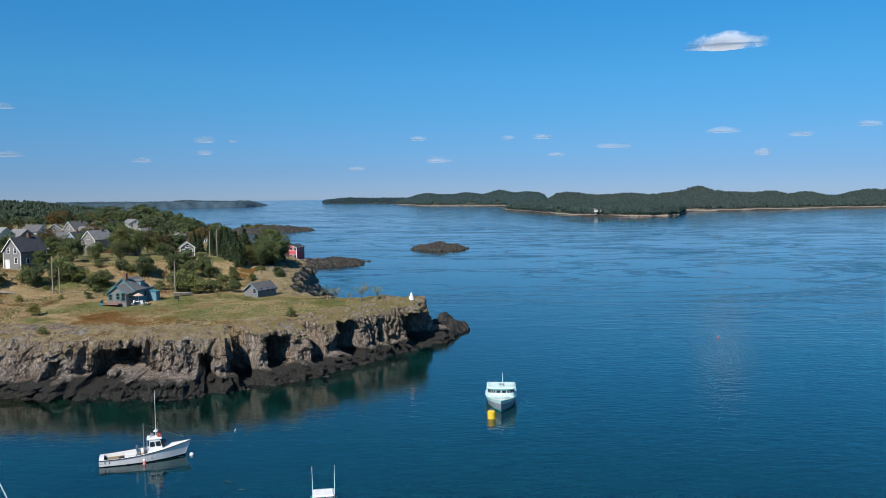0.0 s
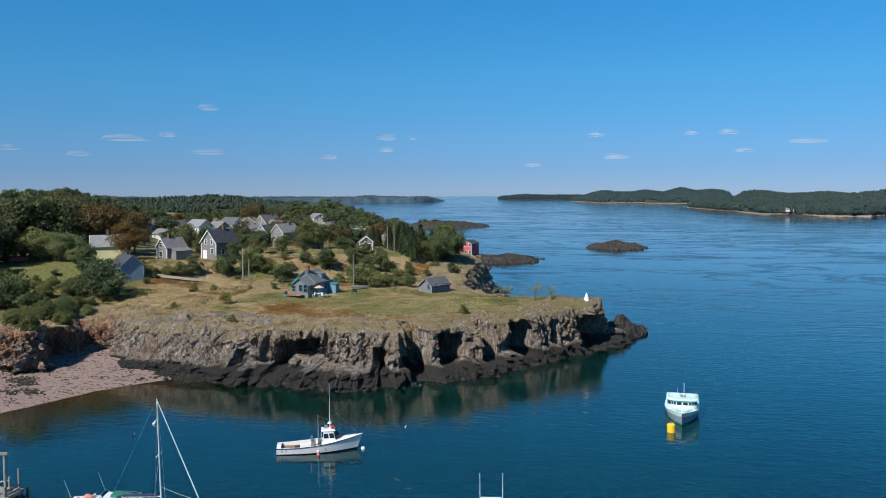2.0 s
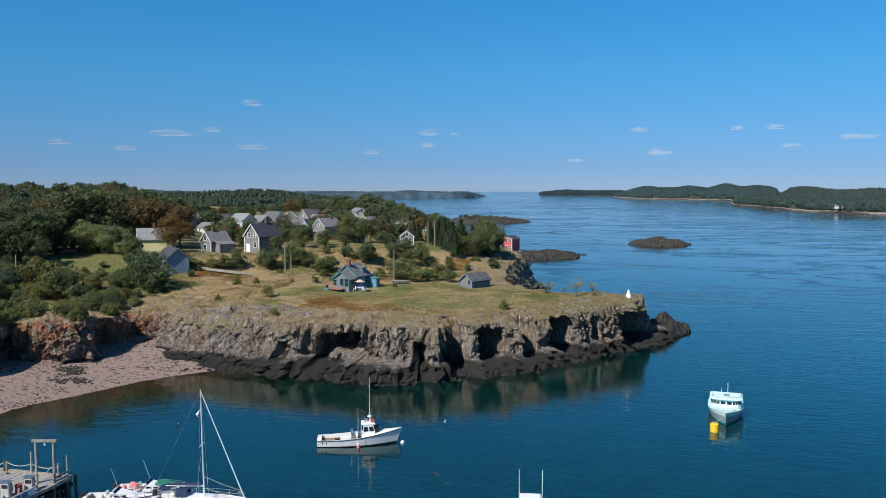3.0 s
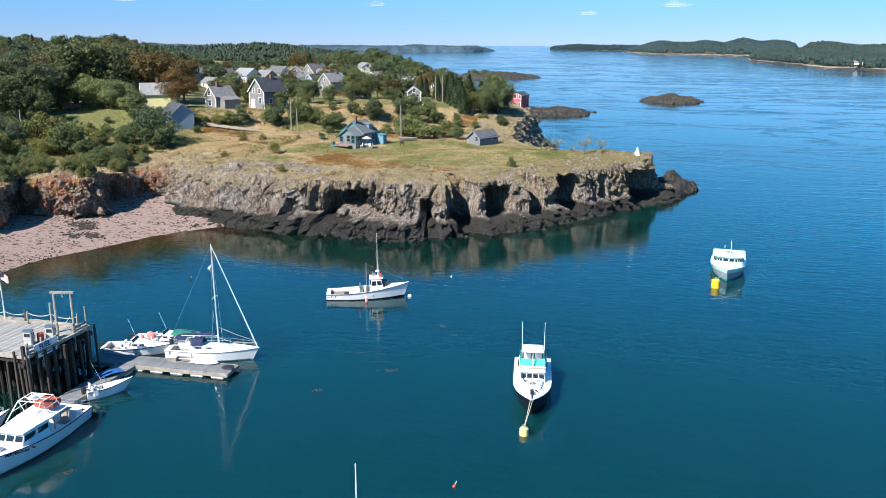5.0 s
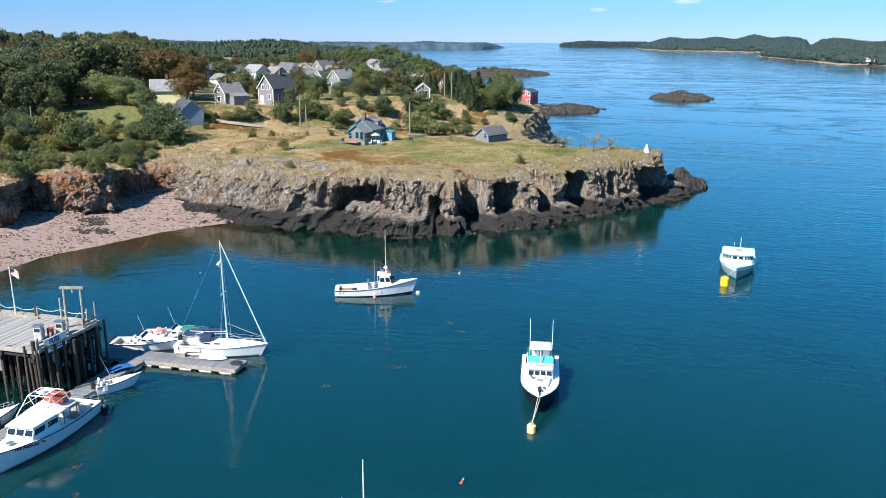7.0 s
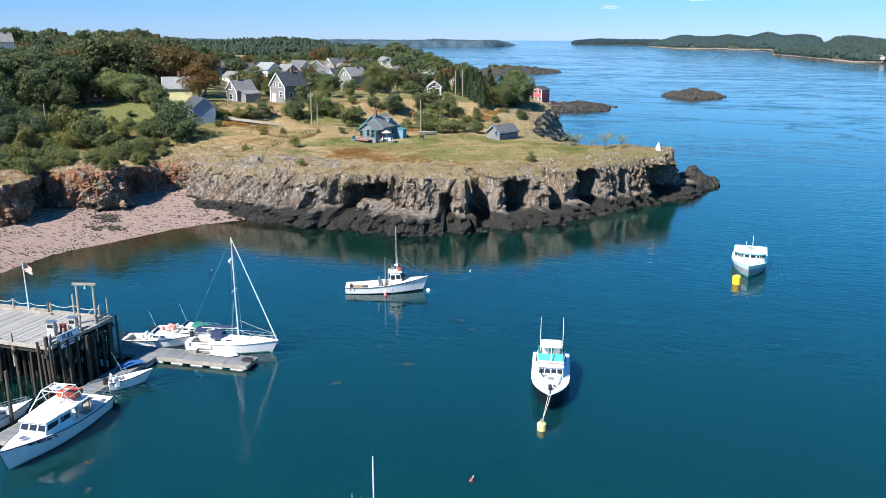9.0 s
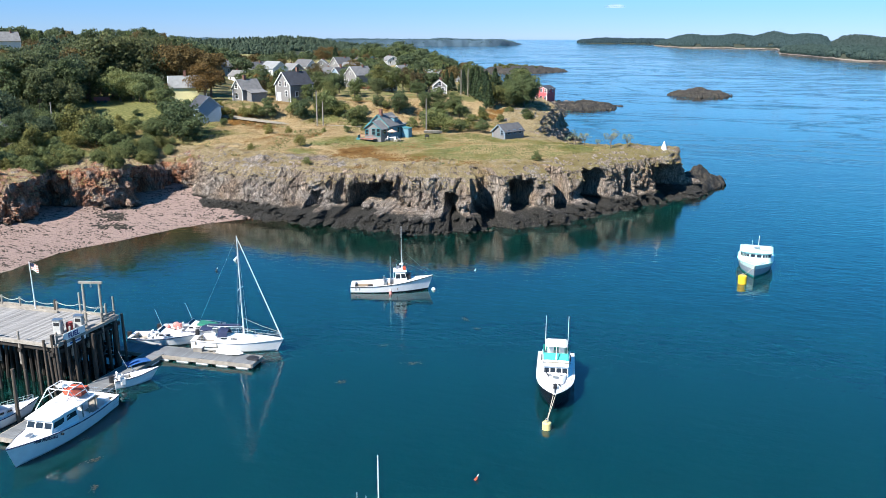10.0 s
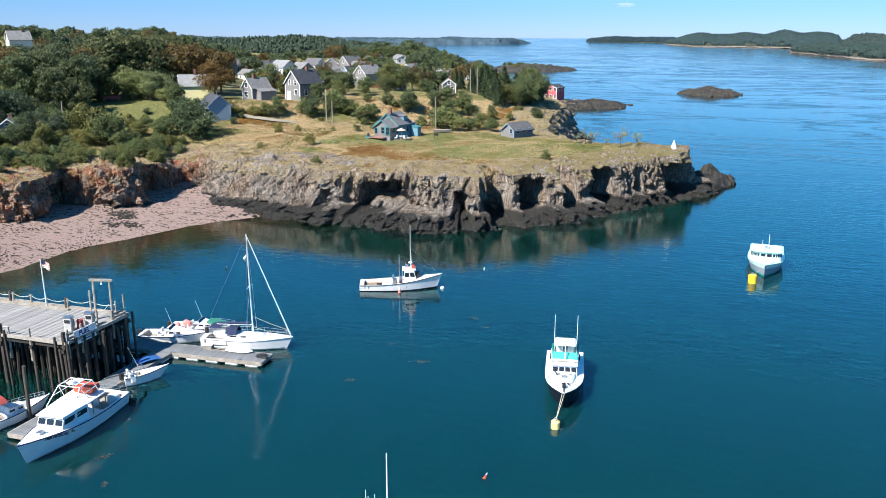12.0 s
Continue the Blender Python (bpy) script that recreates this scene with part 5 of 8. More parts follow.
for az, el, px, py in [(-18.9, 9.5, 122, 31), (16.0, 3.8, 36, 12), (16.0, 3.0, 34, 11), (20.1, 2.5, 34, 11), (14.2, 3.8, 24, 8), (1.6, 3.9, 30, 9), (0.4, 2.4, 52, 13), (-7.0, 3.9, 38, 11), (-18.9, 4.0, 58, 11), (-23.6, 3.6, 44, 11),
                       (-27.5, 4.1, 40, 11), (-11.7, 3.2, 66, 11), (27.9, 5.7, 36, 12), (28.0, 2.8, 60, 12), (-4.6, 3.9, 26, 8), (-8.0, 2.7, 34, 8), (5.9, 1.9, 36, 8), (-21.2, 2.5, 26, 14), (30.5, 3.9, 36, 10), (33.0, 3.6, 70, 12), (36.0, 2.6, 44, 9), (40.0, 2.9, 34, 9)]:
    cloud(az, el, px * 1.15 / 1450, py * 1.3 / 1450)
# ---- building blocks ----


class Form:
    """Gathers boxes, rods, lofts and slabs into one mesh."""

    def __init__(self):
        self.v, self.f = [], []

    def add(self, verts, faces):
        o = len(self.v)
        self.v += [tuple(p) for p in verts]
        self.f += [tuple(o + i for i in f) for f in faces]
        return self

    def box(self, c, s, turn=(0, 0, 0), bevel=0.0):
        x, y, z = (k / 2 for k in s)
        b = min(bevel, x * 0.8, y * 0.8)
        ring = [(-x + b, -y), (x - b, -y), (x, -y + b), (x, y - b), (x - b, y), (-x + b, y), (-x, y - b), (-x, -y + b)] if b else [(-x, -y), (x, -y), (x, y), (-x, y)]
        n = len(ring)
        m = pose(*c, *turn)
        v = [m @ Vector((a, d, h)) for h in (-z, z) for a, d in ring]
        return self.add(v, [tuple(range(n))[::-1], tuple(range(n, 2 * n))] + [(i, (i + 1) % n, n + (i + 1) % n, n + i) for i in range(n)])

    def rod(self, a, b, r, r2=None, sides=8):
        a, b = Vector(a), Vector(b)
        d = (b - a).normalized()
        u = d.orthogonal().normalized()
        w = d.cross(u)
        r2 = r if r2 is None else r2
        v = [p + (u * math.cos(t) + w * math.sin(t)) * q for p, q in ((a, r), (b, r2)) for t in (2 * math.pi * i / sides for i in range(sides))]
        return self.add(v, [tuple(range(sides))[::-1], tuple(range(sides, 2 * sides))] + [(i, (i + 1) % sides, sides + (i + 1) % sides, sides + i) for i in range(sides)])

    def line(self, pts, r, sides=6):
        """One bent tube through all the points."""
        p = [Vector(q) for q in pts]
        if len(p) == 2:
            return self.rod(p[0], p[1], r, sides=sides)
        rings = []
        for i, q in enumerate(p):
            d = (p[min(i + 1, len(p) - 1)] - p[max(i - 1, 0)]).normalized()
            u = d.cross(Vector((0.31, 0.17, 0.94))).normalized()
            w = d.cross(u)
            rings.append([q + (u * math.cos(t) + w * math.sin(t)) * r for t in (2 * math.pi * k / sides for k in range(sides))])
        return self.loft(rings)

    def ball(self, c, r, n=10, squash=1.0):
        v, f = [], []
        for i in range(n // 2 + 1):
            a = math.pi * i / (n // 2)
            for j in range(n):
                t = 2 * math.pi * j / n
                v.append((c[0] + r * math.sin(a) * math.cos(t), c[1] + r * math.sin(a) * math.sin(t), c[2] + r * squash * math.cos(a)))
        for i in range(n // 2):
            for j in range(n):
                f.append((i * n + j, (i + 1) * n + j, (i + 1) * n + (j + 1) % n, i * n + (j + 1) % n))
        return self.add(v, f)

    def loft(self, rings, closed=True, caps=True):
        n = len(rings[0])
        v = [p for r in rings for p in r]
        f = []
        for i in range(len(rings) - 1):
            for j in range(n if closed else n - 1):
                f.append((i * n + j, i * n + (j + 1) % n, (i + 1) * n + (j + 1) % n, (i + 1) * n + j))
        if caps:
            f += [tuple(range(n))[::-1], tuple(range((len(rings) - 1) * n, len(rings) * n))]
        return self.add(v, f)

    def slab(self, outline, z0, z1):
        n = len(outline)
        v = [(x, y, z) for z in (z0, z1) for x, y in outline]
        return self.add(v, [tuple(range(n))[::-1], tuple(range(n, 2 * n))] + [(i, (i + 1) % n, n + (i + 1) % n, n + i) for i in range(n)])


def part(name, form, material, parent=None, label="", shade=False):
    if name in ("deck", "rub_rail", "well_floor"):
        # strips that share corners become one skin
        seen, index = {}, []
        for p in form.v:
            index.append(seen.setdefault(tuple(round(c, 3) for c in p), len(seen)))
        faces = [tuple(dict.fromkeys(index[i] for i in f)) for f in form.f]
        form.v, form.f = list(seen), [f for f in faces if len(f) > 2]
    return mesh_from(name, form.v, form.f, material, parent, label, shade)


def thing(name, label, category, x, y, z, turn=0.0, group=""):
    ob = tagged(new(name), label, category, group)
    ob.matrix_basis = pose(x, y, z, 0, 0, turn)
    return ob


ROOF_SLATE = plain("slate_grey_roofing", (0.11, 0.11, 0.115), 0.9, wear=0.25, scale=1.0, grain=9.0)

# ---- houses ----
def window(house, x, y, z, w, h, turn, trim=WHITE, bars=True):
    """A sash window on a wall; the wall's outside faces -y before the turn."""
    m = pose(x, y, z, 0, 0, turn)
    fr = Form()
    t = 0.11
    for c, s in (((0, -0.03, h / 2 + t / 2), (w + 2.6 * t, 0.12, t)), ((0, -0.04, -h / 2 - t / 2), (w + 3 * t, 0.16, t)), ((-w / 2 - t / 2, -0.03, 0), (t, 0.10, h)), ((w / 2 + t / 2, -0.03, 0), (t, 0.10, h))):
        fr.box(c, s)
    if bars:
        fr.box((0, -0.02, 0), (w, 0.06, 0.07))
    win = part("window", fr, trim, house)
    win.matrix_basis = m
    part("pane", Form().box((0, 0.0, 0), (w, 0.03, h)), PANE, win)


def gable_body(w, l, h, rise):
    f = Form()
    a = [(-w / 2, 0), (w / 2, 0), (w / 2, h), (0, h + rise), (-w / 2, h)]
    v = [(x, y, z) for y in (-l / 2, l / 2) for x, z in a]
    v = [(x, y, z - (1.6 if z == 0 else 0)) for x, y, z in v]
    return f.add(v, [(0, 1, 2, 3, 4), (9, 8, 7, 6, 5)] + [((i + 1) % 5, i, 5 + i, 5 + (i + 1) % 5) for i in range(5)])


def roof_side(w, l, h, rise, side, over=0.35, thick=0.16):
    """One roof slope, with eaves and verge overhang."""
    f = Form()
    k = rise / (w / 2)
    e = w / 2 + over
    prof = [(0, h + rise + thick), (side * e, h - k * over + thick), (side * e, h - k * over), (0, h + rise)]
    v = [(x, y, z) for y in (-l / 2 - over, l / 2 + over) for x, z in prof]
    return f.add(v, [(0, 1, 2, 3), (7, 6, 5, 4)] + [(i, 4 + i, 4 + (i + 1) % 4, (i + 1) % 4) for i in range(4)])


def house(label, x, y, turn, w, l, h, rise, wall, roof, trim=WHITE, front=(), right=(), left=(), chimney=None, door=None, name="house", group="houses of the village", z=None):
    """A gabled house: its front gable faces -y before the turn. Windows as (across, height of the middle, width, height)."""
    root = thing(name, label, "house", x, y, on_ground(x, y) if z is None else z, turn, group)
    part("wall", gable_body(w, l, h, rise), wall, root)
    for s in (-1, 1):
        part("roof", roof_side(w, l, h, rise, s), roof, root)
    for sx in (-1, 1):
        for sy in (-1, 1):
            part("corner_board", Form().box((sx * w / 2, sy * l / 2, h / 2 - 0.1), (0.2, 0.2, h - 0.2)), trim, root)
    k = rise / (w / 2)
    for s in (-1, 1):
        e = w / 2 + 0.36
        a, b = (0, -l / 2 - 0.38, h + rise + 0.10), (s * e, -l / 2 - 0.38, h - k * 0.36 + 0.10)
        ang = math.degrees(math.atan2(b[2] - a[2], b[0] - a[0]))
        part("fascia", Form().box(((a[0] + b[0]) / 2, a[1], (a[2] + b[2]) / 2 - 0.06), (math.hypot(b[0], b[2] - a[2]), 0.05, 0.17), (0, -ang, 0)), trim, root)
    for u, wz, ww, wh in front:
        window(root, u, -l / 2 - 0.02, wz, ww, wh, 0, trim)
    for u, wz, ww, wh in right:
        window(root, w / 2 + 0.02, u, wz, ww, wh, 90, trim)
    for u, wz, ww, wh in left:
        window(root, -w / 2 - 0.02, u, wz, ww, wh, -90, trim)
    if chimney:
        cu, cy, ch = chimney
        c = Form().box((cu, cy, h + rise * (1 - abs(cu) / (w / 2)) + ch / 2 - 0.4), (0.6, 0.6, ch + 0.8)).box((cu, cy, h + rise * (1 - abs(cu) / (w / 2)) + ch + 0.03), (0.72, 0.72, 0.12))
        part("chimney", c, BRICK, root)
    if door:
        du, dw = door
        d = part("door", Form().box((du, -l / 2 - 0.05, 1.0), (dw, 0.08, 2.0), bevel=0.02), WHITE, root)
        part("door_frame", Form().box((du - dw / 2 - 0.07, -l / 2 - 0.05, 1.05), (0.14, 0.12, 2.1)).box((du + dw / 2 + 0.07, -l / 2 - 0.05, 1.05), (0.14, 0.12, 2.1)).box((du, -l / 2 - 0.05, 2.1), (dw + 0.3, 0.14, 0.16)), trim, root)
    return root


def extension(root, x, y, w, l, h, rise, wall, roof, trim=WHITE, front=(), right=()):
    part("wing_wall", Form().add([(p[0] + x, p[1] + y, p[2]) for p in gable_body(w, l, h, rise).v], gable_body(w, l, h, rise).f), wall, root)
    for s in (-1, 1):
        r = roof_side(w, l, h, rise, s)
        part("wing_roof", Form().add([(p[0] + x, p[1] + y, p[2]) for p in r.v], r.f), roof, root)
    for u, wz, ww, wh in front:
        window(root, x + u, y - l / 2 - 0.02, wz, ww, wh, 0, trim)
    for u, wz, ww, wh in right:
        window(root, x + w / 2 + 0.02, y + u, wz, ww, wh, 90, trim)


# the turquoise-trimmed cottage on the headland: a low front wing before a taller gable, dormers behind
cot = house("grey-shingled cottage with turquoise trim on the headland meadow", -62.9, 161.2, -10, 5.6, 6.0, 2.9, 2.4, CLAP_TEAL, ROOF_GREY, TRIM_TEAL, front=[(0.2, 4.7, 0.7, 0.8)], right=[(-1.6, 1.7, 0.9, 1.2), (1.2, 1.7, 0.9, 1.2)], chimney=(0.3, -2.2, 1.4))
part("front_gable", Form().add([(p[0] * 0.98, p[1] * 0.0 - 3.04 + (0.03 if p[1] > 0 else 0), max(p[2], 0.02)) for p in gable_body(5.6, 1, 2.9, 2.4).v], gable_body(1, 1, 1, 1).f), SHINGLE, cot)
extension(cot, 0.45, -4.5, 4.2, 3.0, 2.5, 1.5, SHINGLE, ROOF_GREY, TRIM_TEAL, front=[(-1.6, 1.6, 0.7, 1.2), (0.2, 1.8, 0.75, 1.3), (1.45, 1.7, 0.85, 1.6)], right=[(0, 1.8, 1.2, 1.0)])
for s in (-1, 1):
    part("fascia", Form().box((0.45 + s * 1.2, -6.38, 3.22), (2.9, 0.06, 0.17), (0, s * 35.5, 0)), TRIM_TEAL, cot)
for dx, dy in ((1.7, 1.2), (-1.7, 0.6)):
    part("dormer", Form().box((dx * 0.9, dy, 3.8), (1.5, 1.5, 1.5)), CLAP_TEAL, cot)
    part("dormer_roof", Form().box((dx * 0.9, dy, 4.62), (1.9, 1.9, 0.16), (0, 8 if dx > 0 else -8, 0)), ROOF_GREY, cot)
part("rear_wing", Form().box((0.4, 4.2, 0.9), (4.0, 3.0, 3.2)), CLAP_TEAL, cot)
part("rear_roof", Form().box((0.4, 4.2, 2.6), (4.5, 3.5, 0.16), (6, 0, 0)), ROOF_GREY, cot)
part("deck", Form().box((-0.3, -6.8, 0.25), (3.6, 1.6, 0.14)).box((1.2, -7.3, 0.8), (0.08, 0.08, 1.0)).box((-2.0, -7.3, 0.8), (0.08, 0.08, 1.0)).box((-0.4, -7.3, 1.2), (3.4, 0.06, 0.08)).box((-0.4, -7.3, 0.8), (3.4, 0.04, 0.06)), plain("faded_red_timber", (0.34, 0.16, 0.12), 0.9), cot, "reddish wooden step deck")
part("stair", Form().box((-2.6, -6.9, 0.2), (0.9, 1.2, 0.4)).box((-2.6, -7.1, 0.7), (0.06, 1.0, 0.7)), TRIM_TEAL, cot)
s = thing("garden_shed", "small turquoise garden shed beside the cottage", "shed", -58.9, 163.4, on_ground(-58.9, 163.4), -9)
part("wall", Form().box((0, 0, 0.8), (1.7, 1.5, 2.0)), CLAP_TEAL, s)
part("roof", Form().box((0, 0, 1.88), (1.9, 1.8, 0.14), (0, 10, 0)), TRIM_TEAL, s)
cot.matrix_basis = cot.matrix_basis @ Matrix.Scale(0.9, 4)
# patio table under a parasol
p = thing("parasol", "pale peach garden parasol over a table", "parasol", -59.6, 156.6, on_ground(-59.6, 156.6))
part("canopy", Form().loft([[(1.05 * math.cos(t), 1.05 * math.sin(t), 1.85) for t in np.linspace(0, 2 * np.pi, 9)[:-1]], [(0.06 * math.cos(t), 0.06 * math.sin(t), 2.35) for t in np.linspace(0, 2 * np.pi, 9)[:-1]]]), plain("faded_peach_canvas", (0.58, 0.42, 0.33), 0.8, wear=0.2), p)
part("pole", Form().rod((0, 0, 0), (0, 0, 2.4), 0.03), WHITE, p)
t = thing("patio_table", "white plastic patio table on the grass", "table", -59.6, 156.6, on_ground(-59.6, 156.6))
part("tabletop", Form().slab([(0.6 * math.cos(a), 0.6 * math.sin(a)) for a in np.linspace(0, 2 * np.pi, 13)[:-1]], 0.68, 0.73), WHITE, t)
for a in range(4):
    part("leg", Form().rod((0.4 * math.cos(a * 1.57), 0.4 * math.sin(a * 1.57), 0), (0.3 * math.cos(a * 1.57), 0.3 * math.sin(a * 1.57), 0.7), 0.025), WHITE, t)
for i, (dx, dy, a) in enumerate([(0.9, -0.6, 40), (1.3, 0.5, 120), (-1.0, -0.5, -50)]):
    c = thing("garden_chair", "white plastic garden chair on the grass", "chair", -59.6 + dx, 156.6 + dy, on_ground(-59.6 + dx, 156.6 + dy), a, "patio chairs")
    part("seat", Form().box((0, 0, 0.42), (0.5, 0.5, 0.05), bevel=0.06), WHITE, c)
    part("backrest", Form().box((0, 0.25, 0.7), (0.5, 0.05, 0.55), (-12, 0, 0)), WHITE, c)
    for lx in (-0.2, 0.2):
        for ly in (-0.2, 0.2):
            part("leg", Form().rod((lx * 1.1, ly * 1.1, 0), (lx, ly, 0.42), 0.025), WHITE, c)

house("small grey-shingled fishing shed at the meadow's edge", -39.7, 175.0, -28, 3.4, 6.0, 1.5, 1.35, SHINGLE, ROOF_SLATE, SHINGLE_BLUE, front=[(0.9, 1.3, 0.7, 0.9)], right=[(-1.8, 1.3, 0.7, 0.8), (0.2, 1.3, 0.6, 0.8), (2.0, 1.3, 0.7, 0.8)], name="shed", group="")
house("two-storey grey-shingled house with a steep dark roof", -98.2, 189.4, -22, 5.4, 7.2, 4.2, 2.9, SHINGLE, ROOF_DARK, WHITE, front=[(-1.0, 4.3, 0.75, 1.1), (1.1, 4.3, 0.75, 1.1), (1.3, 2.0, 0.8, 1.2)], right=[(-1.6, 1.8, 0.8, 1.2), (1.4, 1.8, 0.8, 1.2)], chimney=(0, 1.2, 1.0), door=(-1.4, 1.1))
g1 = house("weathered grey-shingled house with a side lean-to", -109.5, 185.7, -28, 4.6, 5.4, 3.0, 2.2, SHINGLE, ROOF_GREY, WHITE, front=[(-0.4, 3.6, 1.2, 1.0), (-0.4, 1.3, 1.3, 1.2)], chimney=(0, -0.6, 1.0))
part("lean_to", Form().box((3.4, 0.6, 0.9), (2.4, 4.4, 2.8)), SHINGLE, g1)
part("lean_to_roof", Form().box((3.4, 0.6, 2.55), (3.1, 4.9, 0.16), (0, 16, 0)), ROOF_GREY, g1)
house("blue-grey barn with a dark roof beside the gravel road", -109.6, 166.9, 50, 5.0, 7.0, 2.2, 2.1, SHINGLE_BLUE, ROOF_DARK, SHINGLE_BLUE, right=[(-2, 1.4, 0.6, 0.7)], name="barn", group="")
house("pale yellow house with a light grey roof and brick chimney", -124.5, 182.5, -55, 6.0, 8.6, 3.4, 2.5, CLAP_YELLOW, ROOF_PALE, WHITE, left=[(-3, 1.5, 0.8, 1.2), (0, 1.5, 0.8, 1.2), (3, 1.5, 0.8, 1.2)], front=[(-1.5, 1.5, 0.8, 1.2), (1.5, 1.5, 0.8, 1.2)], chimney=(0.0, -0.5, 1.3))
wh = house("white two-storey house with a pale roof and balcony", -165.7, 302.6, 64, 7.0, 9.0, 5.6, 2.6, CLAP_WHITE, ROOF_PALE, WHITE, left=[(-3, 4.0, 0.8, 1.2), (0, 4.0, 0.8, 1.2), (3, 4.0, 0.8, 1.2), (-2, 1.6, 0.9, 1.3), (2, 1.6, 0.9, 1.3)], front=[(-1.5, 4, 0.8, 1.2), (1.5, 4, 0.8, 1.2)])
part("balcony", Form().box((-4.2, 0, 2.6), (1.6, 8, 0.2)).box((-4.95, 0, 3.1), (0.08, 8, 0.9)), WHITE, wh)
house("blue-fronted house with a steep navy roof", -137.5, 309, -25, 7.4, 10.0, 2.6, 3.4, SHINGLE_BLUE, ROOF_DARK, WHITE, front=[(-1.7, 3.0, 1.0, 1.4), (1.7, 3.0, 1.0, 1.4)], chimney=(0, -2, 1.2))
VILLAGE = [("white gabled house among trees with a grey roof", -192.6, 306, -20, 6, 8, 3.2, 2.6, CLAP_WHITE, ROOF_GREY), ("grey house with a slate roof behind trees", -175.1, 337, 60, 7, 9, 3.4, 2.6, SHINGLE, ROOF_GREY),
           ("low white building with a row of windows", -152.5, 309.5, 75, 6, 10, 3.0, 1.6, CLAP_WHITE, ROOF_GREY), ("grey gabled house near the village crest", -171.9, 361, 20, 7, 9, 4.0, 2.6, SHINGLE, ROOF_GREY),
           ("grey-roofed village house with white trim", -147.4, 339.4, 60, 8, 11, 4.0, 2.6, SHINGLE, ROOF_GREY), ("grey clapboard house with white windows beside the lane", -117.8, 277, -25, 6, 8, 4.2, 2.8, SHINGLE, ROOF_GREY),
           ("small low white cottage with a grey roof", -91.5, 236.5, 65, 3.6, 5.0, 2.2, 1.3, CLAP_WHITE, ROOF_GREY), ("long low building with a pale grey roof", -104.2, 315, 68, 8, 13, 2.8, 2.4, SHINGLE, ROOF_PALE),
           ("long grey-roofed harbour building behind spruces", -93.0, 331, 68, 7, 13, 2.2, 1.6, SHINGLE, ROOF_PALE), ("brown-grey cottage at the bank's edge", -71.3, 225.5, 20, 3.6, 4.5, 2.4, 1.4, SHINGLE, ROOF_GREY),
           ("grey house partly hidden behind the yellow house", -151.8, 215, -20, 5, 8, 2.8, 2.2, CLAP_WHITE, ROOF_GREY), ("weathered grey house with a dark roof among trees", -162.4, 160.0, 70, 6, 8, 4.4, 2.6, SHINGLE, ROOF_DARK),
           ("pale-roofed grey cottage hidden among trees", -127.8, 124.9, 40, 4.6, 5.6, 2.8, 1.8, SHINGLE, ROOF_PALE), ("white house high on the wooded hill", -260.9, 265, -35, 7, 8, 4.6, 3.2, CLAP_WHITE, ROOF_GREY),
           ("grey village house with a slate-coloured roof", -156.7, 411, 40, 7, 10, 2.2, 2.0, CLAP_WHITE, ROOF_GREY), ("pale village cottage with a grey roof", -122.0, 323, 60, 5, 7, 2.6, 2.0, SHINGLE_BLUE, ROOF_GREY),
           ("low white house near the lane", -175.4, 292, 60, 5, 8, 2.6, 1.8, CLAP_WHITE, ROOF_GREY),
           ("grey-roofed white house on the village rise", -179.4, 358, 64, 6, 10, 3.8, 2.8, CLAP_WHITE, ROOF_SLATE), ("tall grey house with a steep slate roof", -162.1, 361, -25, 6.5, 9, 4.4, 3.2, SHINGLE, ROOF_SLATE),
           ("white cottage with a slate roof below the crest", -148.8, 320, 62, 5.5, 8, 3.0, 2.4, CLAP_WHITE, ROOF_SLATE), ("pale teal cottage with a grey roof among trees", -124.4, 340.5, -20, 5.5, 7, 3.4, 2.4, SHINGLE_BLUE, ROOF_GREY),
           ("white gabled house with a slate roof among trees", -189.2, 330, -22, 6, 9, 4.0, 2.8, CLAP_WHITE, ROOF_SLATE)]
for label, x, y, a, w, l, h, rise, wall, roof in VILLAGE:
    n = max(2, int(l / 3))
    side = [((i - (n - 1) / 2) * l / n, 1.5, 0.8, 1.1) for i in range(n)]
    house(label, x, y, a, w, l, h, rise, wall, roof, WHITE, front=[(-w / 4, h * 0.5, 0.8, 1.2), (w / 4, h * 0.5, 0.8, 1.2), (0, h + 0.5, 0.8, 1.0)], left=side, right=side, chimney=(0.3, l / 5, 0.8))
house("red waterfront house with white windows on the shingle", -66.6, 366, -12, 5.4, 9, 5.6, 1.4, CLAP_PINK, ROOF_DARK, WHITE, front=[(-2, 2, 1.0, 1.4), (0, 2, 1.0, 1.4), (2, 2, 1.0, 1.4), (-2, 5.2, 1.0, 1.4), (0, 5.2, 1.0, 1.4), (2, 5.2, 1.0, 1.4)], right=[(-2, 5, 1, 1.4), (2, 5, 1, 1.4)], group="", z=2.0)

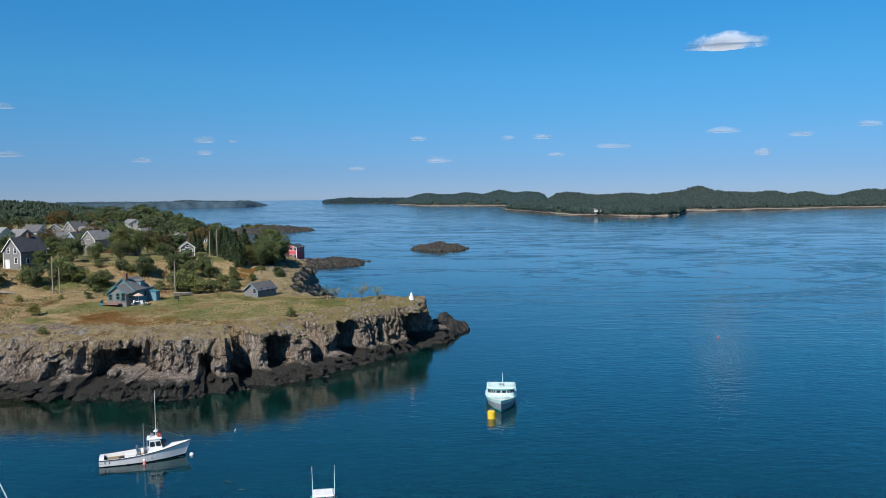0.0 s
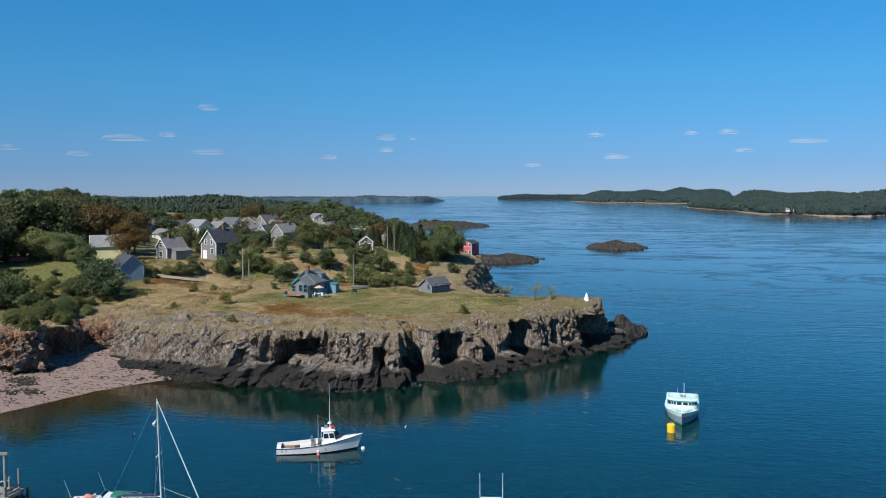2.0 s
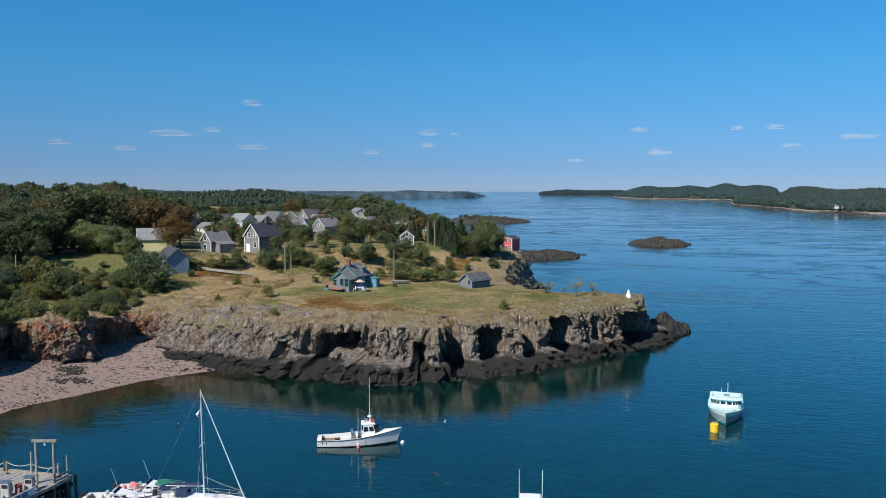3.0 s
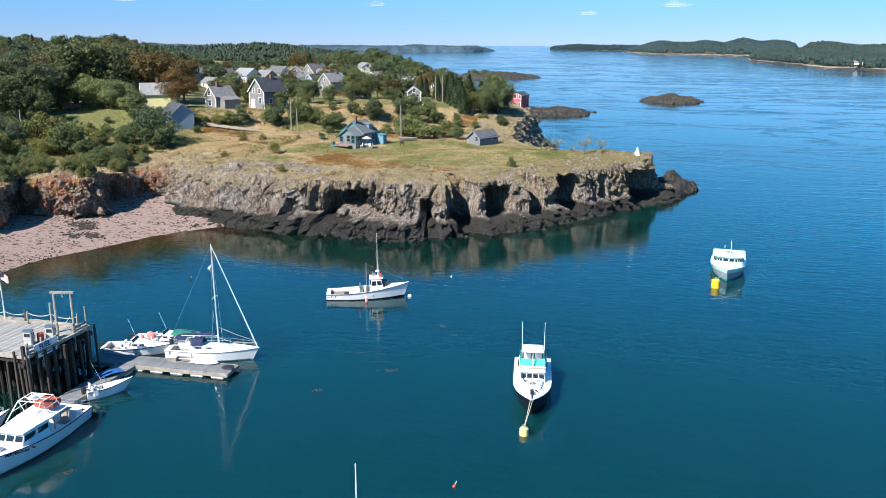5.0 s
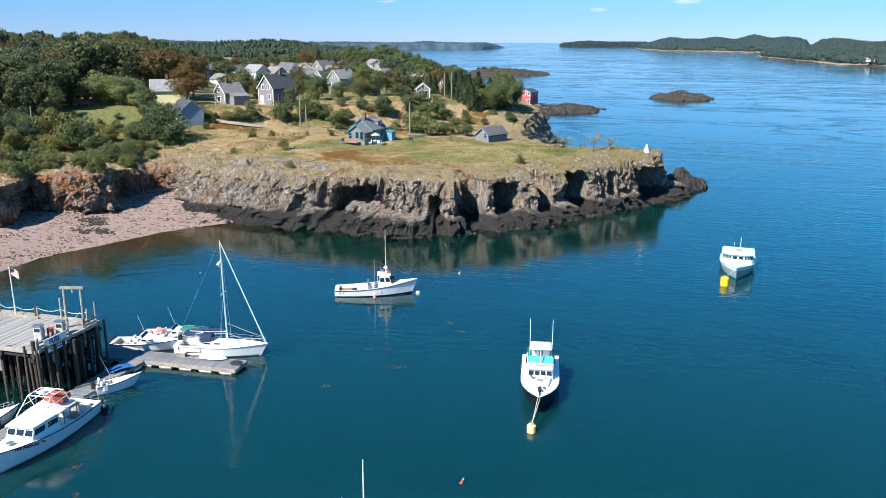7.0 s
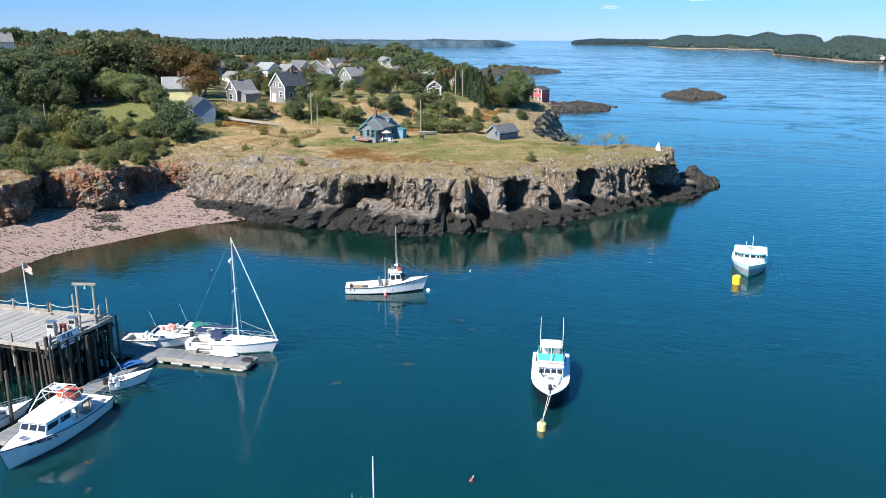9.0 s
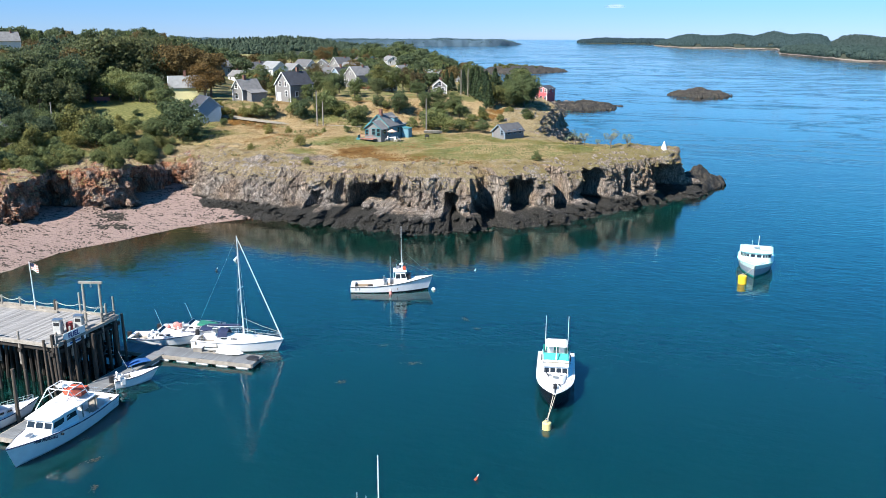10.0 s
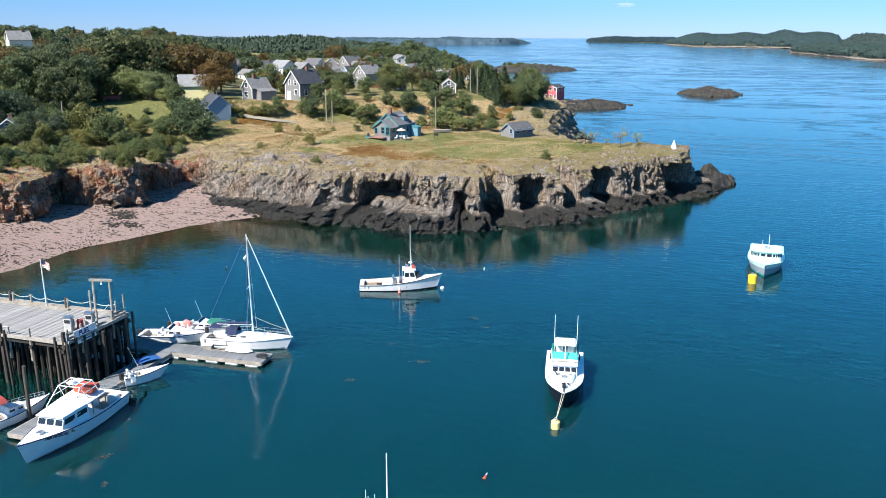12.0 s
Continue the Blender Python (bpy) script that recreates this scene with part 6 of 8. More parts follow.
# far cottages along the opposite shore
cottage = thing("far_cottage", "tiny white cottage on the far wooded shore", "house", 0, 0, 0, 0, "far cottages")
part("wall", gable_body(8, 11, 4, 3), plain("weathered_far_paint", (0.62, 0.61, 0.58), 0.8), cottage)
for sd in (-1, 1):
    part("roof", roof_side(8, 11, 4, 3, sd), ROOF_GREY, cottage)
far_rng = np.random.default_rng(5)
spots = []
for land, first_az, last_az, row, a0, a1, count in ((SHORE_A, 3.4, -7.5, 1.6, -0.9, -4.2, 6), (SHORE_H, -4.3, -16.7, 0.9, -10.4, -11.8, 6), (SHORE_H, -4.3, -16.7, 0.9, -12.4, -13.2, 3), (SHORE_H, -4.3, -16.7, 0.8, -8.6, -9.6, 2),
                                                    (SHORE_M, -6.5, -40, 5, -19.0, -21.6, 5), (SHORE_M, -6.5, -40, 5.5, -23.0, -23.5, 1), (SHORE_M, -6.5, -40, 2.6, -25.2, -27.4, 7), (SHORE_M, -6.5, -40, 1.0, -17.3, -18.4, 3)):
    for _ in range(count):
        j = int((a0 + (a1 - a0) * far_rng.random() - first_az) / (last_az - first_az) * 149)
        i0, f0 = int(row), row % 1
        spots.append(land[i0, j] * (1 - f0) + land[i0 + 1, j] * f0 + np.array([0, 0, 0.5]))
for i, p in enumerate(spots):
    m = pose(p[0] + far_rng.uniform(-8, 8), p[1], p[2], 0, 0, far_rng.uniform(0, 90))
    if i:
        copy_thing(cottage, m @ Matrix.Scale(far_rng.uniform(0.6, 0.95), 4))
    else:
        cottage.matrix_basis = m @ Matrix.Scale(0.6, 4)

# ---- poles, cone, road, small yard things ----


def utility_pole(x, y, h, lean=0.0):
    r = thing("utility_pole", "weathered wooden utility pole on the grass", "pole", x, y, on_ground(x, y), random.uniform(0, 90), "utility poles")
    part("pole", Form().rod((0, 0, -0.5), (lean, 0, h), 0.15, 0.10), TIMBER, r)
    part("insulator", Form().rod((lean, 0, h - 0.3), (lean + 0.25, 0, h - 0.1), 0.05), DARK, r)


for x, y, h in [(-83.8, 172.2, 8.0), (-82.6, 172.8, 5.5), (-57.3, 171.7, 7.2), (-125.6, 136.6, 7.0), (-64.5, 224, 7), (-62.5, 224, 7.5)]:
    utility_pole(x, y, h)
house("tiny grey garden hut with a pale roof", -132.5, 138.3, 20, 1.8, 2.2, 1.5, 0.5, SHINGLE, ROOF_PALE, SHINGLE, name="shed", group="")
tower = thing("day_beacon", "white wooden conical day beacon on the headland", "beacon", -6.3, 163, 8.4)
rings8 = [[(r * math.cos(t), r * math.sin(t), z) for t in np.linspace(0, 2 * np.pi, 13)[:-1]] for z, r in ((-0.2, 0.75), (0.2, 0.74), (1.3, 0.4), (2.1, 0.08))]
part("body", Form().loft(rings8), WHITE, tower)
part("cap", Form().ball((0, 0, 2.12), 0.1), WHITE, tower)
# gravel lane across the neck of the headland
lane = []
for t in np.linspace(0, 1, 60):
    x, y = -112 + 46 * t, 166.5 + 8.5 * math.sin(t * 2.2) - 1.5 * t
    lane.append((x, y))
lv, lf = [], []
for i, (x, y) in enumerate(lane):
    for o in (-0.7, 0.7):
        lv.append((x, y + o, on_ground(x, y + o) + 0.10))
for i in range(len(lane) - 1):
    lf.append((2 * i, 2 * i + 2, 2 * i + 3, 2 * i + 1))
tagged(mesh_from("road", lv, lf, GRAVEL), "pale gravel lane across the meadow", "road", kind="structure")
sk = thing("skiff_on_trailer", "old white skiff lying on the grass", "boat", -54.8, 168.5, on_ground(-54.8, 168.5) + 0.3, 15)
part("hull", Form().loft([[(x, -w, 0.5), (x, -w * 0.7, 0), (x, w * 0.7, 0), (x, w, 0.5)] for x, w in ((-1.8, 0.7), (0, 0.8), (1.2, 0.6), (2.0, 0.05))]), TIMBER, sk)
gr = thing("barbecue", "black barbecue grill on the meadow", "grill", -53.4, 160.5, on_ground(-53.4, 160.5))
part("bowl", Form().box((0, 0, 0.8), (0.9, 0.5, 0.4), bevel=0.15), DARK, gr)
for lx in (-0.35, 0.35):
    part("leg", Form().rod((lx, 0, 0), (lx, 0, 0.7), 0.04), DARK, gr)

st = thing("stored_boat", "brown wooden boat stored on the grass by the cottages", "boat", -96.5, 236.0, on_ground(-96.5, 236.0) + 0.5, 20)
part("hull", Form().loft([[(x, -w, 1.3), (x, -w * 0.75, 0.3), (x, 0, 0), (x, w * 0.75, 0.3), (x, w, 1.3)] for x, w in ((-3.2, 0.9), (-1, 1.2), (1.5, 1.0), (3.4, 0.08))]), plain("brown_boat_paint", (0.28, 0.12, 0.07), 0.6), st)
part("cradle", Form().box((-1.5, 0, -0.1), (0.2, 1.6, 0.9)).box((1.2, 0, -0.1), (0.2, 1.4, 0.9)), TIMBER, st)
# trailer form added for an unidentified red shape by the lawn
rt = thing("red_trailer", "unidentified dull red thing at the edge of the lawn, built as a trailer", "trailer", -138.5, 167.5, on_ground(-138.5, 167.5), 35)
part("body", Form().box((0, 0, 0.95), (3.6, 1.6, 0.9), bevel=0.05), plain("dull_red_paint", (0.32, 0.06, 0.05), 0.6), rt)
for wx in (-0.8, 0.8):
    for wy in (-0.8, 0.8):
        part("wheel", Form().rod((wx, wy - 0.1, 0.35), (wx, wy + 0.1, 0.35), 0.35, sides=12), DARK, rt)

van = thing("van", "white delivery van parked by the village lane", "van", -144.5, 296.7, on_ground(-144.5, 296.7), 5)
part("body", Form().loft([[(x, -0.95, 0.4), (x, 0.95, 0.4), (x, 0.95, t), (x, -0.95, t)] for x, t in ((-2.6, 2.1), (1.4, 2.15), (1.9, 1.3), (2.6, 1.1))]), WHITE, van)
part("windscreen", Form().add([(1.47, -0.8, 2.05), (1.47, 0.8, 2.05), (1.92, 0.8, 1.35), (1.92, -0.8, 1.35)], [(0, 1, 2, 3)]), PANE, van)
part("side_window", Form().box((0.9, -0.97, 1.65), (0.8, 0.03, 0.5)), PANE, van)
for wx in (-1.7, 1.7):
    for wy in (-0.85, 0.85):
        part("wheel", Form().rod((wx, wy - 0.1, 0.36), (wx, wy + 0.1, 0.36), 0.36, sides=12), DARK, van)

# ---- boats ----


def hull_lines(L, B, bow, stern, rake=0.6, full=0.86):
    """Half beam and sheer along a hull, from the transom (0) to the stem (1)."""
    def half(s):
        return B / 2 * min(1, full + 0.5 * s) * max(0.0, 1 - max(0, (s - 0.42) / 0.58) ** (2.3 + 22 * max(0, full - 0.92))) + 0.02

    def sheer(s):
        return stern + (bow - stern) * max(0, s) ** 2.0 + 0.10 * (0.5 - s) ** 2

    def station(s):
        return L * (s - 0.5)
    return half, sheer, station, rake


def boat_hull(root, L, B, bow, stern, topsides, deck_mat, boot=None, stripe=None, well=(0.05, 0.5), draft=0.5, rake=0.7, sole=0.35, full=0.86):
    half, sheer, station, rake = hull_lines(L, B, bow, stern, rake, full)
    N = 18
    S = [i / N for i in range(N + 1)]

    def at(s, k, inset=0.0):
        """A point on the side: k from 0 at the waterline to 1 at the sheer."""
        z = sheer(s) * k
        flare = 0.86 + 0.14 * k - 0.25 * (1 - k) * s**3
        return (station(s) + rake * s**5 * k, max(half(s) - inset, 0.01) * flare, z)
    rings = []
    for s in S:
        b, x = half(s), station(s)
        side = [at(s, k) for k in (0.12, 0.4, 0.7, 1.0)]
        low = (x, b * 0.62 * (1 - 0.5 * s**3), -draft * (1 - s**4) * 0.6)
        right = [(p[0], -p[1], p[2]) for p in side]
        rings.append([(x, 0, -draft * (1 - s**3) - 0.02), (low[0], -low[1], low[2])] + right + side[::-1] + [low])
    f = Form()
    f.loft(rings, closed=True, caps=False)
    n = len(rings[0])
    f.f = [q for q in f.f if not (q[0] % n == 5 and q[1] % n == 6)]
    f.f.append(tuple(range(n))[::-1])
    hull = part("hull", f, topsides, root, shade=False)
    # deck, open at the well
    d = Form()
    w0, w1 = well
    for a, b in zip(S, S[1:]):
        za, zb = sheer(a) - 0.03, sheer(b) - 0.03
        pa, pb = at(a, 1), at(b, 1)
        if a >= w0 and b <= w1:
            for sg in (-1, 1):
                ia, ib = max(pa[1] - 0.28, 0.02), max(pb[1] - 0.28, 0.02)
                d.add([(pa[0], sg * pa[1], za), (pb[0], sg * pb[1], zb), (pb[0], sg * ib, zb), (pa[0], sg * ia, za)], [(0, 1, 2, 3)])
                d.add([(pa[0], sg * ia, za), (pb[0], sg * ib, zb), (pb[0], sg * ib, sole), (pa[0], sg * ia, sole)], [(0, 1, 2, 3)])
        else:
            crown = 0.08
            d.add([(pa[0], -pa[1], za), (pa[0], 0, za + crown), (pa[0], pa[1], za), (pb[0], -pb[1], zb), (pb[0], 0, zb + crown), (pb[0], pb[1], zb)], [(0, 3, 4, 1), (1, 4, 5, 2)])
    part("deck", d, GELCOAT, root)
    if w1 > w0:
        fl = Form()
        xs = [station(s) for s in S if w0 - 0.03 <= s <= w1 + 0.06]
        fl.add([(xs[0], -B * 0.42, sole), (xs[-1], -B * 0.42, sole), (xs[-1], B * 0.42, sole), (xs[0], B * 0.42, sole)], [(0, 1, 2, 3)])
        fl.box(((xs[0] + 0.05), 0, (sole + stern) / 2), (0.08, B * 0.8, stern - sole))
        fl.box(((xs[-1] - 0.05), 0, (sole + sheer(w1)) / 2), (0.08, B * 0.86, sheer(w1) - sole))
        part("cockpit_sole", fl, deck_mat, root)
    for sg in (-1, 1):
        r = Form()
        pts = [at(s, 0.97) for s in S]
        r.line([(p[0], sg * (p[1] + 0.015), p[2]) for p in pts], 0.045, 5)
        part("rub_rail", r, stripe or DARK, root)
    if boot:
        for sg in (-1, 1):
            bt = Form()
            for a, b in zip(S, S[1:]):
                q = [at(a, 0.0), at(b, 0.0), at(b, 0.16), at(a, 0.16)]
                bt.add([(p[0], sg * (p[1] + 0.035), p[2] - 0.05) for p in q], [(0, 1, 2, 3)])
            part("boot_stripe", bt, boot, root)
    return half, sheer, station


def cabin(root, x0, x1, w0, w1, z0, z1, wall=GELCOAT, slope=0.5, windows=3, front=3, glass=PANE, roof_over=0.25, name="cabin"):
    """A wheelhouse with raked front, side and front panes and an overhanging roof."""
    f = Form()
    f.loft([[(x0, -w0, z0), (x1, -w1, z0), (x1, w1, z0), (x0, w0, z0)], [(x0, -w0 * 0.95, z1), (x1 - slope, -w1 * 0.92, z1), (x1 - slope, w1 * 0.92, z1), (x0, w0 * 0.95, z1)]])
    body = part(name, f, wall, root)
    top = Form()
    top.loft([[(x0 - roof_over, -w0 * 1.02, z1), (x1 - slope + roof_over, -w1 * 1.02, z1), (x1 - slope + roof_over, w1 * 1.02, z1), (x0 - roof_over, w0 * 1.02, z1)],
              [(x0 - roof_over, -w0, z1 + 0.09), (x1 - slope + roof_over, -w1, z1 + 0.09), (x1 - slope + roof_over, w1, z1 + 0.09), (x0 - roof_over, w0, z1 + 0.09)],
              [(x0 - roof_over + 0.3, -w0 * 0.7, z1 + 0.16), (x1 - slope, -w1 * 0.7, z1 + 0.16), (x1 - slope, w1 * 0.7, z1 + 0.16), (x0 - roof_over + 0.3, w0 * 0.7, z1 + 0.16)]])
    part("roof", top, GELCOAT, body)
    h = z1 - z0
    a, b = 0.46, 0.82
    for sg in (-1, 1):
        for i in range(windows):
            t0, t1 = (i + 0.1) / windows, (i + 0.9) / windows

            def side(t, k):
                xe = x1 - slope * k
                wb, wt = w0 + (w1 - w0) * t, (w0 * 0.95) + (w1 * 0.92 - w0 * 0.95) * t
                return (x0 + (xe - x0) * t, sg * (wb + (wt - wb) * k + 0.015), z0 + h * k)
            part("side_window", Form().add([side(t0, a), side(t1, a), side(t1, b), side(t0, b)], [(0, 1, 2, 3)]), glass, body)
    for i in range(front):
        t0, t1 = (i + 0.09) / front, (i + 0.91) / front

        def face(t, k):
            w = w1 + (w1 * 0.92 - w1) * k
            return (x1 - slope * k + 0.02, -w + 2 * w * t, z0 + h * k)
        part("front_window", Form().add([face(t0, a), face(t1, a), face(t1, b), face(t0, b)], [(0, 1, 2, 3)]), glass, body)
    return body


def rail(root, pts, h=0.55, r=0.018, name="rail"):
    part("lower_" + name, Form().line([(x, y, z + h * 0.5) for x, y, z in pts], r * 0.7, 5), METAL, root)
    for x, y, z in pts:
        part("stanchion", Form().rod((x, y, z), (x, y, z + h), r, sides=5), METAL, root)
    return part(name, Form().line([(x, y, z + h) for x, y, z in pts], r, 5), METAL, root)


def bow_rail(root, half, sheer, station, s0, s1, h=0.55):
    for sg in (-1, 1):
        rail(root, [(station(s) + 0.6 * s**5, sg * (half(s) - 0.08), sheer(s)) for s in np.linspace(s0, s1, 6)], h)


WORK_DECK = plain("worn_tan_work_deck", (0.27, 0.20, 0.13), 0.85, wear=0.4, scale=1.5)
# lobster boat with an open work deck
lb = thing("lobster_boat", "white lobster boat with an open work deck on its mooring", "boat", -34.75, 89.7, 0, 20)
h_, s_, x_ = boat_hull(lb, 9.3, 3.1, 1.8, 0.78, GELCOAT, WORK_DECK, boot=BLACK_HULL, well=(0.03, 0.58), sole=0.42)
cabin(lb, 0.75, 2.3, 0.85, 0.72, 0.95, 2.45, slope=0.4, windows=2, front=3)
part("spray_screen", Form().box((2.35, 0.1, 1.75), (0.5, 0.9, 0.55), (0, 0.4, 0), bevel=0.05), DARK, lb, "dark canvas spray screen")
part("wheelhouse_gear", Form().rod((0.5, -0.5, 0.5), (0.5, -0.5, 2.4), 0.04).rod((0.5, 0.5, 0.5), (0.5, 0.5, 2.4), 0.04).box((0.3, -0.1, 1.0), (0.4, 0.5, 0.9), bevel=0.08).box((1.1, 0.35, 2.75), (0.35, 0.3, 0.3), bevel=0.06).rod((0.9, -0.3, 2.5), (0.9, -0.3, 3.3), 0.03), METAL, lb)
part("mast", Form().rod((1.5, 0, 2.5), (1.5, 0, 8.0), 0.05, 0.025), ALLOY, lb)
part("boom_post", Form().rod((0.15, -0.6, 0.3), (0.15, -0.6, 4.4), 0.06, 0.05), METAL, lb)
part("stay", Form().rod((0.15, -0.6, 4.3), (4.6, 0, 2.2), 0.012, sides=4).rod((1.6, 0, 5.0), (4.6, 0, 2.2), 0.01, sides=4), METAL, lb)
part("antenna", Form().rod((1.6, -0.6, 2.8), (1.7, -0.7, 4.4), 0.02, 0.01), WHITE, lb)
part("radar", Form().rod((1.5, 0, 3.2), (1.5, 0, 3.35), 0.28, 0.22, 10), WHITE, lb)
part("life_raft", Form().rod((1.85, -0.45, 2.78), (1.85, 0.45, 2.78), 0.22), RED, lb, "orange life raft canister")
part("hauler", Form().box((-0.4, -0.7, 0.9), (0.5, 0.5, 1.2), bevel=0.1).rod((-0.6, -1.0, 1.5), (-0.6, -1.0, 2.1), 0.12), METAL, lb)
part("bait_box", Form().box((-2.2, 0.3, 0.42), (0.8, 0.5, 0.24), bevel=0.05), DARK, lb)
part("engine_box", Form().box((-1.3, 0.2, 0.55), (1.3, 0.9, 0.5), bevel=0.08), GELCOAT, lb)
part("bow_registration", Form().box((-4.0, -1.36, 0.55), (0.08, 0.02, 0.3)).box((-3.85, -1.37, 0.68), (0.28, 0.02, 0.06)).box((-3.55, -1.39, 0.55), (0.08, 0.02, 0.3)), DARK, lb)
fd = thing("mooring_float", "white round mooring float at the bow", "buoy", -29.6, 91.3, 0.05)
part("ball", Form().ball((0, 0, 0), 0.26, 14), WHITE, fd)
pf = thing("fender", "faded pink fender hanging at the hull", "fender", -34.0, 88.1, 0.25)
part("body", Form().rod((0, 0, -0.35), (0, 0, 0.15), 0.2, 0.16, 10).ball((0, 0, -0.35), 0.2), PINK, pf)
part("cap", Form().ball((0, 0, 0.18), 0.15), WHITE, pf)

# flybridge motor yacht with a black hull
fb = thing("flybridge_motor_boat", "black-hulled white motor boat with a teal flybridge screen", "boat", -10.55, 67.6, 0, -81)
h_, s_, x_ = boat_hull(fb, 10.0, 3.25, 1.7, 1.15, BLACK_HULL, TIMBER, stripe=WHITE, well=(0.05, 0.26), sole=0.5, full=1.0)
cabin(fb, -2.3, 1.5, 1.25, 1.1, 1.2, 2.25, slope=0.5, windows=3, front=4)
part("coachroof", Form().loft([[(0.9, -1.05, 1.3), (3.4, -0.7, 1.6), (3.4, 0.7, 1.6), (0.9, 1.05, 1.3)], [(0.9, -0.95, 1.72), (3.0, -0.55, 1.78), (3.0, 0.55, 1.78), (0.9, 0.95, 1.72)]]), GELCOAT, fb)
part("flybridge_screen", Form().loft([[(-2.2, -1.2, 2.4), (0.1, -1.1, 2.4), (0.1, 1.1, 2.4), (-2.2, 1.2, 2.4)], [(-2.2, -1.2, 2.95), (-0.2, -1.05, 2.95), (-0.2, 1.05, 2.95), (-2.2, 1.2, 2.95)]], caps=False), TEAL_SCREEN, fb)
part("bimini", Form().loft([[(-2.3, -0.95, 3.42), (-0.5, -0.95, 3.42), (-0.5, 0.95, 3.42), (-2.3, 0.95, 3.42)], [(-2.2, -0.8, 3.54), (-0.6, -0.8, 3.54), (-0.6, 0.8, 3.54), (-2.2, 0.8, 3.54)]]), WHITE, fb)
for sy in (-1, 1):
    for xx in (-2.1, -0.7):
        part("bimini_leg", Form().rod((xx, sy * 0.95, 2.4), (xx, sy * 0.92, 3.45), 0.025), METAL, fb)
    part("outrigger", Form().rod((-1.0, sy * 0.98, 2.3), (-1.6, sy * 1.0, 5.9), 0.03, 0.018), WHITE, fb)
part("helm_seat", Form().box((-1.5, 0.5, 2.75), (0.5, 0.6, 0.7), bevel=0.1).box((-1.5, -0.5, 2.75), (0.5, 0.6, 0.7), bevel=0.1), WHITE, fb)
part("mast", Form().rod((0.3, 0, 2.3), (0.2, 0, 4.1), 0.05, 0.03), WHITE, fb)
part("handrail", Form().box((0.75, 0, 2.44), (0.08, 2.3, 0.06)), TIMBER, fb, "varnished wooden handrail")
part("anchor", Form().rod((4.6, 0, 1.8), (5.6, 0, 1.75), 0.05).box((4.4, 0, 1.78), (0.5, 0.3, 0.2)).rod((3.9, 0.3, 1.78), (4.2, 0.45, 1.8), 0.06).rod((3.8, 0.1, 1.78), (4.0, -0.2, 1.8), 0.05), DARK, fb)
part("hatch", Form().box((2.6, 0, 1.82), (0.5, 0.5, 0.06), bevel=0.06).box((2.0, 0.5, 1.8), (0.25, 0.3, 0.06)).box((2.0, -0.5, 1.8), (0.25, 0.3, 0.06)), METAL, fb)
part("boathook", Form().line([(2.4, -0.6, 1.85), (1.6, -0.9, 1.95), (0.9, -0.85, 1.9)], 0.05), DARK, fb)
bow_rail(fb, h_, s_, x_, 0.5, 0.97, 0.5)
part("mooring_line", Form().rod((5.3, 0.1, 1.6), (8.8, -0.55, 0.7), 0.03, sides=5).rod((5.3, -0.1, 1.6), (8.8, -0.55, 0.7), 0.03, sides=5), ROPE, fb)


def drum_buoy(label, x, y, material, r, h):
    b = thing("mooring_buoy", label, "buoy", x, y, 0)
    part("body", Form().loft([[(q * math.cos(t), q * math.sin(t), z) for t in np.linspace(0, 2 * np.pi, 19)[:-1]] for z, q in ((-0.4, r), (h - 0.08, r), (h, r - 0.08))]), material, b)
    part("ring", Form().line([(0.14 * math.cos(t), 0, h + 0.12 + 0.14 * math.sin(t)) for t in np.linspace(0, 2 * np.pi, 9)], 0.03), METAL, b)


drum_buoy("pale yellow drum mooring buoy", -9.75, 59.0, CREAM, 0.36, 0.62)
drum_buoy("bright yellow drum mooring buoy", 6.55, 105.6, YELLOW, 0.52, 1.05)

# turquoise passenger boat
MINT = plain("chalky_mint_roof_paint", (0.60, 0.80, 0.75), 0.6, wear=0.15, bump=0)
PALE_TEAL = plain("pale_turquoise_paint", (0.34, 0.72, 0.66), 0.5, wear=0.12, bump=0)
GREY_HULL = plain("blue_grey_hull_paint", (0.30, 0.36, 0.40), 0.4, wear=0.2, bump=0)
tb = thing("turquoise_boat", "turquoise and white wide workboat on a mooring", "boat", 8.45, 113.6, 0, -94)
h_, s_, x_ = boat_hull(tb, 9.5, 4.5, 1.75, 1.15, GREY_HULL, TIMBER, boot=TEAL_DARK, stripe=PALE_TEAL, well=(0.04, 0.32), sole=0.5, full=0.92)
for sg in (-1, 1):
    band = Form()
    for a, b in zip(np.linspace(0, 1, 19), np.linspace(0, 1, 19)[1:]):
        q = [(x_(s) + 0.7 * s**5 * k, sg * ((h_(s)) * (0.86 + 0.14 * k - 0.25 * (1 - k) * s**3) + 0.03), s_(s) * k) for s, k in ((a, 0.66), (b, 0.66), (b, 0.99), (a, 0.99))]
        band.add(q, [(0, 1, 2, 3)])
    part("topside_band", band, MINT, tb)
    for s in (0.66, 0.76):
        part("porthole", Form().rod((x_(s), sg * (h_(s) * 0.96 - 0.05), s_(s) * 0.84), (x_(s) + 0.03, sg * (h_(s) * 0.96 + 0.06), s_(s) * 0.84), 0.11), DARK, tb)


def wheelhouse_ring(w, x1, z, back=-1.5):
    """Plan outline of a house with a bowed front."""
    bow = [(x1 - 0.95 + 0.95 * math.cos(t), w * math.copysign(abs(math.sin(t)) ** 0.55, math.sin(t)), z) for t in np.linspace(-math.pi / 2, math.pi / 2, 17)]
    return [(back, -w, z)] + bow + [(back, w, z)]


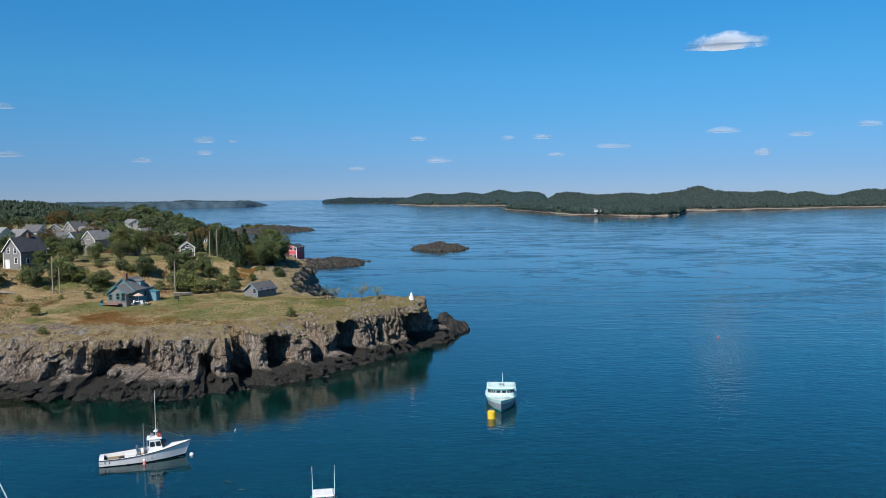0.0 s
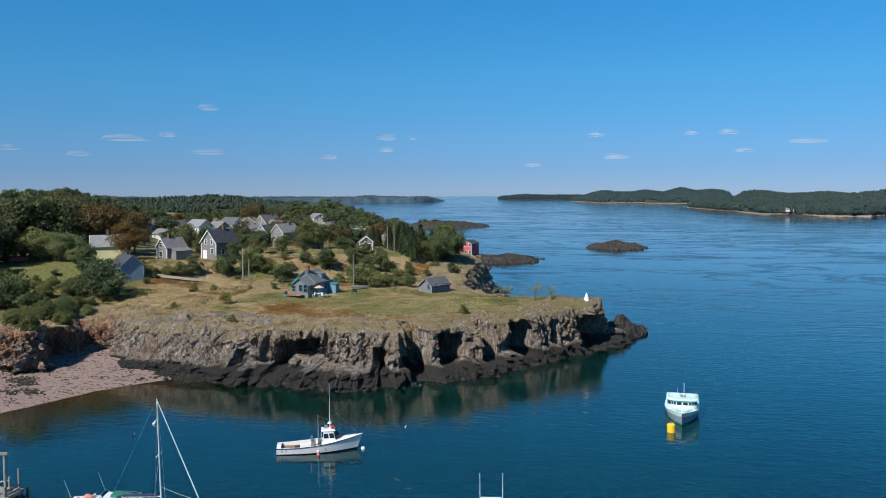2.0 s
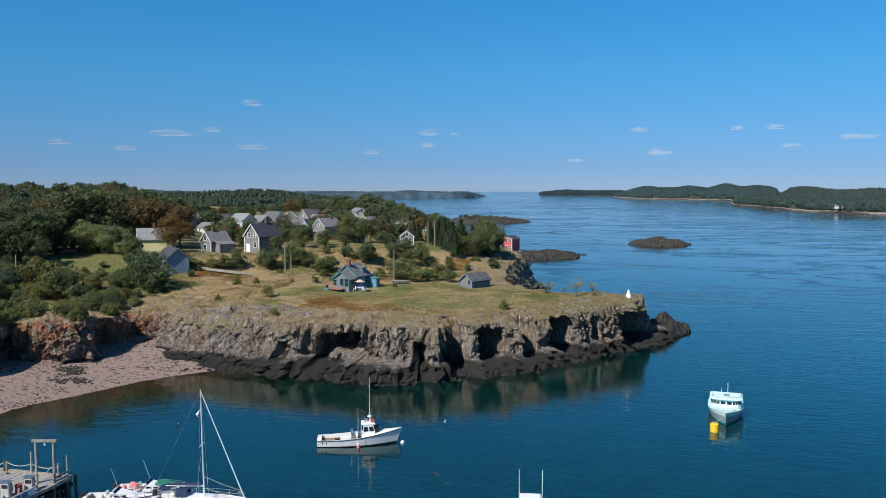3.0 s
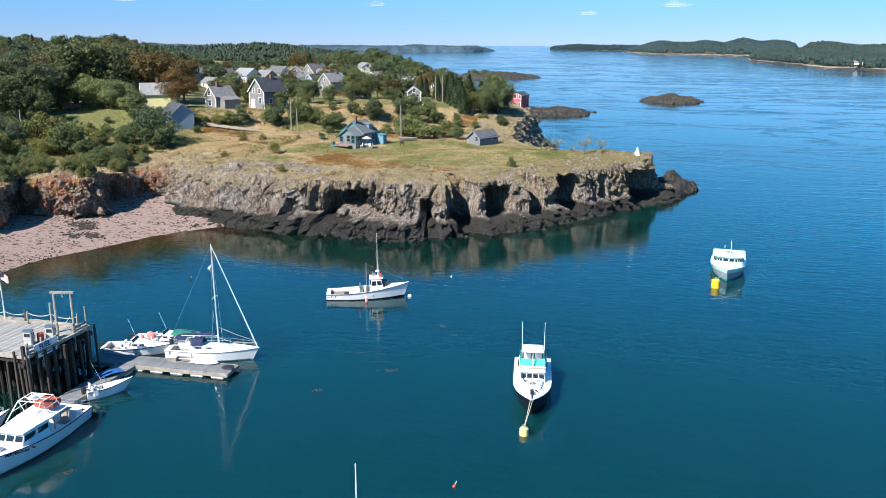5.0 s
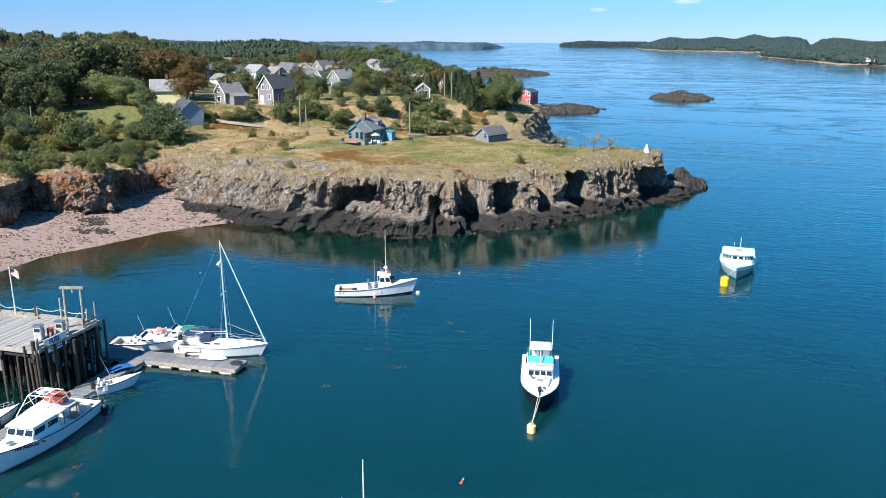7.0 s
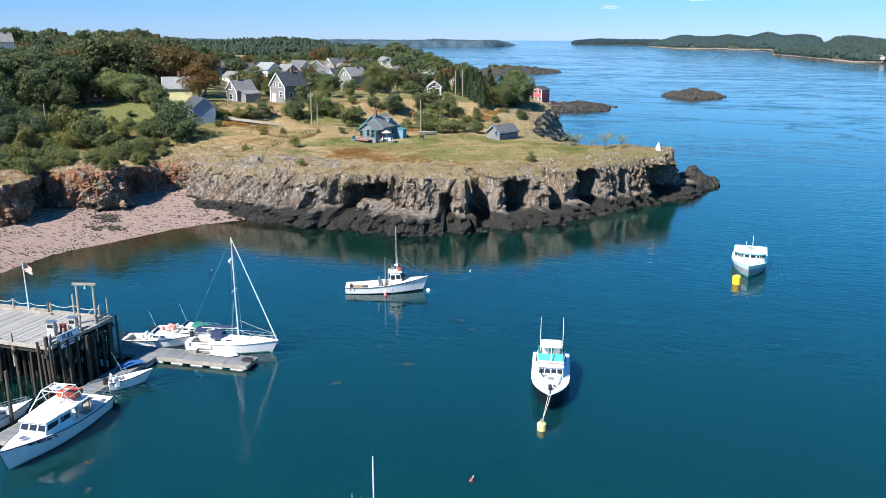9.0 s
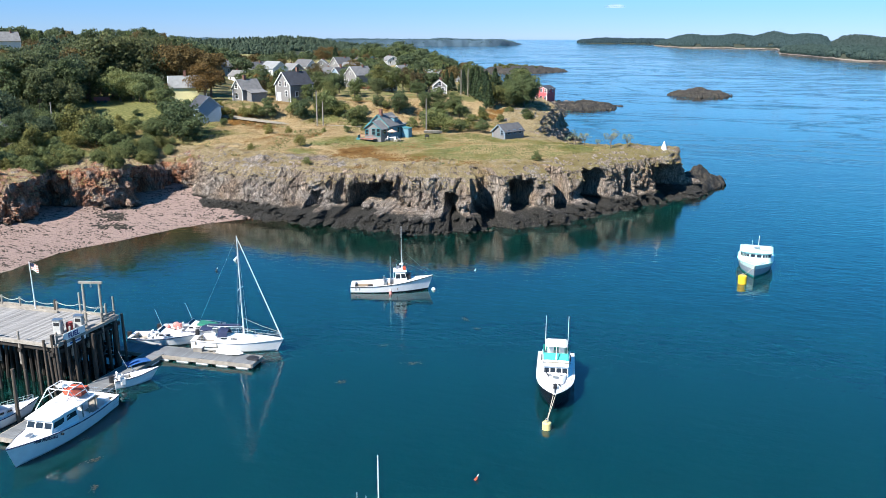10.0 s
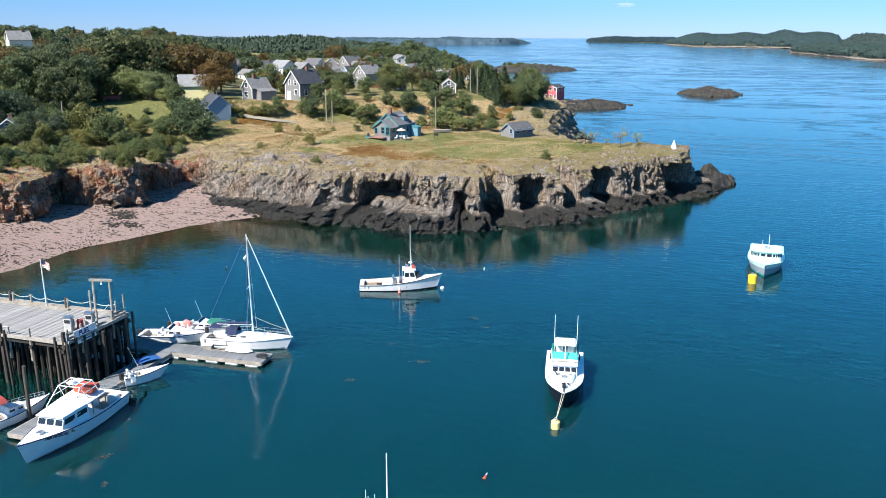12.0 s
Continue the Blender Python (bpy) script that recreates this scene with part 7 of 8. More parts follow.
cab = part("wheelhouse", Form().loft([wheelhouse_ring(1.98, 2.35, 1.3), wheelhouse_ring(1.86, 2.05, 2.6)]), MINT, tb)
lo, hi = wheelhouse_ring(1.98, 2.35, 1.3), wheelhouse_ring(1.86, 2.05, 2.6)


def on_house(i, k, out=0.02):
    """A point on the house's outer face, a share k of the way up."""
    p = [a + (b - a) * k for a, b in zip(lo[i], hi[i])]
    n = math.hypot(p[0] - 0.3, p[1])
    return (p[0] + (p[0] - 0.3) / n * out, p[1] + p[1] / n * out, p[2])


for i in range(2, len(lo) - 3):
    p0, p1, q0, q1 = on_house(i, 0.56), on_house(i + 1, 0.56), on_house(i, 0.84), on_house(i + 1, 0.84)
    blend = lambda a, b, t: tuple(u + (v - u) * t for u, v in zip(a, b))
    part("front_window", Form().add([blend(p0, p1, 0.12), blend(p0, p1, 0.88), blend(q0, q1, 0.88), blend(q0, q1, 0.12)], [(0, 1, 2, 3)]), PANE, cab)
for sg in (-1, 1):
    for xx in (-1.2, -0.4, 0.4):
        part("side_window", Form().box((xx, sg * 1.9, 2.2), (0.6, 0.05, 0.36), bevel=0.02), PANE, cab)
part("roof", Form().loft([wheelhouse_ring(2.02, 2.3, 2.6, -1.8), wheelhouse_ring(2.04, 2.32, 2.68, -1.8), wheelhouse_ring(1.8, 2.0, 2.78, -1.6)]), MINT, cab)
part("visor", Form().line(wheelhouse_ring(2.05, 2.33, 2.64, -1.8), 0.04, 6), PALE_TEAL, cab)
part("roof_rail", Form().line([(x, y, 2.98) for x, y, z in wheelhouse_ring(1.8, 1.95, 0)], 0.018, 5), METAL, cab)
for x, y, z in wheelhouse_ring(1.8, 1.95, 0)[::3]:
    part("stanchion", Form().rod((x, y, 2.75), (x, y, 2.98), 0.015, sides=5), METAL, cab)
part("foredeck", Form().loft([[(1.6, -1.6, 1.42), (3.9, -0.7, 1.68), (3.9, 0.7, 1.68), (1.6, 1.6, 1.42)], [(1.6, -1.45, 1.56), (3.7, -0.55, 1.76), (3.7, 0.55, 1.76), (1.6, 1.45, 1.56)]]), MINT, tb)
part("mast", Form().rod((-0.4, 0.2, 2.8), (-0.4, 0.2, 4.4), 0.035, 0.02), WHITE, tb)
part("antenna", Form().rod((0.2, -0.6, 2.8), (0.2, -0.6, 3.8), 0.02, 0.01), WHITE, tb)
part("roof_vent", Form().box((0.5, -0.1, 2.95), (0.5, 0.4, 0.12), bevel=0.05), METAL, tb)
part("searchlight", Form().rod((0.9, 0.3, 2.85), (0.9, 0.3, 3.1), 0.12), METAL, tb)
bow_rail(tb, h_, s_, x_, 0.72, 0.97, 0.5)
part("mooring_line", Form().rod((5.2, 0, 1.5), (7.9, -1.4, 0.9), 0.03, sides=5), ROPE, tb)

# sailing yacht at the float
sb = thing("sailing_yacht", "white sailing yacht with navy canvas tied to the float", "boat", -42.3, 66.9, 0, 10)
h_, s_, x_ = boat_hull(sb, 8.5, 2.8, 1.25, 0.95, GELCOAT, TIMBER, boot=None, stripe=ALLOY, well=(0.05, 0.3), sole=0.45, full=0.7)
part("coachroof", Form().loft([[(-1.6, -0.85, 0.95), (2.2, -0.55, 1.1), (2.2, 0.55, 1.1), (-1.6, 0.85, 0.95)], [(-1.6, -0.75, 1.4), (1.8, -0.42, 1.35), (1.8, 0.42, 1.35), (-1.6, 0.75, 1.4)]]), GELCOAT, sb)
for sg in (-1, 1):
    for xx in (-0.9, 0.1):
        part("side_window", Form().box((xx, sg * (0.74 - 0.08 * (xx + 0.9)), 1.22), (0.6, 0.03, 0.14), (0, 0, -4.5 * sg)), PANE, sb)
part("mast", Form().rod((0.9, 0, 1.2), (0.75, 0, 11.5), 0.085, 0.06), ALLOY, sb)
part("boom", Form().rod((0.8, 0, 2.3), (-2.8, 0, 2.2), 0.07), ALLOY, sb)
part("furled_sail", Form().rod((0.6, 0, 2.45), (-2.7, 0, 2.35), 0.15, 0.11), NAVY, sb, "navy sail cover on the boom")
part("forestay", Form().rod((4.75, 0, 1.35), (0.78, 0, 11.3), 0.06, 0.04), WHITE, sb, "white furled headsail")
for sg in (-1, 1):
    part("shroud", Form().line([(0.8, sg * 1.3, 1.1), (0.8, sg * 0.7, 6.2), (0.76, 0, 11.2)], 0.014, 4).rod((0.5, sg * 1.25, 1.1), (0.8, 0, 6.0), 0.012, sides=4), METAL, sb)
    part("spreader", Form().rod((0.8, 0, 6.3), (0.8, sg * 0.75, 6.2), 0.035), ALLOY, sb)
    rail(sb, [(x_(s) + 0.5 * s**5, sg * (h_(s) - 0.05), s_(s)) for s in np.linspace(0.05, 1, 7)], 0.55, 0.014, "lifeline")
part("backstay", Form().rod((-4.4, 0, 1.0), (0.75, 0, 11.4), 0.006, sides=4), METAL, sb)
part("halyard", Form().line([(4.6, 0, 1.9), (2.8, 0.1, 2.4), (0.9, 0, 3.2)], 0.02, 4).line([(4.6, 0, 1.7), (2.6, -0.3, 1.75), (0.9, -0.2, 2.2)], 0.02, 4), ROPE, sb)
part("sprayhood", Form().loft([[(-1.5 + 0.9 * k, y * (1 - 0.25 * k), 1.35 + 0.75 * math.sqrt(max(0, 1 - (y / 0.95) ** 2)) * (1 - 0.15 * k)) for y in np.linspace(-0.95, 0.95, 9)] for k in (0, 0.5, 1)], closed=False, caps=False), NAVY, sb, "navy canvas sprayhood")
part("bimini", Form().loft([[(-3.3 + 1.2 * k, y, 2.2 - 0.25 * (y / 1.1) ** 2) for y in np.linspace(-0.85, 0.85, 7)] for k in (0, 0.5, 1)], closed=False, caps=False), NAVY, sb, "navy canvas awning")
for sg in (-1, 1):
    for xx in (-3.2, -2.2):
        part("awning_pole", Form().rod((xx, sg * 0.95, 0.95), (xx, sg * 0.84, 2.06), 0.02), METAL, sb)
part("outboard", Form().box((-4.2, 0.6, 1.2), (0.35, 0.35, 0.7), bevel=0.08), DARK, sb)

# white passenger boat with the tall rail frame beside the pier
wb = thing("charter_boat", "white charter boat with a roof frame and orange raft", "boat", -45.5, 46.9, 0, -85)
h_, s_, x_ = boat_hull(wb, 10.6, 3.4, 1.75, 1.05, GELCOAT, TIMBER, stripe=NAVY, well=(0.03, 0.34), sole=0.45)
cabin(wb, -0.2, 2.75, 1.35, 1.15, 1.2, 2.3, slope=0.5, windows=2, front=3)
part("canopy", Form().box((-1.3, 0, 2.32), (2.6, 2.8, 0.1), bevel=0.1), GELCOAT, wb)
for sg in (-1, 1):
    for xx in (-2.4, -1.6, -0.8):
        part("canopy_post", Form().rod((xx, sg * 1.3, 1.1), (xx, sg * 1.3, 2.3), 0.045), TIMBER, wb)
    fr = Form().line([(1.3, sg * 1.15, 2.5), (0.0, sg * 0.95, 3.7), (-1.5, sg * 0.95, 3.7), (-2.0, sg * 1.15, 2.5)], 0.045).rod((-0.7, sg * 1.1, 2.5), (0.0, sg * 0.95, 3.7), 0.035).line([(0.6, sg * 1.05, 3.1), (-1.75, sg * 1.05, 3.1)], 0.03)
    part("roof_frame", fr, WHITE, wb)
part("cross_bar", Form().rod((0, -0.95, 3.7), (0, 0.95, 3.7), 0.04).rod((-1.5, -0.95, 3.7), (-1.5, 0.95, 3.7), 0.04).rod((-0.7, -0.95, 3.7), (-0.7, 0.95, 3.7), 0.035).box((-0.8, 0, 3.76), (1.0, 0.9, 0.06)), WHITE, wb)
part("radar", Form().rod((-0.4, 0, 3.8), (-0.4, 0, 4.0), 0.3, 0.25, 12), WHITE, wb)
part("life_raft", Form().loft([[(-2.5 + dx, y, 2.78 + z) for y, z in ((-0.75, -0.25), (0.75, -0.25), (0.85, 0.0), (0.75, 0.25), (-0.75, 0.25), (-0.85, 0.0))] for dx in (0, 0.1, 0.9, 1.0)]), RED, wb, "folded orange life raft")
part("aft_box", Form().box((-4.2, 0.7, 0.85), (0.7, 0.8, 0.8), bevel=0.06), GELCOAT, wb)
part("bench", Form().box((-3.4, -0.6, 0.75), (0.9, 0.5, 0.6), bevel=0.06), GELCOAT, wb)
rail(wb, [(-5.1, y, 1.1) for y in np.linspace(-1.4, 1.4, 5)], 0.5)
part("hatch", Form().box((3.7, 0.1, 1.72), (0.55, 0.4, 0.08), bevel=0.05), METAL, wb)
word = bpy.data.curves.new("bow_name", "FONT")
word.body, word.size, word.extrude, word.offset, word.shear, word.align_x = "PIER PRESSURE", 0.27, 0.012, 0.008, 0.2, "CENTER"
word.materials.append(NAVY)
ob = new("bow_name", word)
ob.parent = wb
ob.matrix_basis = pose(3.37, 1.19, 1.25, 90, 6, 155)
part("exhaust_port", Form().rod((2.0, 1.45, 1.15), (2.0, 1.62, 1.15), 0.09), DARK, wb)


def runabout(label, x, y, turn, L, B, top=None, name="motor_boat", cab=True, group="small boats at the float"):
    r = thing(name, label, "boat", x, y, 0, turn, group)
    h_, s_, x_ = boat_hull(r, L, B, 1.05, 0.75, GELCOAT, TIMBER, stripe=NAVY, well=(0.04, 0.45), sole=0.3, rake=0.8)
    if cab:
        part("cuddy", Form().loft([[(0.0, -B * 0.36, 0.85), (L * 0.32, -B * 0.2, 1.0), (L * 0.32, B * 0.2, 1.0), (0.0, B * 0.36, 0.85)], [(0.1, -B * 0.32, 1.35), (L * 0.24, -B * 0.15, 1.2), (L * 0.24, B * 0.15, 1.2), (0.1, B * 0.32, 1.35)]]), GELCOAT, r)
        for sg in (-1, 1):
            for k in (0.3, 1.0):
                part("side_window", Form().box((k, sg * (B * 0.345 - 0.06 * k), 1.12), (0.45, 0.03, 0.16), (0, 0, -5 * sg)), PANE, r)
    part("windscreen", Form().add([(0.2, -B * 0.33, 1.3), (0.2, B * 0.33, 1.3), (-0.02, B * 0.3, 1.56), (-0.02, -B * 0.3, 1.56)], [(0, 1, 2, 3)]), PANE, r)
    part("screen_frame", Form().line([(0.2, -B * 0.33, 1.3), (-0.02, -B * 0.3, 1.58), (-0.02, B * 0.3, 1.58), (0.2, B * 0.33, 1.3)], 0.03), METAL, r)
    for sg in (-1, 1):
        part("seat", Form().box((-0.9, sg * 0.5, 0.6), (0.5, 0.5, 0.5), bevel=0.1).box((-1.15, sg * 0.5, 0.95), (0.12, 0.5, 0.4)), WHITE, r)
    if top:
        part("bimini", Form().loft([[(-1.6 + 1.6 * k, yy, 2.3 - 0.3 * (yy / (B * 0.42)) ** 2) for yy in np.linspace(-B * 0.42, B * 0.42, 7)] for k in (0, 1)], closed=False, caps=False), top, r)
        for sg in (-1, 1):
            part("bimini_leg", Form().rod((-0.8, sg * B * 0.4, 0.8), (-1.5, sg * B * 0.4, 2.1), 0.02).rod((-0.8, sg * B * 0.4, 0.8), (-0.1, sg * B * 0.4, 2.1), 0.02), METAL, r)
    part("outboard", Form().box((-L / 2 - 0.15, 0, 0.75), (0.4, 0.4, 0.7), bevel=0.1).box((-L / 2 - 0.2, 0, 0.2), (0.2, 0.15, 0.6)), DARK, r)
    part("antenna", Form().rod((-0.2, B * 0.35, 1.3), (-0.9, B * 0.38, 3.2), 0.018, 0.008), WHITE, r)
    if cab:
        bow_rail(r, h_, s_, x_, 0.6, 0.97, 0.4)
    return r


runabout("white cabin cruiser moored alongside the float", -50.2, 66.0, 14, 6.3, 2.5)
gb = runabout("white motor boat with a green canopy rafted outside", -48.6, 68.8, 12, 6.6, 2.5)
part("green_canopy", Form().loft([[(0.9, -0.8, 1.35), (2.8, -0.5, 1.2), (2.8, 0.5, 1.2), (0.9, 0.8, 1.35)], [(0.9, -0.6, 1.5), (2.7, -0.3, 1.32), (2.7, 0.3, 1.32), (0.9, 0.6, 1.5)]]), plain("green_canvas", (0.02, 0.20, 0.13), 0.8), gb)
part("gear", Form().ball((-1.8, 0.4, 0.9), 0.35).ball((-2.4, -0.3, 0.85), 0.3).box((-1.2, -0.4, 1.0), (0.6, 0.5, 0.7), bevel=0.08), PINK, gb)
dg = thing("inflatable_dinghy", "pale grey dinghy tied behind the yacht", "dinghy", -46.6, 68.3, 0.1, 60)
part("tube", Form().line([(-1.2, -0.55, 0.2), (0.6, -0.55, 0.22), (1.3, 0, 0.35), (0.6, 0.55, 0.22), (-1.2, 0.55, 0.2)], 0.2, 8), ALLOY, dg)
part("floor", Form().box((-0.2, 0, 0.08), (1.9, 0.9, 0.06)), FLOAT_DECK, dg)
runabout("small white open skiff with a blue cover at the walkway", -46.55, 56.6, 52, 3.2, 1.35, None, "skiff", False)
tp = thing("blue_cover", "blue tarpaulin folded on the walkway", "tarpaulin", -48.1, 59.4, 0.62, 60)
part("sheet", Form().loft([[(x, y, 0.05 + 0.28 * math.cos(y * 1.5) * (1 - (x / 1.25) ** 2)) for y in np.linspace(-0.6, 0.6, 7)] for x in np.linspace(-1.1, 1.1, 8)], closed=False, caps=False), BLUE_TARP, tp)
runabout("white motor boat with a maroon canvas top at the walkway", -51.7, 46.3, 72, 6.0, 2.3, MAROON)
# boat under the camera: only its mast tops come into view
ub = runabout("white fishing boat with tall whip antennas", -15.6, 37.6, 20, 7.0, 2.6, None, "fishing_boat", True, "")
part("mast", Form().rod((0.2, -0.2, 1.2), (0.2, -0.2, 8.0), 0.05, 0.03), WHITE, ub)
for k, (dx, dy, hh) in enumerate([(-0.9, 0.6, 4.9), (-1.0, 0.1, 5.6), (-0.5, 0.0, 5.4), (-0.2, -0.1, 5.0)]):
    part("antenna", Form().rod((dx, dy, 0.8), (dx, dy, hh), 0.025, 0.015), WHITE, ub)

# ---- pier, floats ----
DECK = 4.4
pier = thing("pier", "tall weathered timber pier with a plank deck", "pier", 0, 0, 0)
for y in (52.8, 54.8, 56.7, 58.6, 60.3):
    part("stringer", Form().box((-77, y, DECK - 0.27), (52, 0.26, 0.34)), SHADE_TIMBER, pier)
for x in np.arange(-102, -50.5, 3.4):
    part("cap_beam", Form().box((x, 56.6, DECK - 0.6), (0.34, 8.6, 0.32)), SHADE_TIMBER, pier)
part("edge_timber", Form().box((-76.6, 52.62, DECK + 0.1), (51.6, 0.28, 0.26)), TIMBER, pier)
part("edge_timber", Form().box((-76.6, 60.62, DECK + 0.1), (51.6, 0.28, 0.26)), TIMBER, pier)
part("edge_timber", Form().box((-50.75, 56.6, DECK + 0.1), (0.28, 7.7, 0.26)), TIMBER, pier)
for i, x in enumerate(np.arange(-102, -50.4, 3.4)):
    for y in (52.6, 55.2, 58.0, 60.5):
        rr = random.uniform(0.15, 0.2)
        part("pier_post", Form().rod((x + random.uniform(-0.25, 0.25), y, -3), (x, y, DECK - 0.4 if 53 < y < 60 else DECK + random.choice((0.0, 0.15, 1.1))), rr, rr * 0.9), PILE, pier)
# dense dark posts and back boards added to darken the space below deck
for x in np.arange(-69.5, -51, 1.15):
    for y in (54.4, 56.0, 57.6, 59.3, 60.1):
        part("inner_post", Form().rod((x + random.uniform(-0.4, 0.4), y + random.uniform(-0.3, 0.3), -3), (x + random.uniform(-0.3, 0.3), y, DECK - 0.4), 0.16, 0.14, 6), SHADE_TIMBER, pier)
for z in np.arange(0.5, 4.0, 0.42):
    part("waler", Form().box((-63, 60.35, z), (23, 0.1, 0.34), (0, random.uniform(-0.004, 0.004), 0)), SHADE_TIMBER, pier)
for y in np.arange(52.4, 61, 1.05):
    part("fender_post", Form().rod((-50.4 + random.uniform(-0.05, 0.25), y + random.uniform(-0.1, 0.1), -3), (-50.5, y, DECK + random.uniform(-0.6, 0.5)), 0.14, 0.12), PILE, pier)
for x in (-62.2, -59.8, -57.1, -52.6, -51.9, -51.2):
    part("fender_post", Form().rod((x + random.uniform(0.2, 0.7), 52.2, -3), (x + random.uniform(-0.15, 0.15), 52.4, DECK + random.uniform(-0.4, 0.7)), 0.13, 0.11), PILE, pier)
for y in (53.5, 57.0):
    part("brace", Form().rod((-50.7, y, 0.4), (-50.7, y + 3, DECK - 0.5), 0.1), SHADE_TIMBER, pier)
tall = Form().rod((-49.7, 55.9, -3), (-49.7, 55.9, DECK + 0.2), 0.17, 0.15)
part("guide_post", tall, PILE, pier, "tall pale guide post")


def swag(a, b, drop, r=0.03):
    pts = []
    for t in np.linspace(0, 1, 9):
        pts.append((a[0] + (b[0] - a[0]) * t, a[1] + (b[1] - a[1]) * t, a[2] + (b[2] - a[2]) * t - drop * 4 * t * (1 - t)))
    return Form().line(pts, r, 5)


posts = [(-66.5, 1.0), (-64.2, 1.0), (-62.0, 1.0), (-60.2, 0.9), (-57.6, 1.0), (-54.9, 2.1), (-52.0, 1.3)]
for x, h in posts:
    part("rail_post", Form().rod((x, 60.5, DECK), (x, 60.5, DECK + h), 0.11, 0.09), TIMBER, pier)
for (xa, ha), (xb, hb) in zip(posts, posts[1:]):
    part("rope", swag((xa, 60.5, DECK + min(ha, 1.1) - 0.1), (xb, 60.5, DECK + min(hb, 1.1) - 0.1), 0.28, 0.035), ROPE, pier)
for y, h in ((60.3, 2.2), (58.6, 1.1), (56.6, 1.0), (54.6, 1.2), (53.0, 1.2)):
    part("rail_post", Form().rod((-50.9, y, DECK - 1.5), (-50.9, y, DECK + h), 0.11, 0.09), TIMBER, pier)
for a, b in ((58.6, 60.3), (54.6, 56.6), (53.0, 54.6)):
    part("rail_board", Form().box((-50.8, (a + b) / 2, DECK + 0.75), (0.06, b - a, 0.16)), TIMBER, pier)
    part("rail_board", Form().box((-50.8, (a + b) / 2, DECK + 0.4), (0.06, b - a, 0.16)), TIMBER, pier)
for x, h in ((-61.5, 1.0), (-59.3, 1.1), (-57.0, 0.9), (-54.7, 1.0)):
    part("rail_post", Form().rod((x, 52.7, DECK - 2), (x, 52.7, DECK + h), 0.11, 0.09), TIMBER, pier)
part("rope", swag((-61.5, 52.7, DECK + 0.9), (-57.0, 52.7, DECK + 0.9), 0.2), ROPE, pier)
part("kerb", Form().box((-64, 59.9, DECK + 0.14), (14, 0.22, 0.2)), TIMBER, pier, "pale timber kerb")

PUMP_GREY = plain("weathered_pale_enamel", (0.50, 0.50, 0.47), 0.5, wear=0.3)
hoist = thing("hoist_frame", "grey timber hoist frame standing on the pier", "frame", -52.0, 58.9, DECK, 14)
for sx in (-0.78, 0.78):
    part("post", Form().rod((sx, 0, 0), (sx, 0, 3.75), 0.13, 0.11), TIMBER, hoist)
part("beam", Form().box((0, 0, 3.83), (2.2, 0.24, 0.2)), TIMBER, hoist)
part("tackle", Form().rod((0, 0, 3.86), (0, 0, 3.5), 0.06).ball((0, 0, 3.45), 0.1), METAL, hoist)
part("rope", swag((-0.9, -0.1, 1.2), (0.6, -0.2, 1.6), 0.5), ROPE, hoist)
for i, (x, y) in enumerate([(-52.9, 55.4), (-51.9, 56.9)]):
    fp = thing("fuel_pump", "white box-shaped fuel pump on the pier", "pump", x, y, DECK + 0.07, 12, "fuel pumps")
    part("body", Form().box((0, 0, 0.6), (0.75, 0.5, 1.2), bevel=0.06), PUMP_GREY, fp)
    part("top", Form().box((0, 0, 1.26), (0.82, 0.58, 0.12), bevel=0.06), METAL, fp)
    part("dial", Form().box((0, -0.26, 0.9), (0.5, 0.03, 0.3)), DARK, fp)
    part("hose", Form().line([(0.46, 0, 1.1), (0.62, -0.1, 0.7), (0.55, -0.2, 0.25), (0.47, 0, 0.15)], 0.035), DARK, fp)
bar = thing("barrel", "dark red barrel beside the fuel pumps", "barrel", -52.3, 56.1, DECK + 0.07)
part("body", Form().rod((0, 0, 0), (0, 0, 0.85), 0.28, 0.28, 12), MAROON, bar)
sign = thing("fuel_sign", "white fuel sign with blue letters on the pier rail", "sign", -50.62, 54.8, DECK + 0.25, 90)
part("board", Form().box((0, 0.04, 0), (2.6, 0.05, 1.25), (0, 0, 0), 0), WHITE, sign)
txt = bpy.data.curves.new("lettering", "FONT")
txt.body, txt.size, txt.extrude, txt.align_x = "FUEL", 0.62, 0.008, "CENTER"
txt.offset = 0.02
ink = plain("sign_ink", (0.03, 0.04, 0.16), 0.5, wear=0.1, bump=0)
txt.materials.append(ink)
ob = new("lettering", txt)
ob.parent = sign
ob.matrix_basis = pose(-0.1, 0.005, 0.08, 90, 0, 0)
for z, w in ((-0.18, 1.7), (-0.42, 1.3)):
    part("text_bar", Form().box((0, 0.008, z), (w, 0.02, 0.12)), BLUE_TARP, sign)
fp = thing("flagpole", "white flagpole with a striped flag on the pier", "flagpole", -59.6, 59.9, DECK)
part("pole", Form().rod((0, 0, 0), (-0.1, 0, 4.9), 0.06, 0.04), WHITE, fp)
flag = part("flag", Form().loft([[(0.02 + 1.0 * t, 0.12 * math.sin(t * 5), 4.75 - 0.12 * t), (0.02 + 1.0 * t, 0.12 * math.sin(t * 5 + 0.6), 4.1 - 0.22 * t)] for t in np.linspace(0, 1, 8)], closed=False, caps=False), WHITE, fp, "red, white and blue flag")
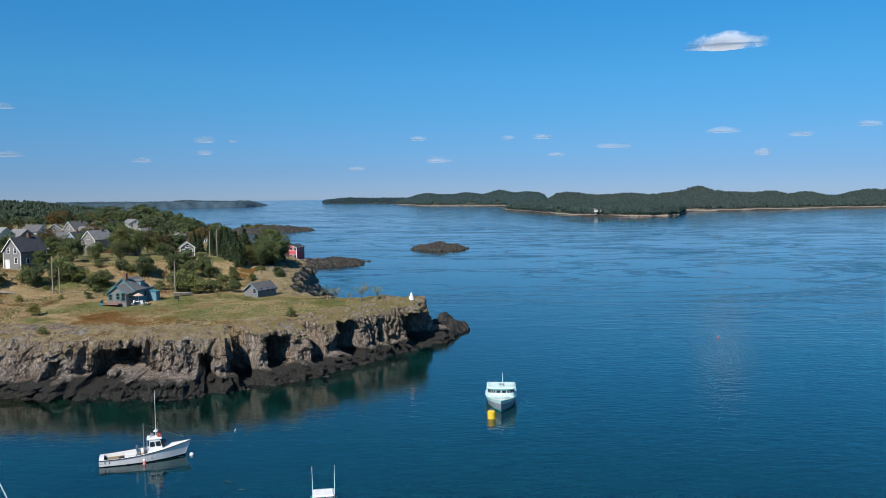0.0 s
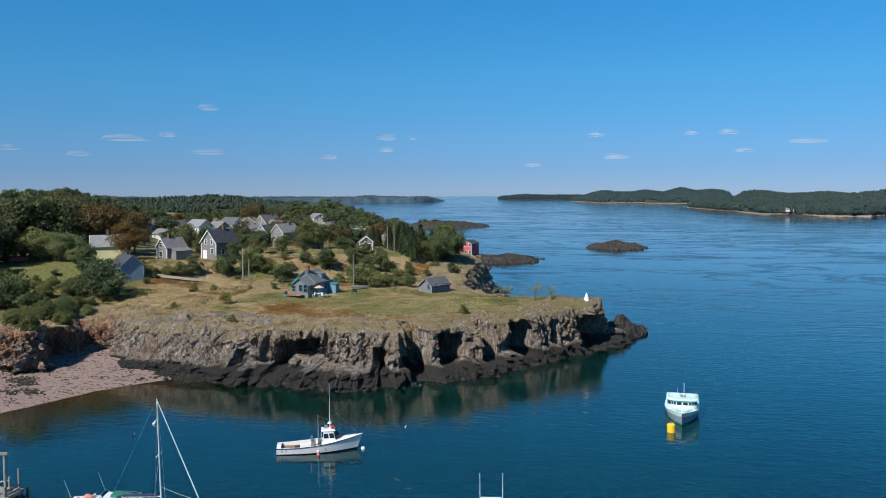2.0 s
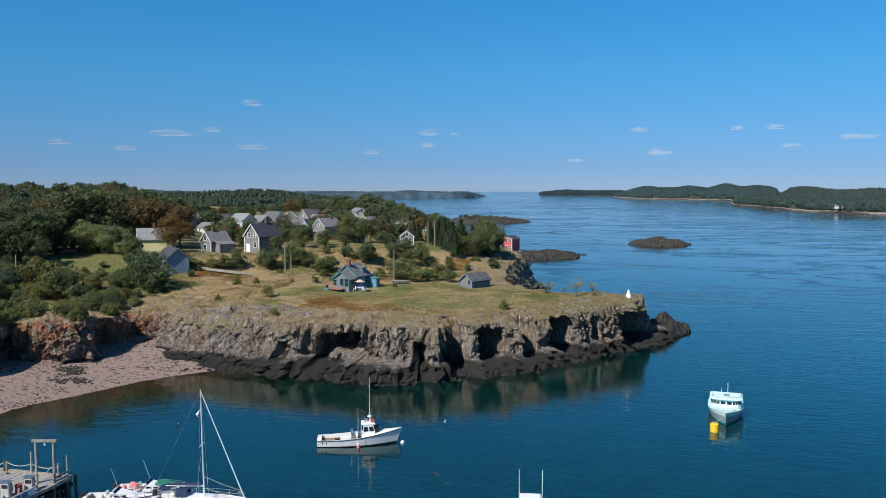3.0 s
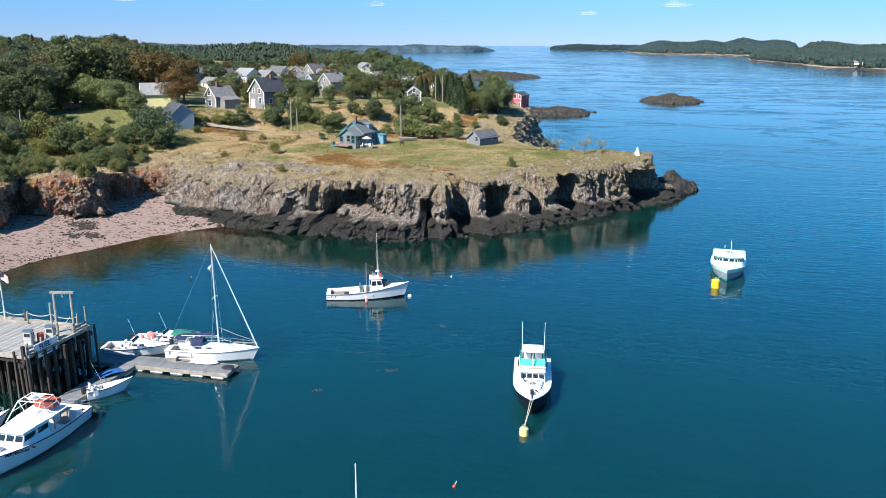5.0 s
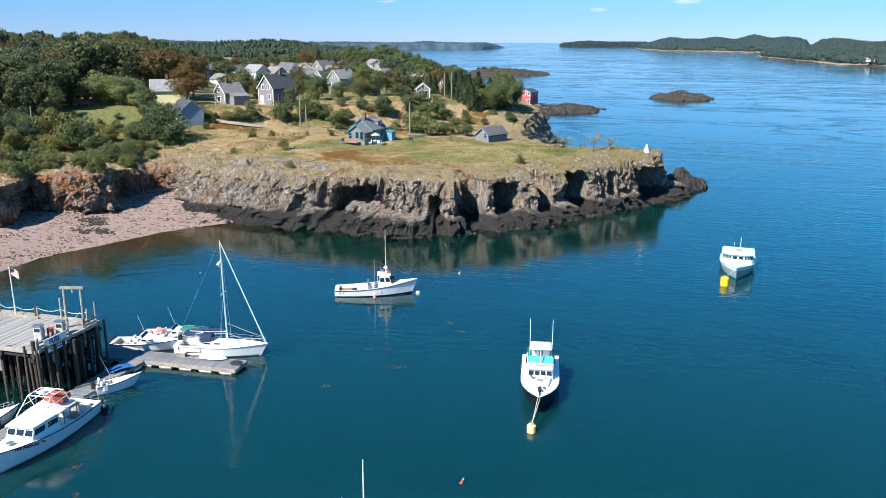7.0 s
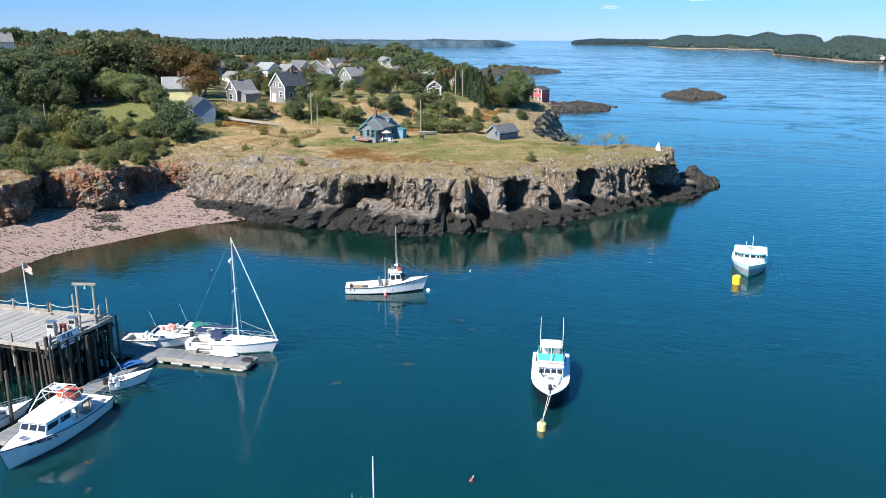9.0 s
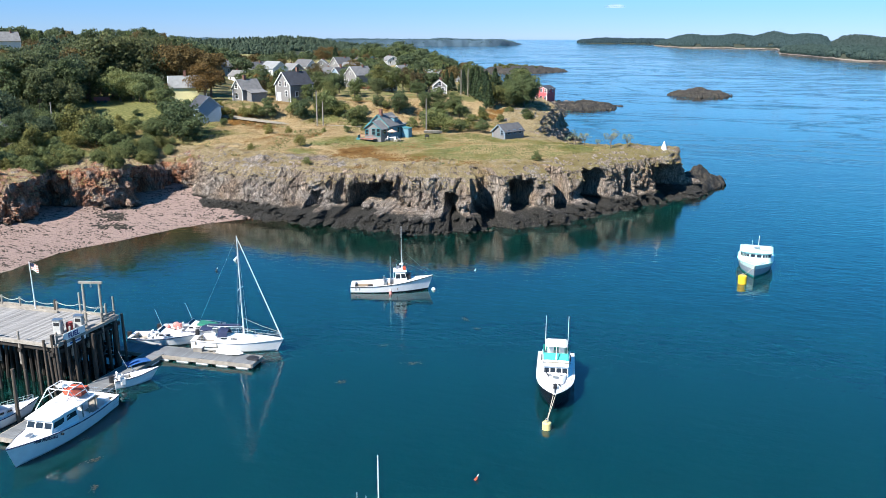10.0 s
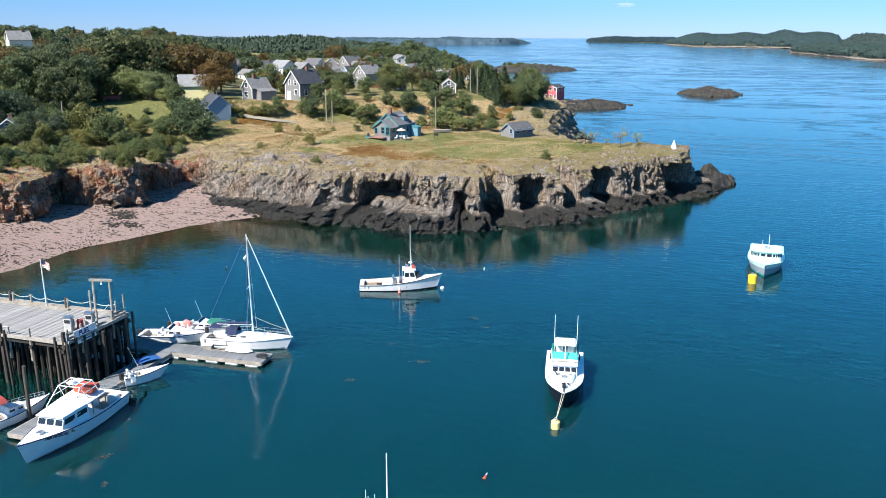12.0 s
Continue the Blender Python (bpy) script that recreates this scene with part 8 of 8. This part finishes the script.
for k in range(4):
    part("stripe", Form().loft([[(0.02 + 1.0 * t, 0.012 + 0.12 * math.sin(t * 5 + 0.6 * u), 4.75 - 0.12 * t - (0.65 + 0.1 * t) * u) for u in (k / 4 + 0.02, k / 4 + 0.13)] for t in np.linspace(0, 1, 8)], closed=False, caps=False), RED, flag)
    part("stripe", Form().loft([[(0.02 + 1.0 * t, -0.012 + 0.12 * math.sin(t * 5 + 0.6 * u), 4.75 - 0.12 * t - (0.65 + 0.1 * t) * u) for u in (k / 4 + 0.02, k / 4 + 0.13)] for t in np.linspace(0, 1, 8)], closed=False, caps=False), RED, flag)
part("canton", Form().loft([[(0.02 + 1.0 * t, -0.025 + 0.12 * math.sin(t * 5 + 0.6 * u), 4.75 - 0.12 * t - (0.65 + 0.1 * t) * u) for u in (0, 0.5)] for t in np.linspace(0, 0.4, 5)], closed=False, caps=False), NAVY, flag)


def pontoon(label, x, y, turn, l, w, n, top=0.5):
    r = thing("floating_dock", label, "dock", x, y, 0, turn, "floating docks")
    for s in (-1, 1):
        part("side_timber", Form().box((0, s * w / 2, top - 0.16), (l, 0.16, 0.34)), TIMBER, r)
        k = int(l / 1.9)
        for i in range(k):
            part("float_block", Form().box(((i + 0.5) * l / k - l / 2, s * (w / 2 - 0.25), 0.05), (l / k * 0.62, 0.55, 0.5), bevel=0.06), WHITE if s < 0 else DARK, r)
    for s in (-1, 1):
        part("end_timber", Form().box((s * l / 2, 0, top - 0.16), (0.16, w, 0.34)), TIMBER, r)
    me = Form().box((0, 0, 0), (l / n * 0.93, w - 0.12, 0.06))
    first = part("plank", me, FLOAT_DECK, r)
    for i in range(n):
        b = first if i == 0 else new("plank", first.data)
        b.parent = r
        b.matrix_basis = pose((i + 0.5) * l / n - l / 2, 0, top + random.uniform(0, 0.012))
    return r


d1 = pontoon("grey floating dock with white float blocks", -45.3, 63.25, 3, 14.5, 2.2, 60)
for x, s in ((-6, -1), (-2, -1), (2, -1), (5, -1), (-4, 1), (0, 1)):
    part("cleat", Form().box((x, s * 1.05, 0.6), (0.3, 0.06, 0.06)).box((x, s * 1.05, 0.56), (0.1, 0.06, 0.06)), METAL, d1)
d2 = pontoon("narrow grey floating walkway below the pier", -48.35, 53.15, 90, 17.9, 1.8, 75)
bx = thing("storage_box", "pale wooden box on the floating dock", "box", -44.6, 64.0, 0.54, 10)
part("body", Form().box((0, 0, 0.2), (0.9, 0.6, 0.4), bevel=0.03), TIMBER, bx)
part("lid", Form().box((0, 0, 0.43), (0.96, 0.66, 0.05)), WHITE, bx)
for x, y, a in ((-43.6, 63.8, 30), (-43.1, 64.0, -20)):
    bd = thing("board", "loose pale board on the floating dock", "board", x, y, 0.56, a, "loose boards")
    part("plank", Form().box((0, 0, 0.02), (1.2, 0.3, 0.05)), TIMBER, bd)
ud = thing("upturned_dinghy", "upturned white dinghy on the floating dock", "dinghy", -41.3, 64.2, 0.5, 5)
part("hull", Form().loft([[(x, y, 0.1 + 0.32 * k * math.sqrt(max(0, 1 - (y / (w + 0.01)) ** 2))) for y in np.linspace(-w, w, 7)] for x, w, k in ((-1.3, 0.35, 0.8), (-0.6, 0.48, 1), (0.3, 0.5, 1), (1.0, 0.35, 0.9), (1.4, 0.05, 0.5))], closed=False, caps=False), WHITE, ud)
net = thing("net_heap", "dark heap of netting on the dock end", "net", -38.7, 63.9, 0.54, 0)
part("heap", Form().ball((0, 0, 0.0), 0.6, 10, 0.3).ball((0.5, -0.3, 0), 0.35, 8, 0.4), DARK, net)
gp = thing("mooring_post", "tall brown timber mooring post beside the walkway", "post", -50.3, 47.4, 0, 0)
part("shaft", Form().rod((0, 0, -3), (0.05, 0, 4.6), 0.17, 0.13), PILE, gp)
gp = thing("mooring_post", "slim brown timber mooring post beside the walkway", "post", -51.9, 50.2, 0, 0)
part("shaft", Form().rod((0, 0, -3), (0.05, 0, 3.2), 0.13, 0.1), PILE, gp)

# ---- floats and weed on the water ----
for label, x, y, m, r in [("small red and white lobster float", -13.1, 49.9, RED, 0.11), ("small white mooring float near the beach", -60, 96, WHITE, 0.2), ("small red channel marker float", 57, 165, RED, 0.15), ("small dark mooring float", -59.5, 90.5, DARK, 0.12), ("small white float off the point", -27, 101, WHITE, 0.09)]:
    f = thing("float", label, "float", x, y, 0.0, 0, "small floats")
    part("body", Form().rod((0, 0, -0.1), (r, r * 0.6, r * 2.2), r, r * 0.5, 10).ball((0, 0, 0), r), m, f)
    part("stick", Form().rod((r, r * 0.6, r * 2.2), (r * 1.8, r, r * 3.6), 0.03), WHITE, f)
WEED = plain("brown_drifting_weed", (0.07, 0.052, 0.028), 0.7, wear=0.5, scale=4, bump=0.02)
for x, y, a in [(-40.4, 44.2, 0.9), (-37.7, 40.9, 0.7), (-28.9, 62.5, 0.9), (-24.2, 68.5, 1.3), (-23.0, 82.0, 0.8), (-28.5, 72, 0.7), (-21, 79.5, 0.7), (-43.3, 46.6, 0.6)]:
    r = thing("drifting_seaweed", "brown patch of seaweed drifting on the water", "seaweed", x, y, 0.02, random.uniform(0, 180), "drifting seaweed")
    f = Form()
    for i in range(46):
        t, l = random.uniform(0, 6.28), a * random.uniform(0.08, 0.26)
        c = (random.gauss(0, a * 0.36), random.gauss(0, a * 0.15))
        side = (-math.sin(t) * l * 0.22, math.cos(t) * l * 0.22)
        tip = (c[0] + math.cos(t) * l, c[1] + math.sin(t) * l)
        f.add([(c[0], c[1], 0.0), ((c[0] + tip[0]) / 2 + side[0], (c[1] + tip[1]) / 2 + side[1], 0.02), (tip[0], tip[1], random.uniform(0, 0.03)), ((c[0] + tip[0]) / 2 - side[0], (c[1] + tip[1]) / 2 - side[1], 0.005)], [(0, 1, 2, 3)])
    tagged(part("fronds", f, WEED, r), kind="stuff")

# the pier's deck, plank by plank
first = part("deck_plank", Form().box((0, 0, 0), (0.235, 7.9, 0.07)), PLANK, pier)
for i in range(205):
    b = first if i == 0 else new("deck_plank", first.data)
    b.parent = pier
    b.matrix_basis = pose(-50.95 - i * 0.25, 56.6 + random.uniform(-0.05, 0.05), DECK + random.uniform(-0.01, 0.012), 0, 0, random.uniform(-0.1, 0.1))
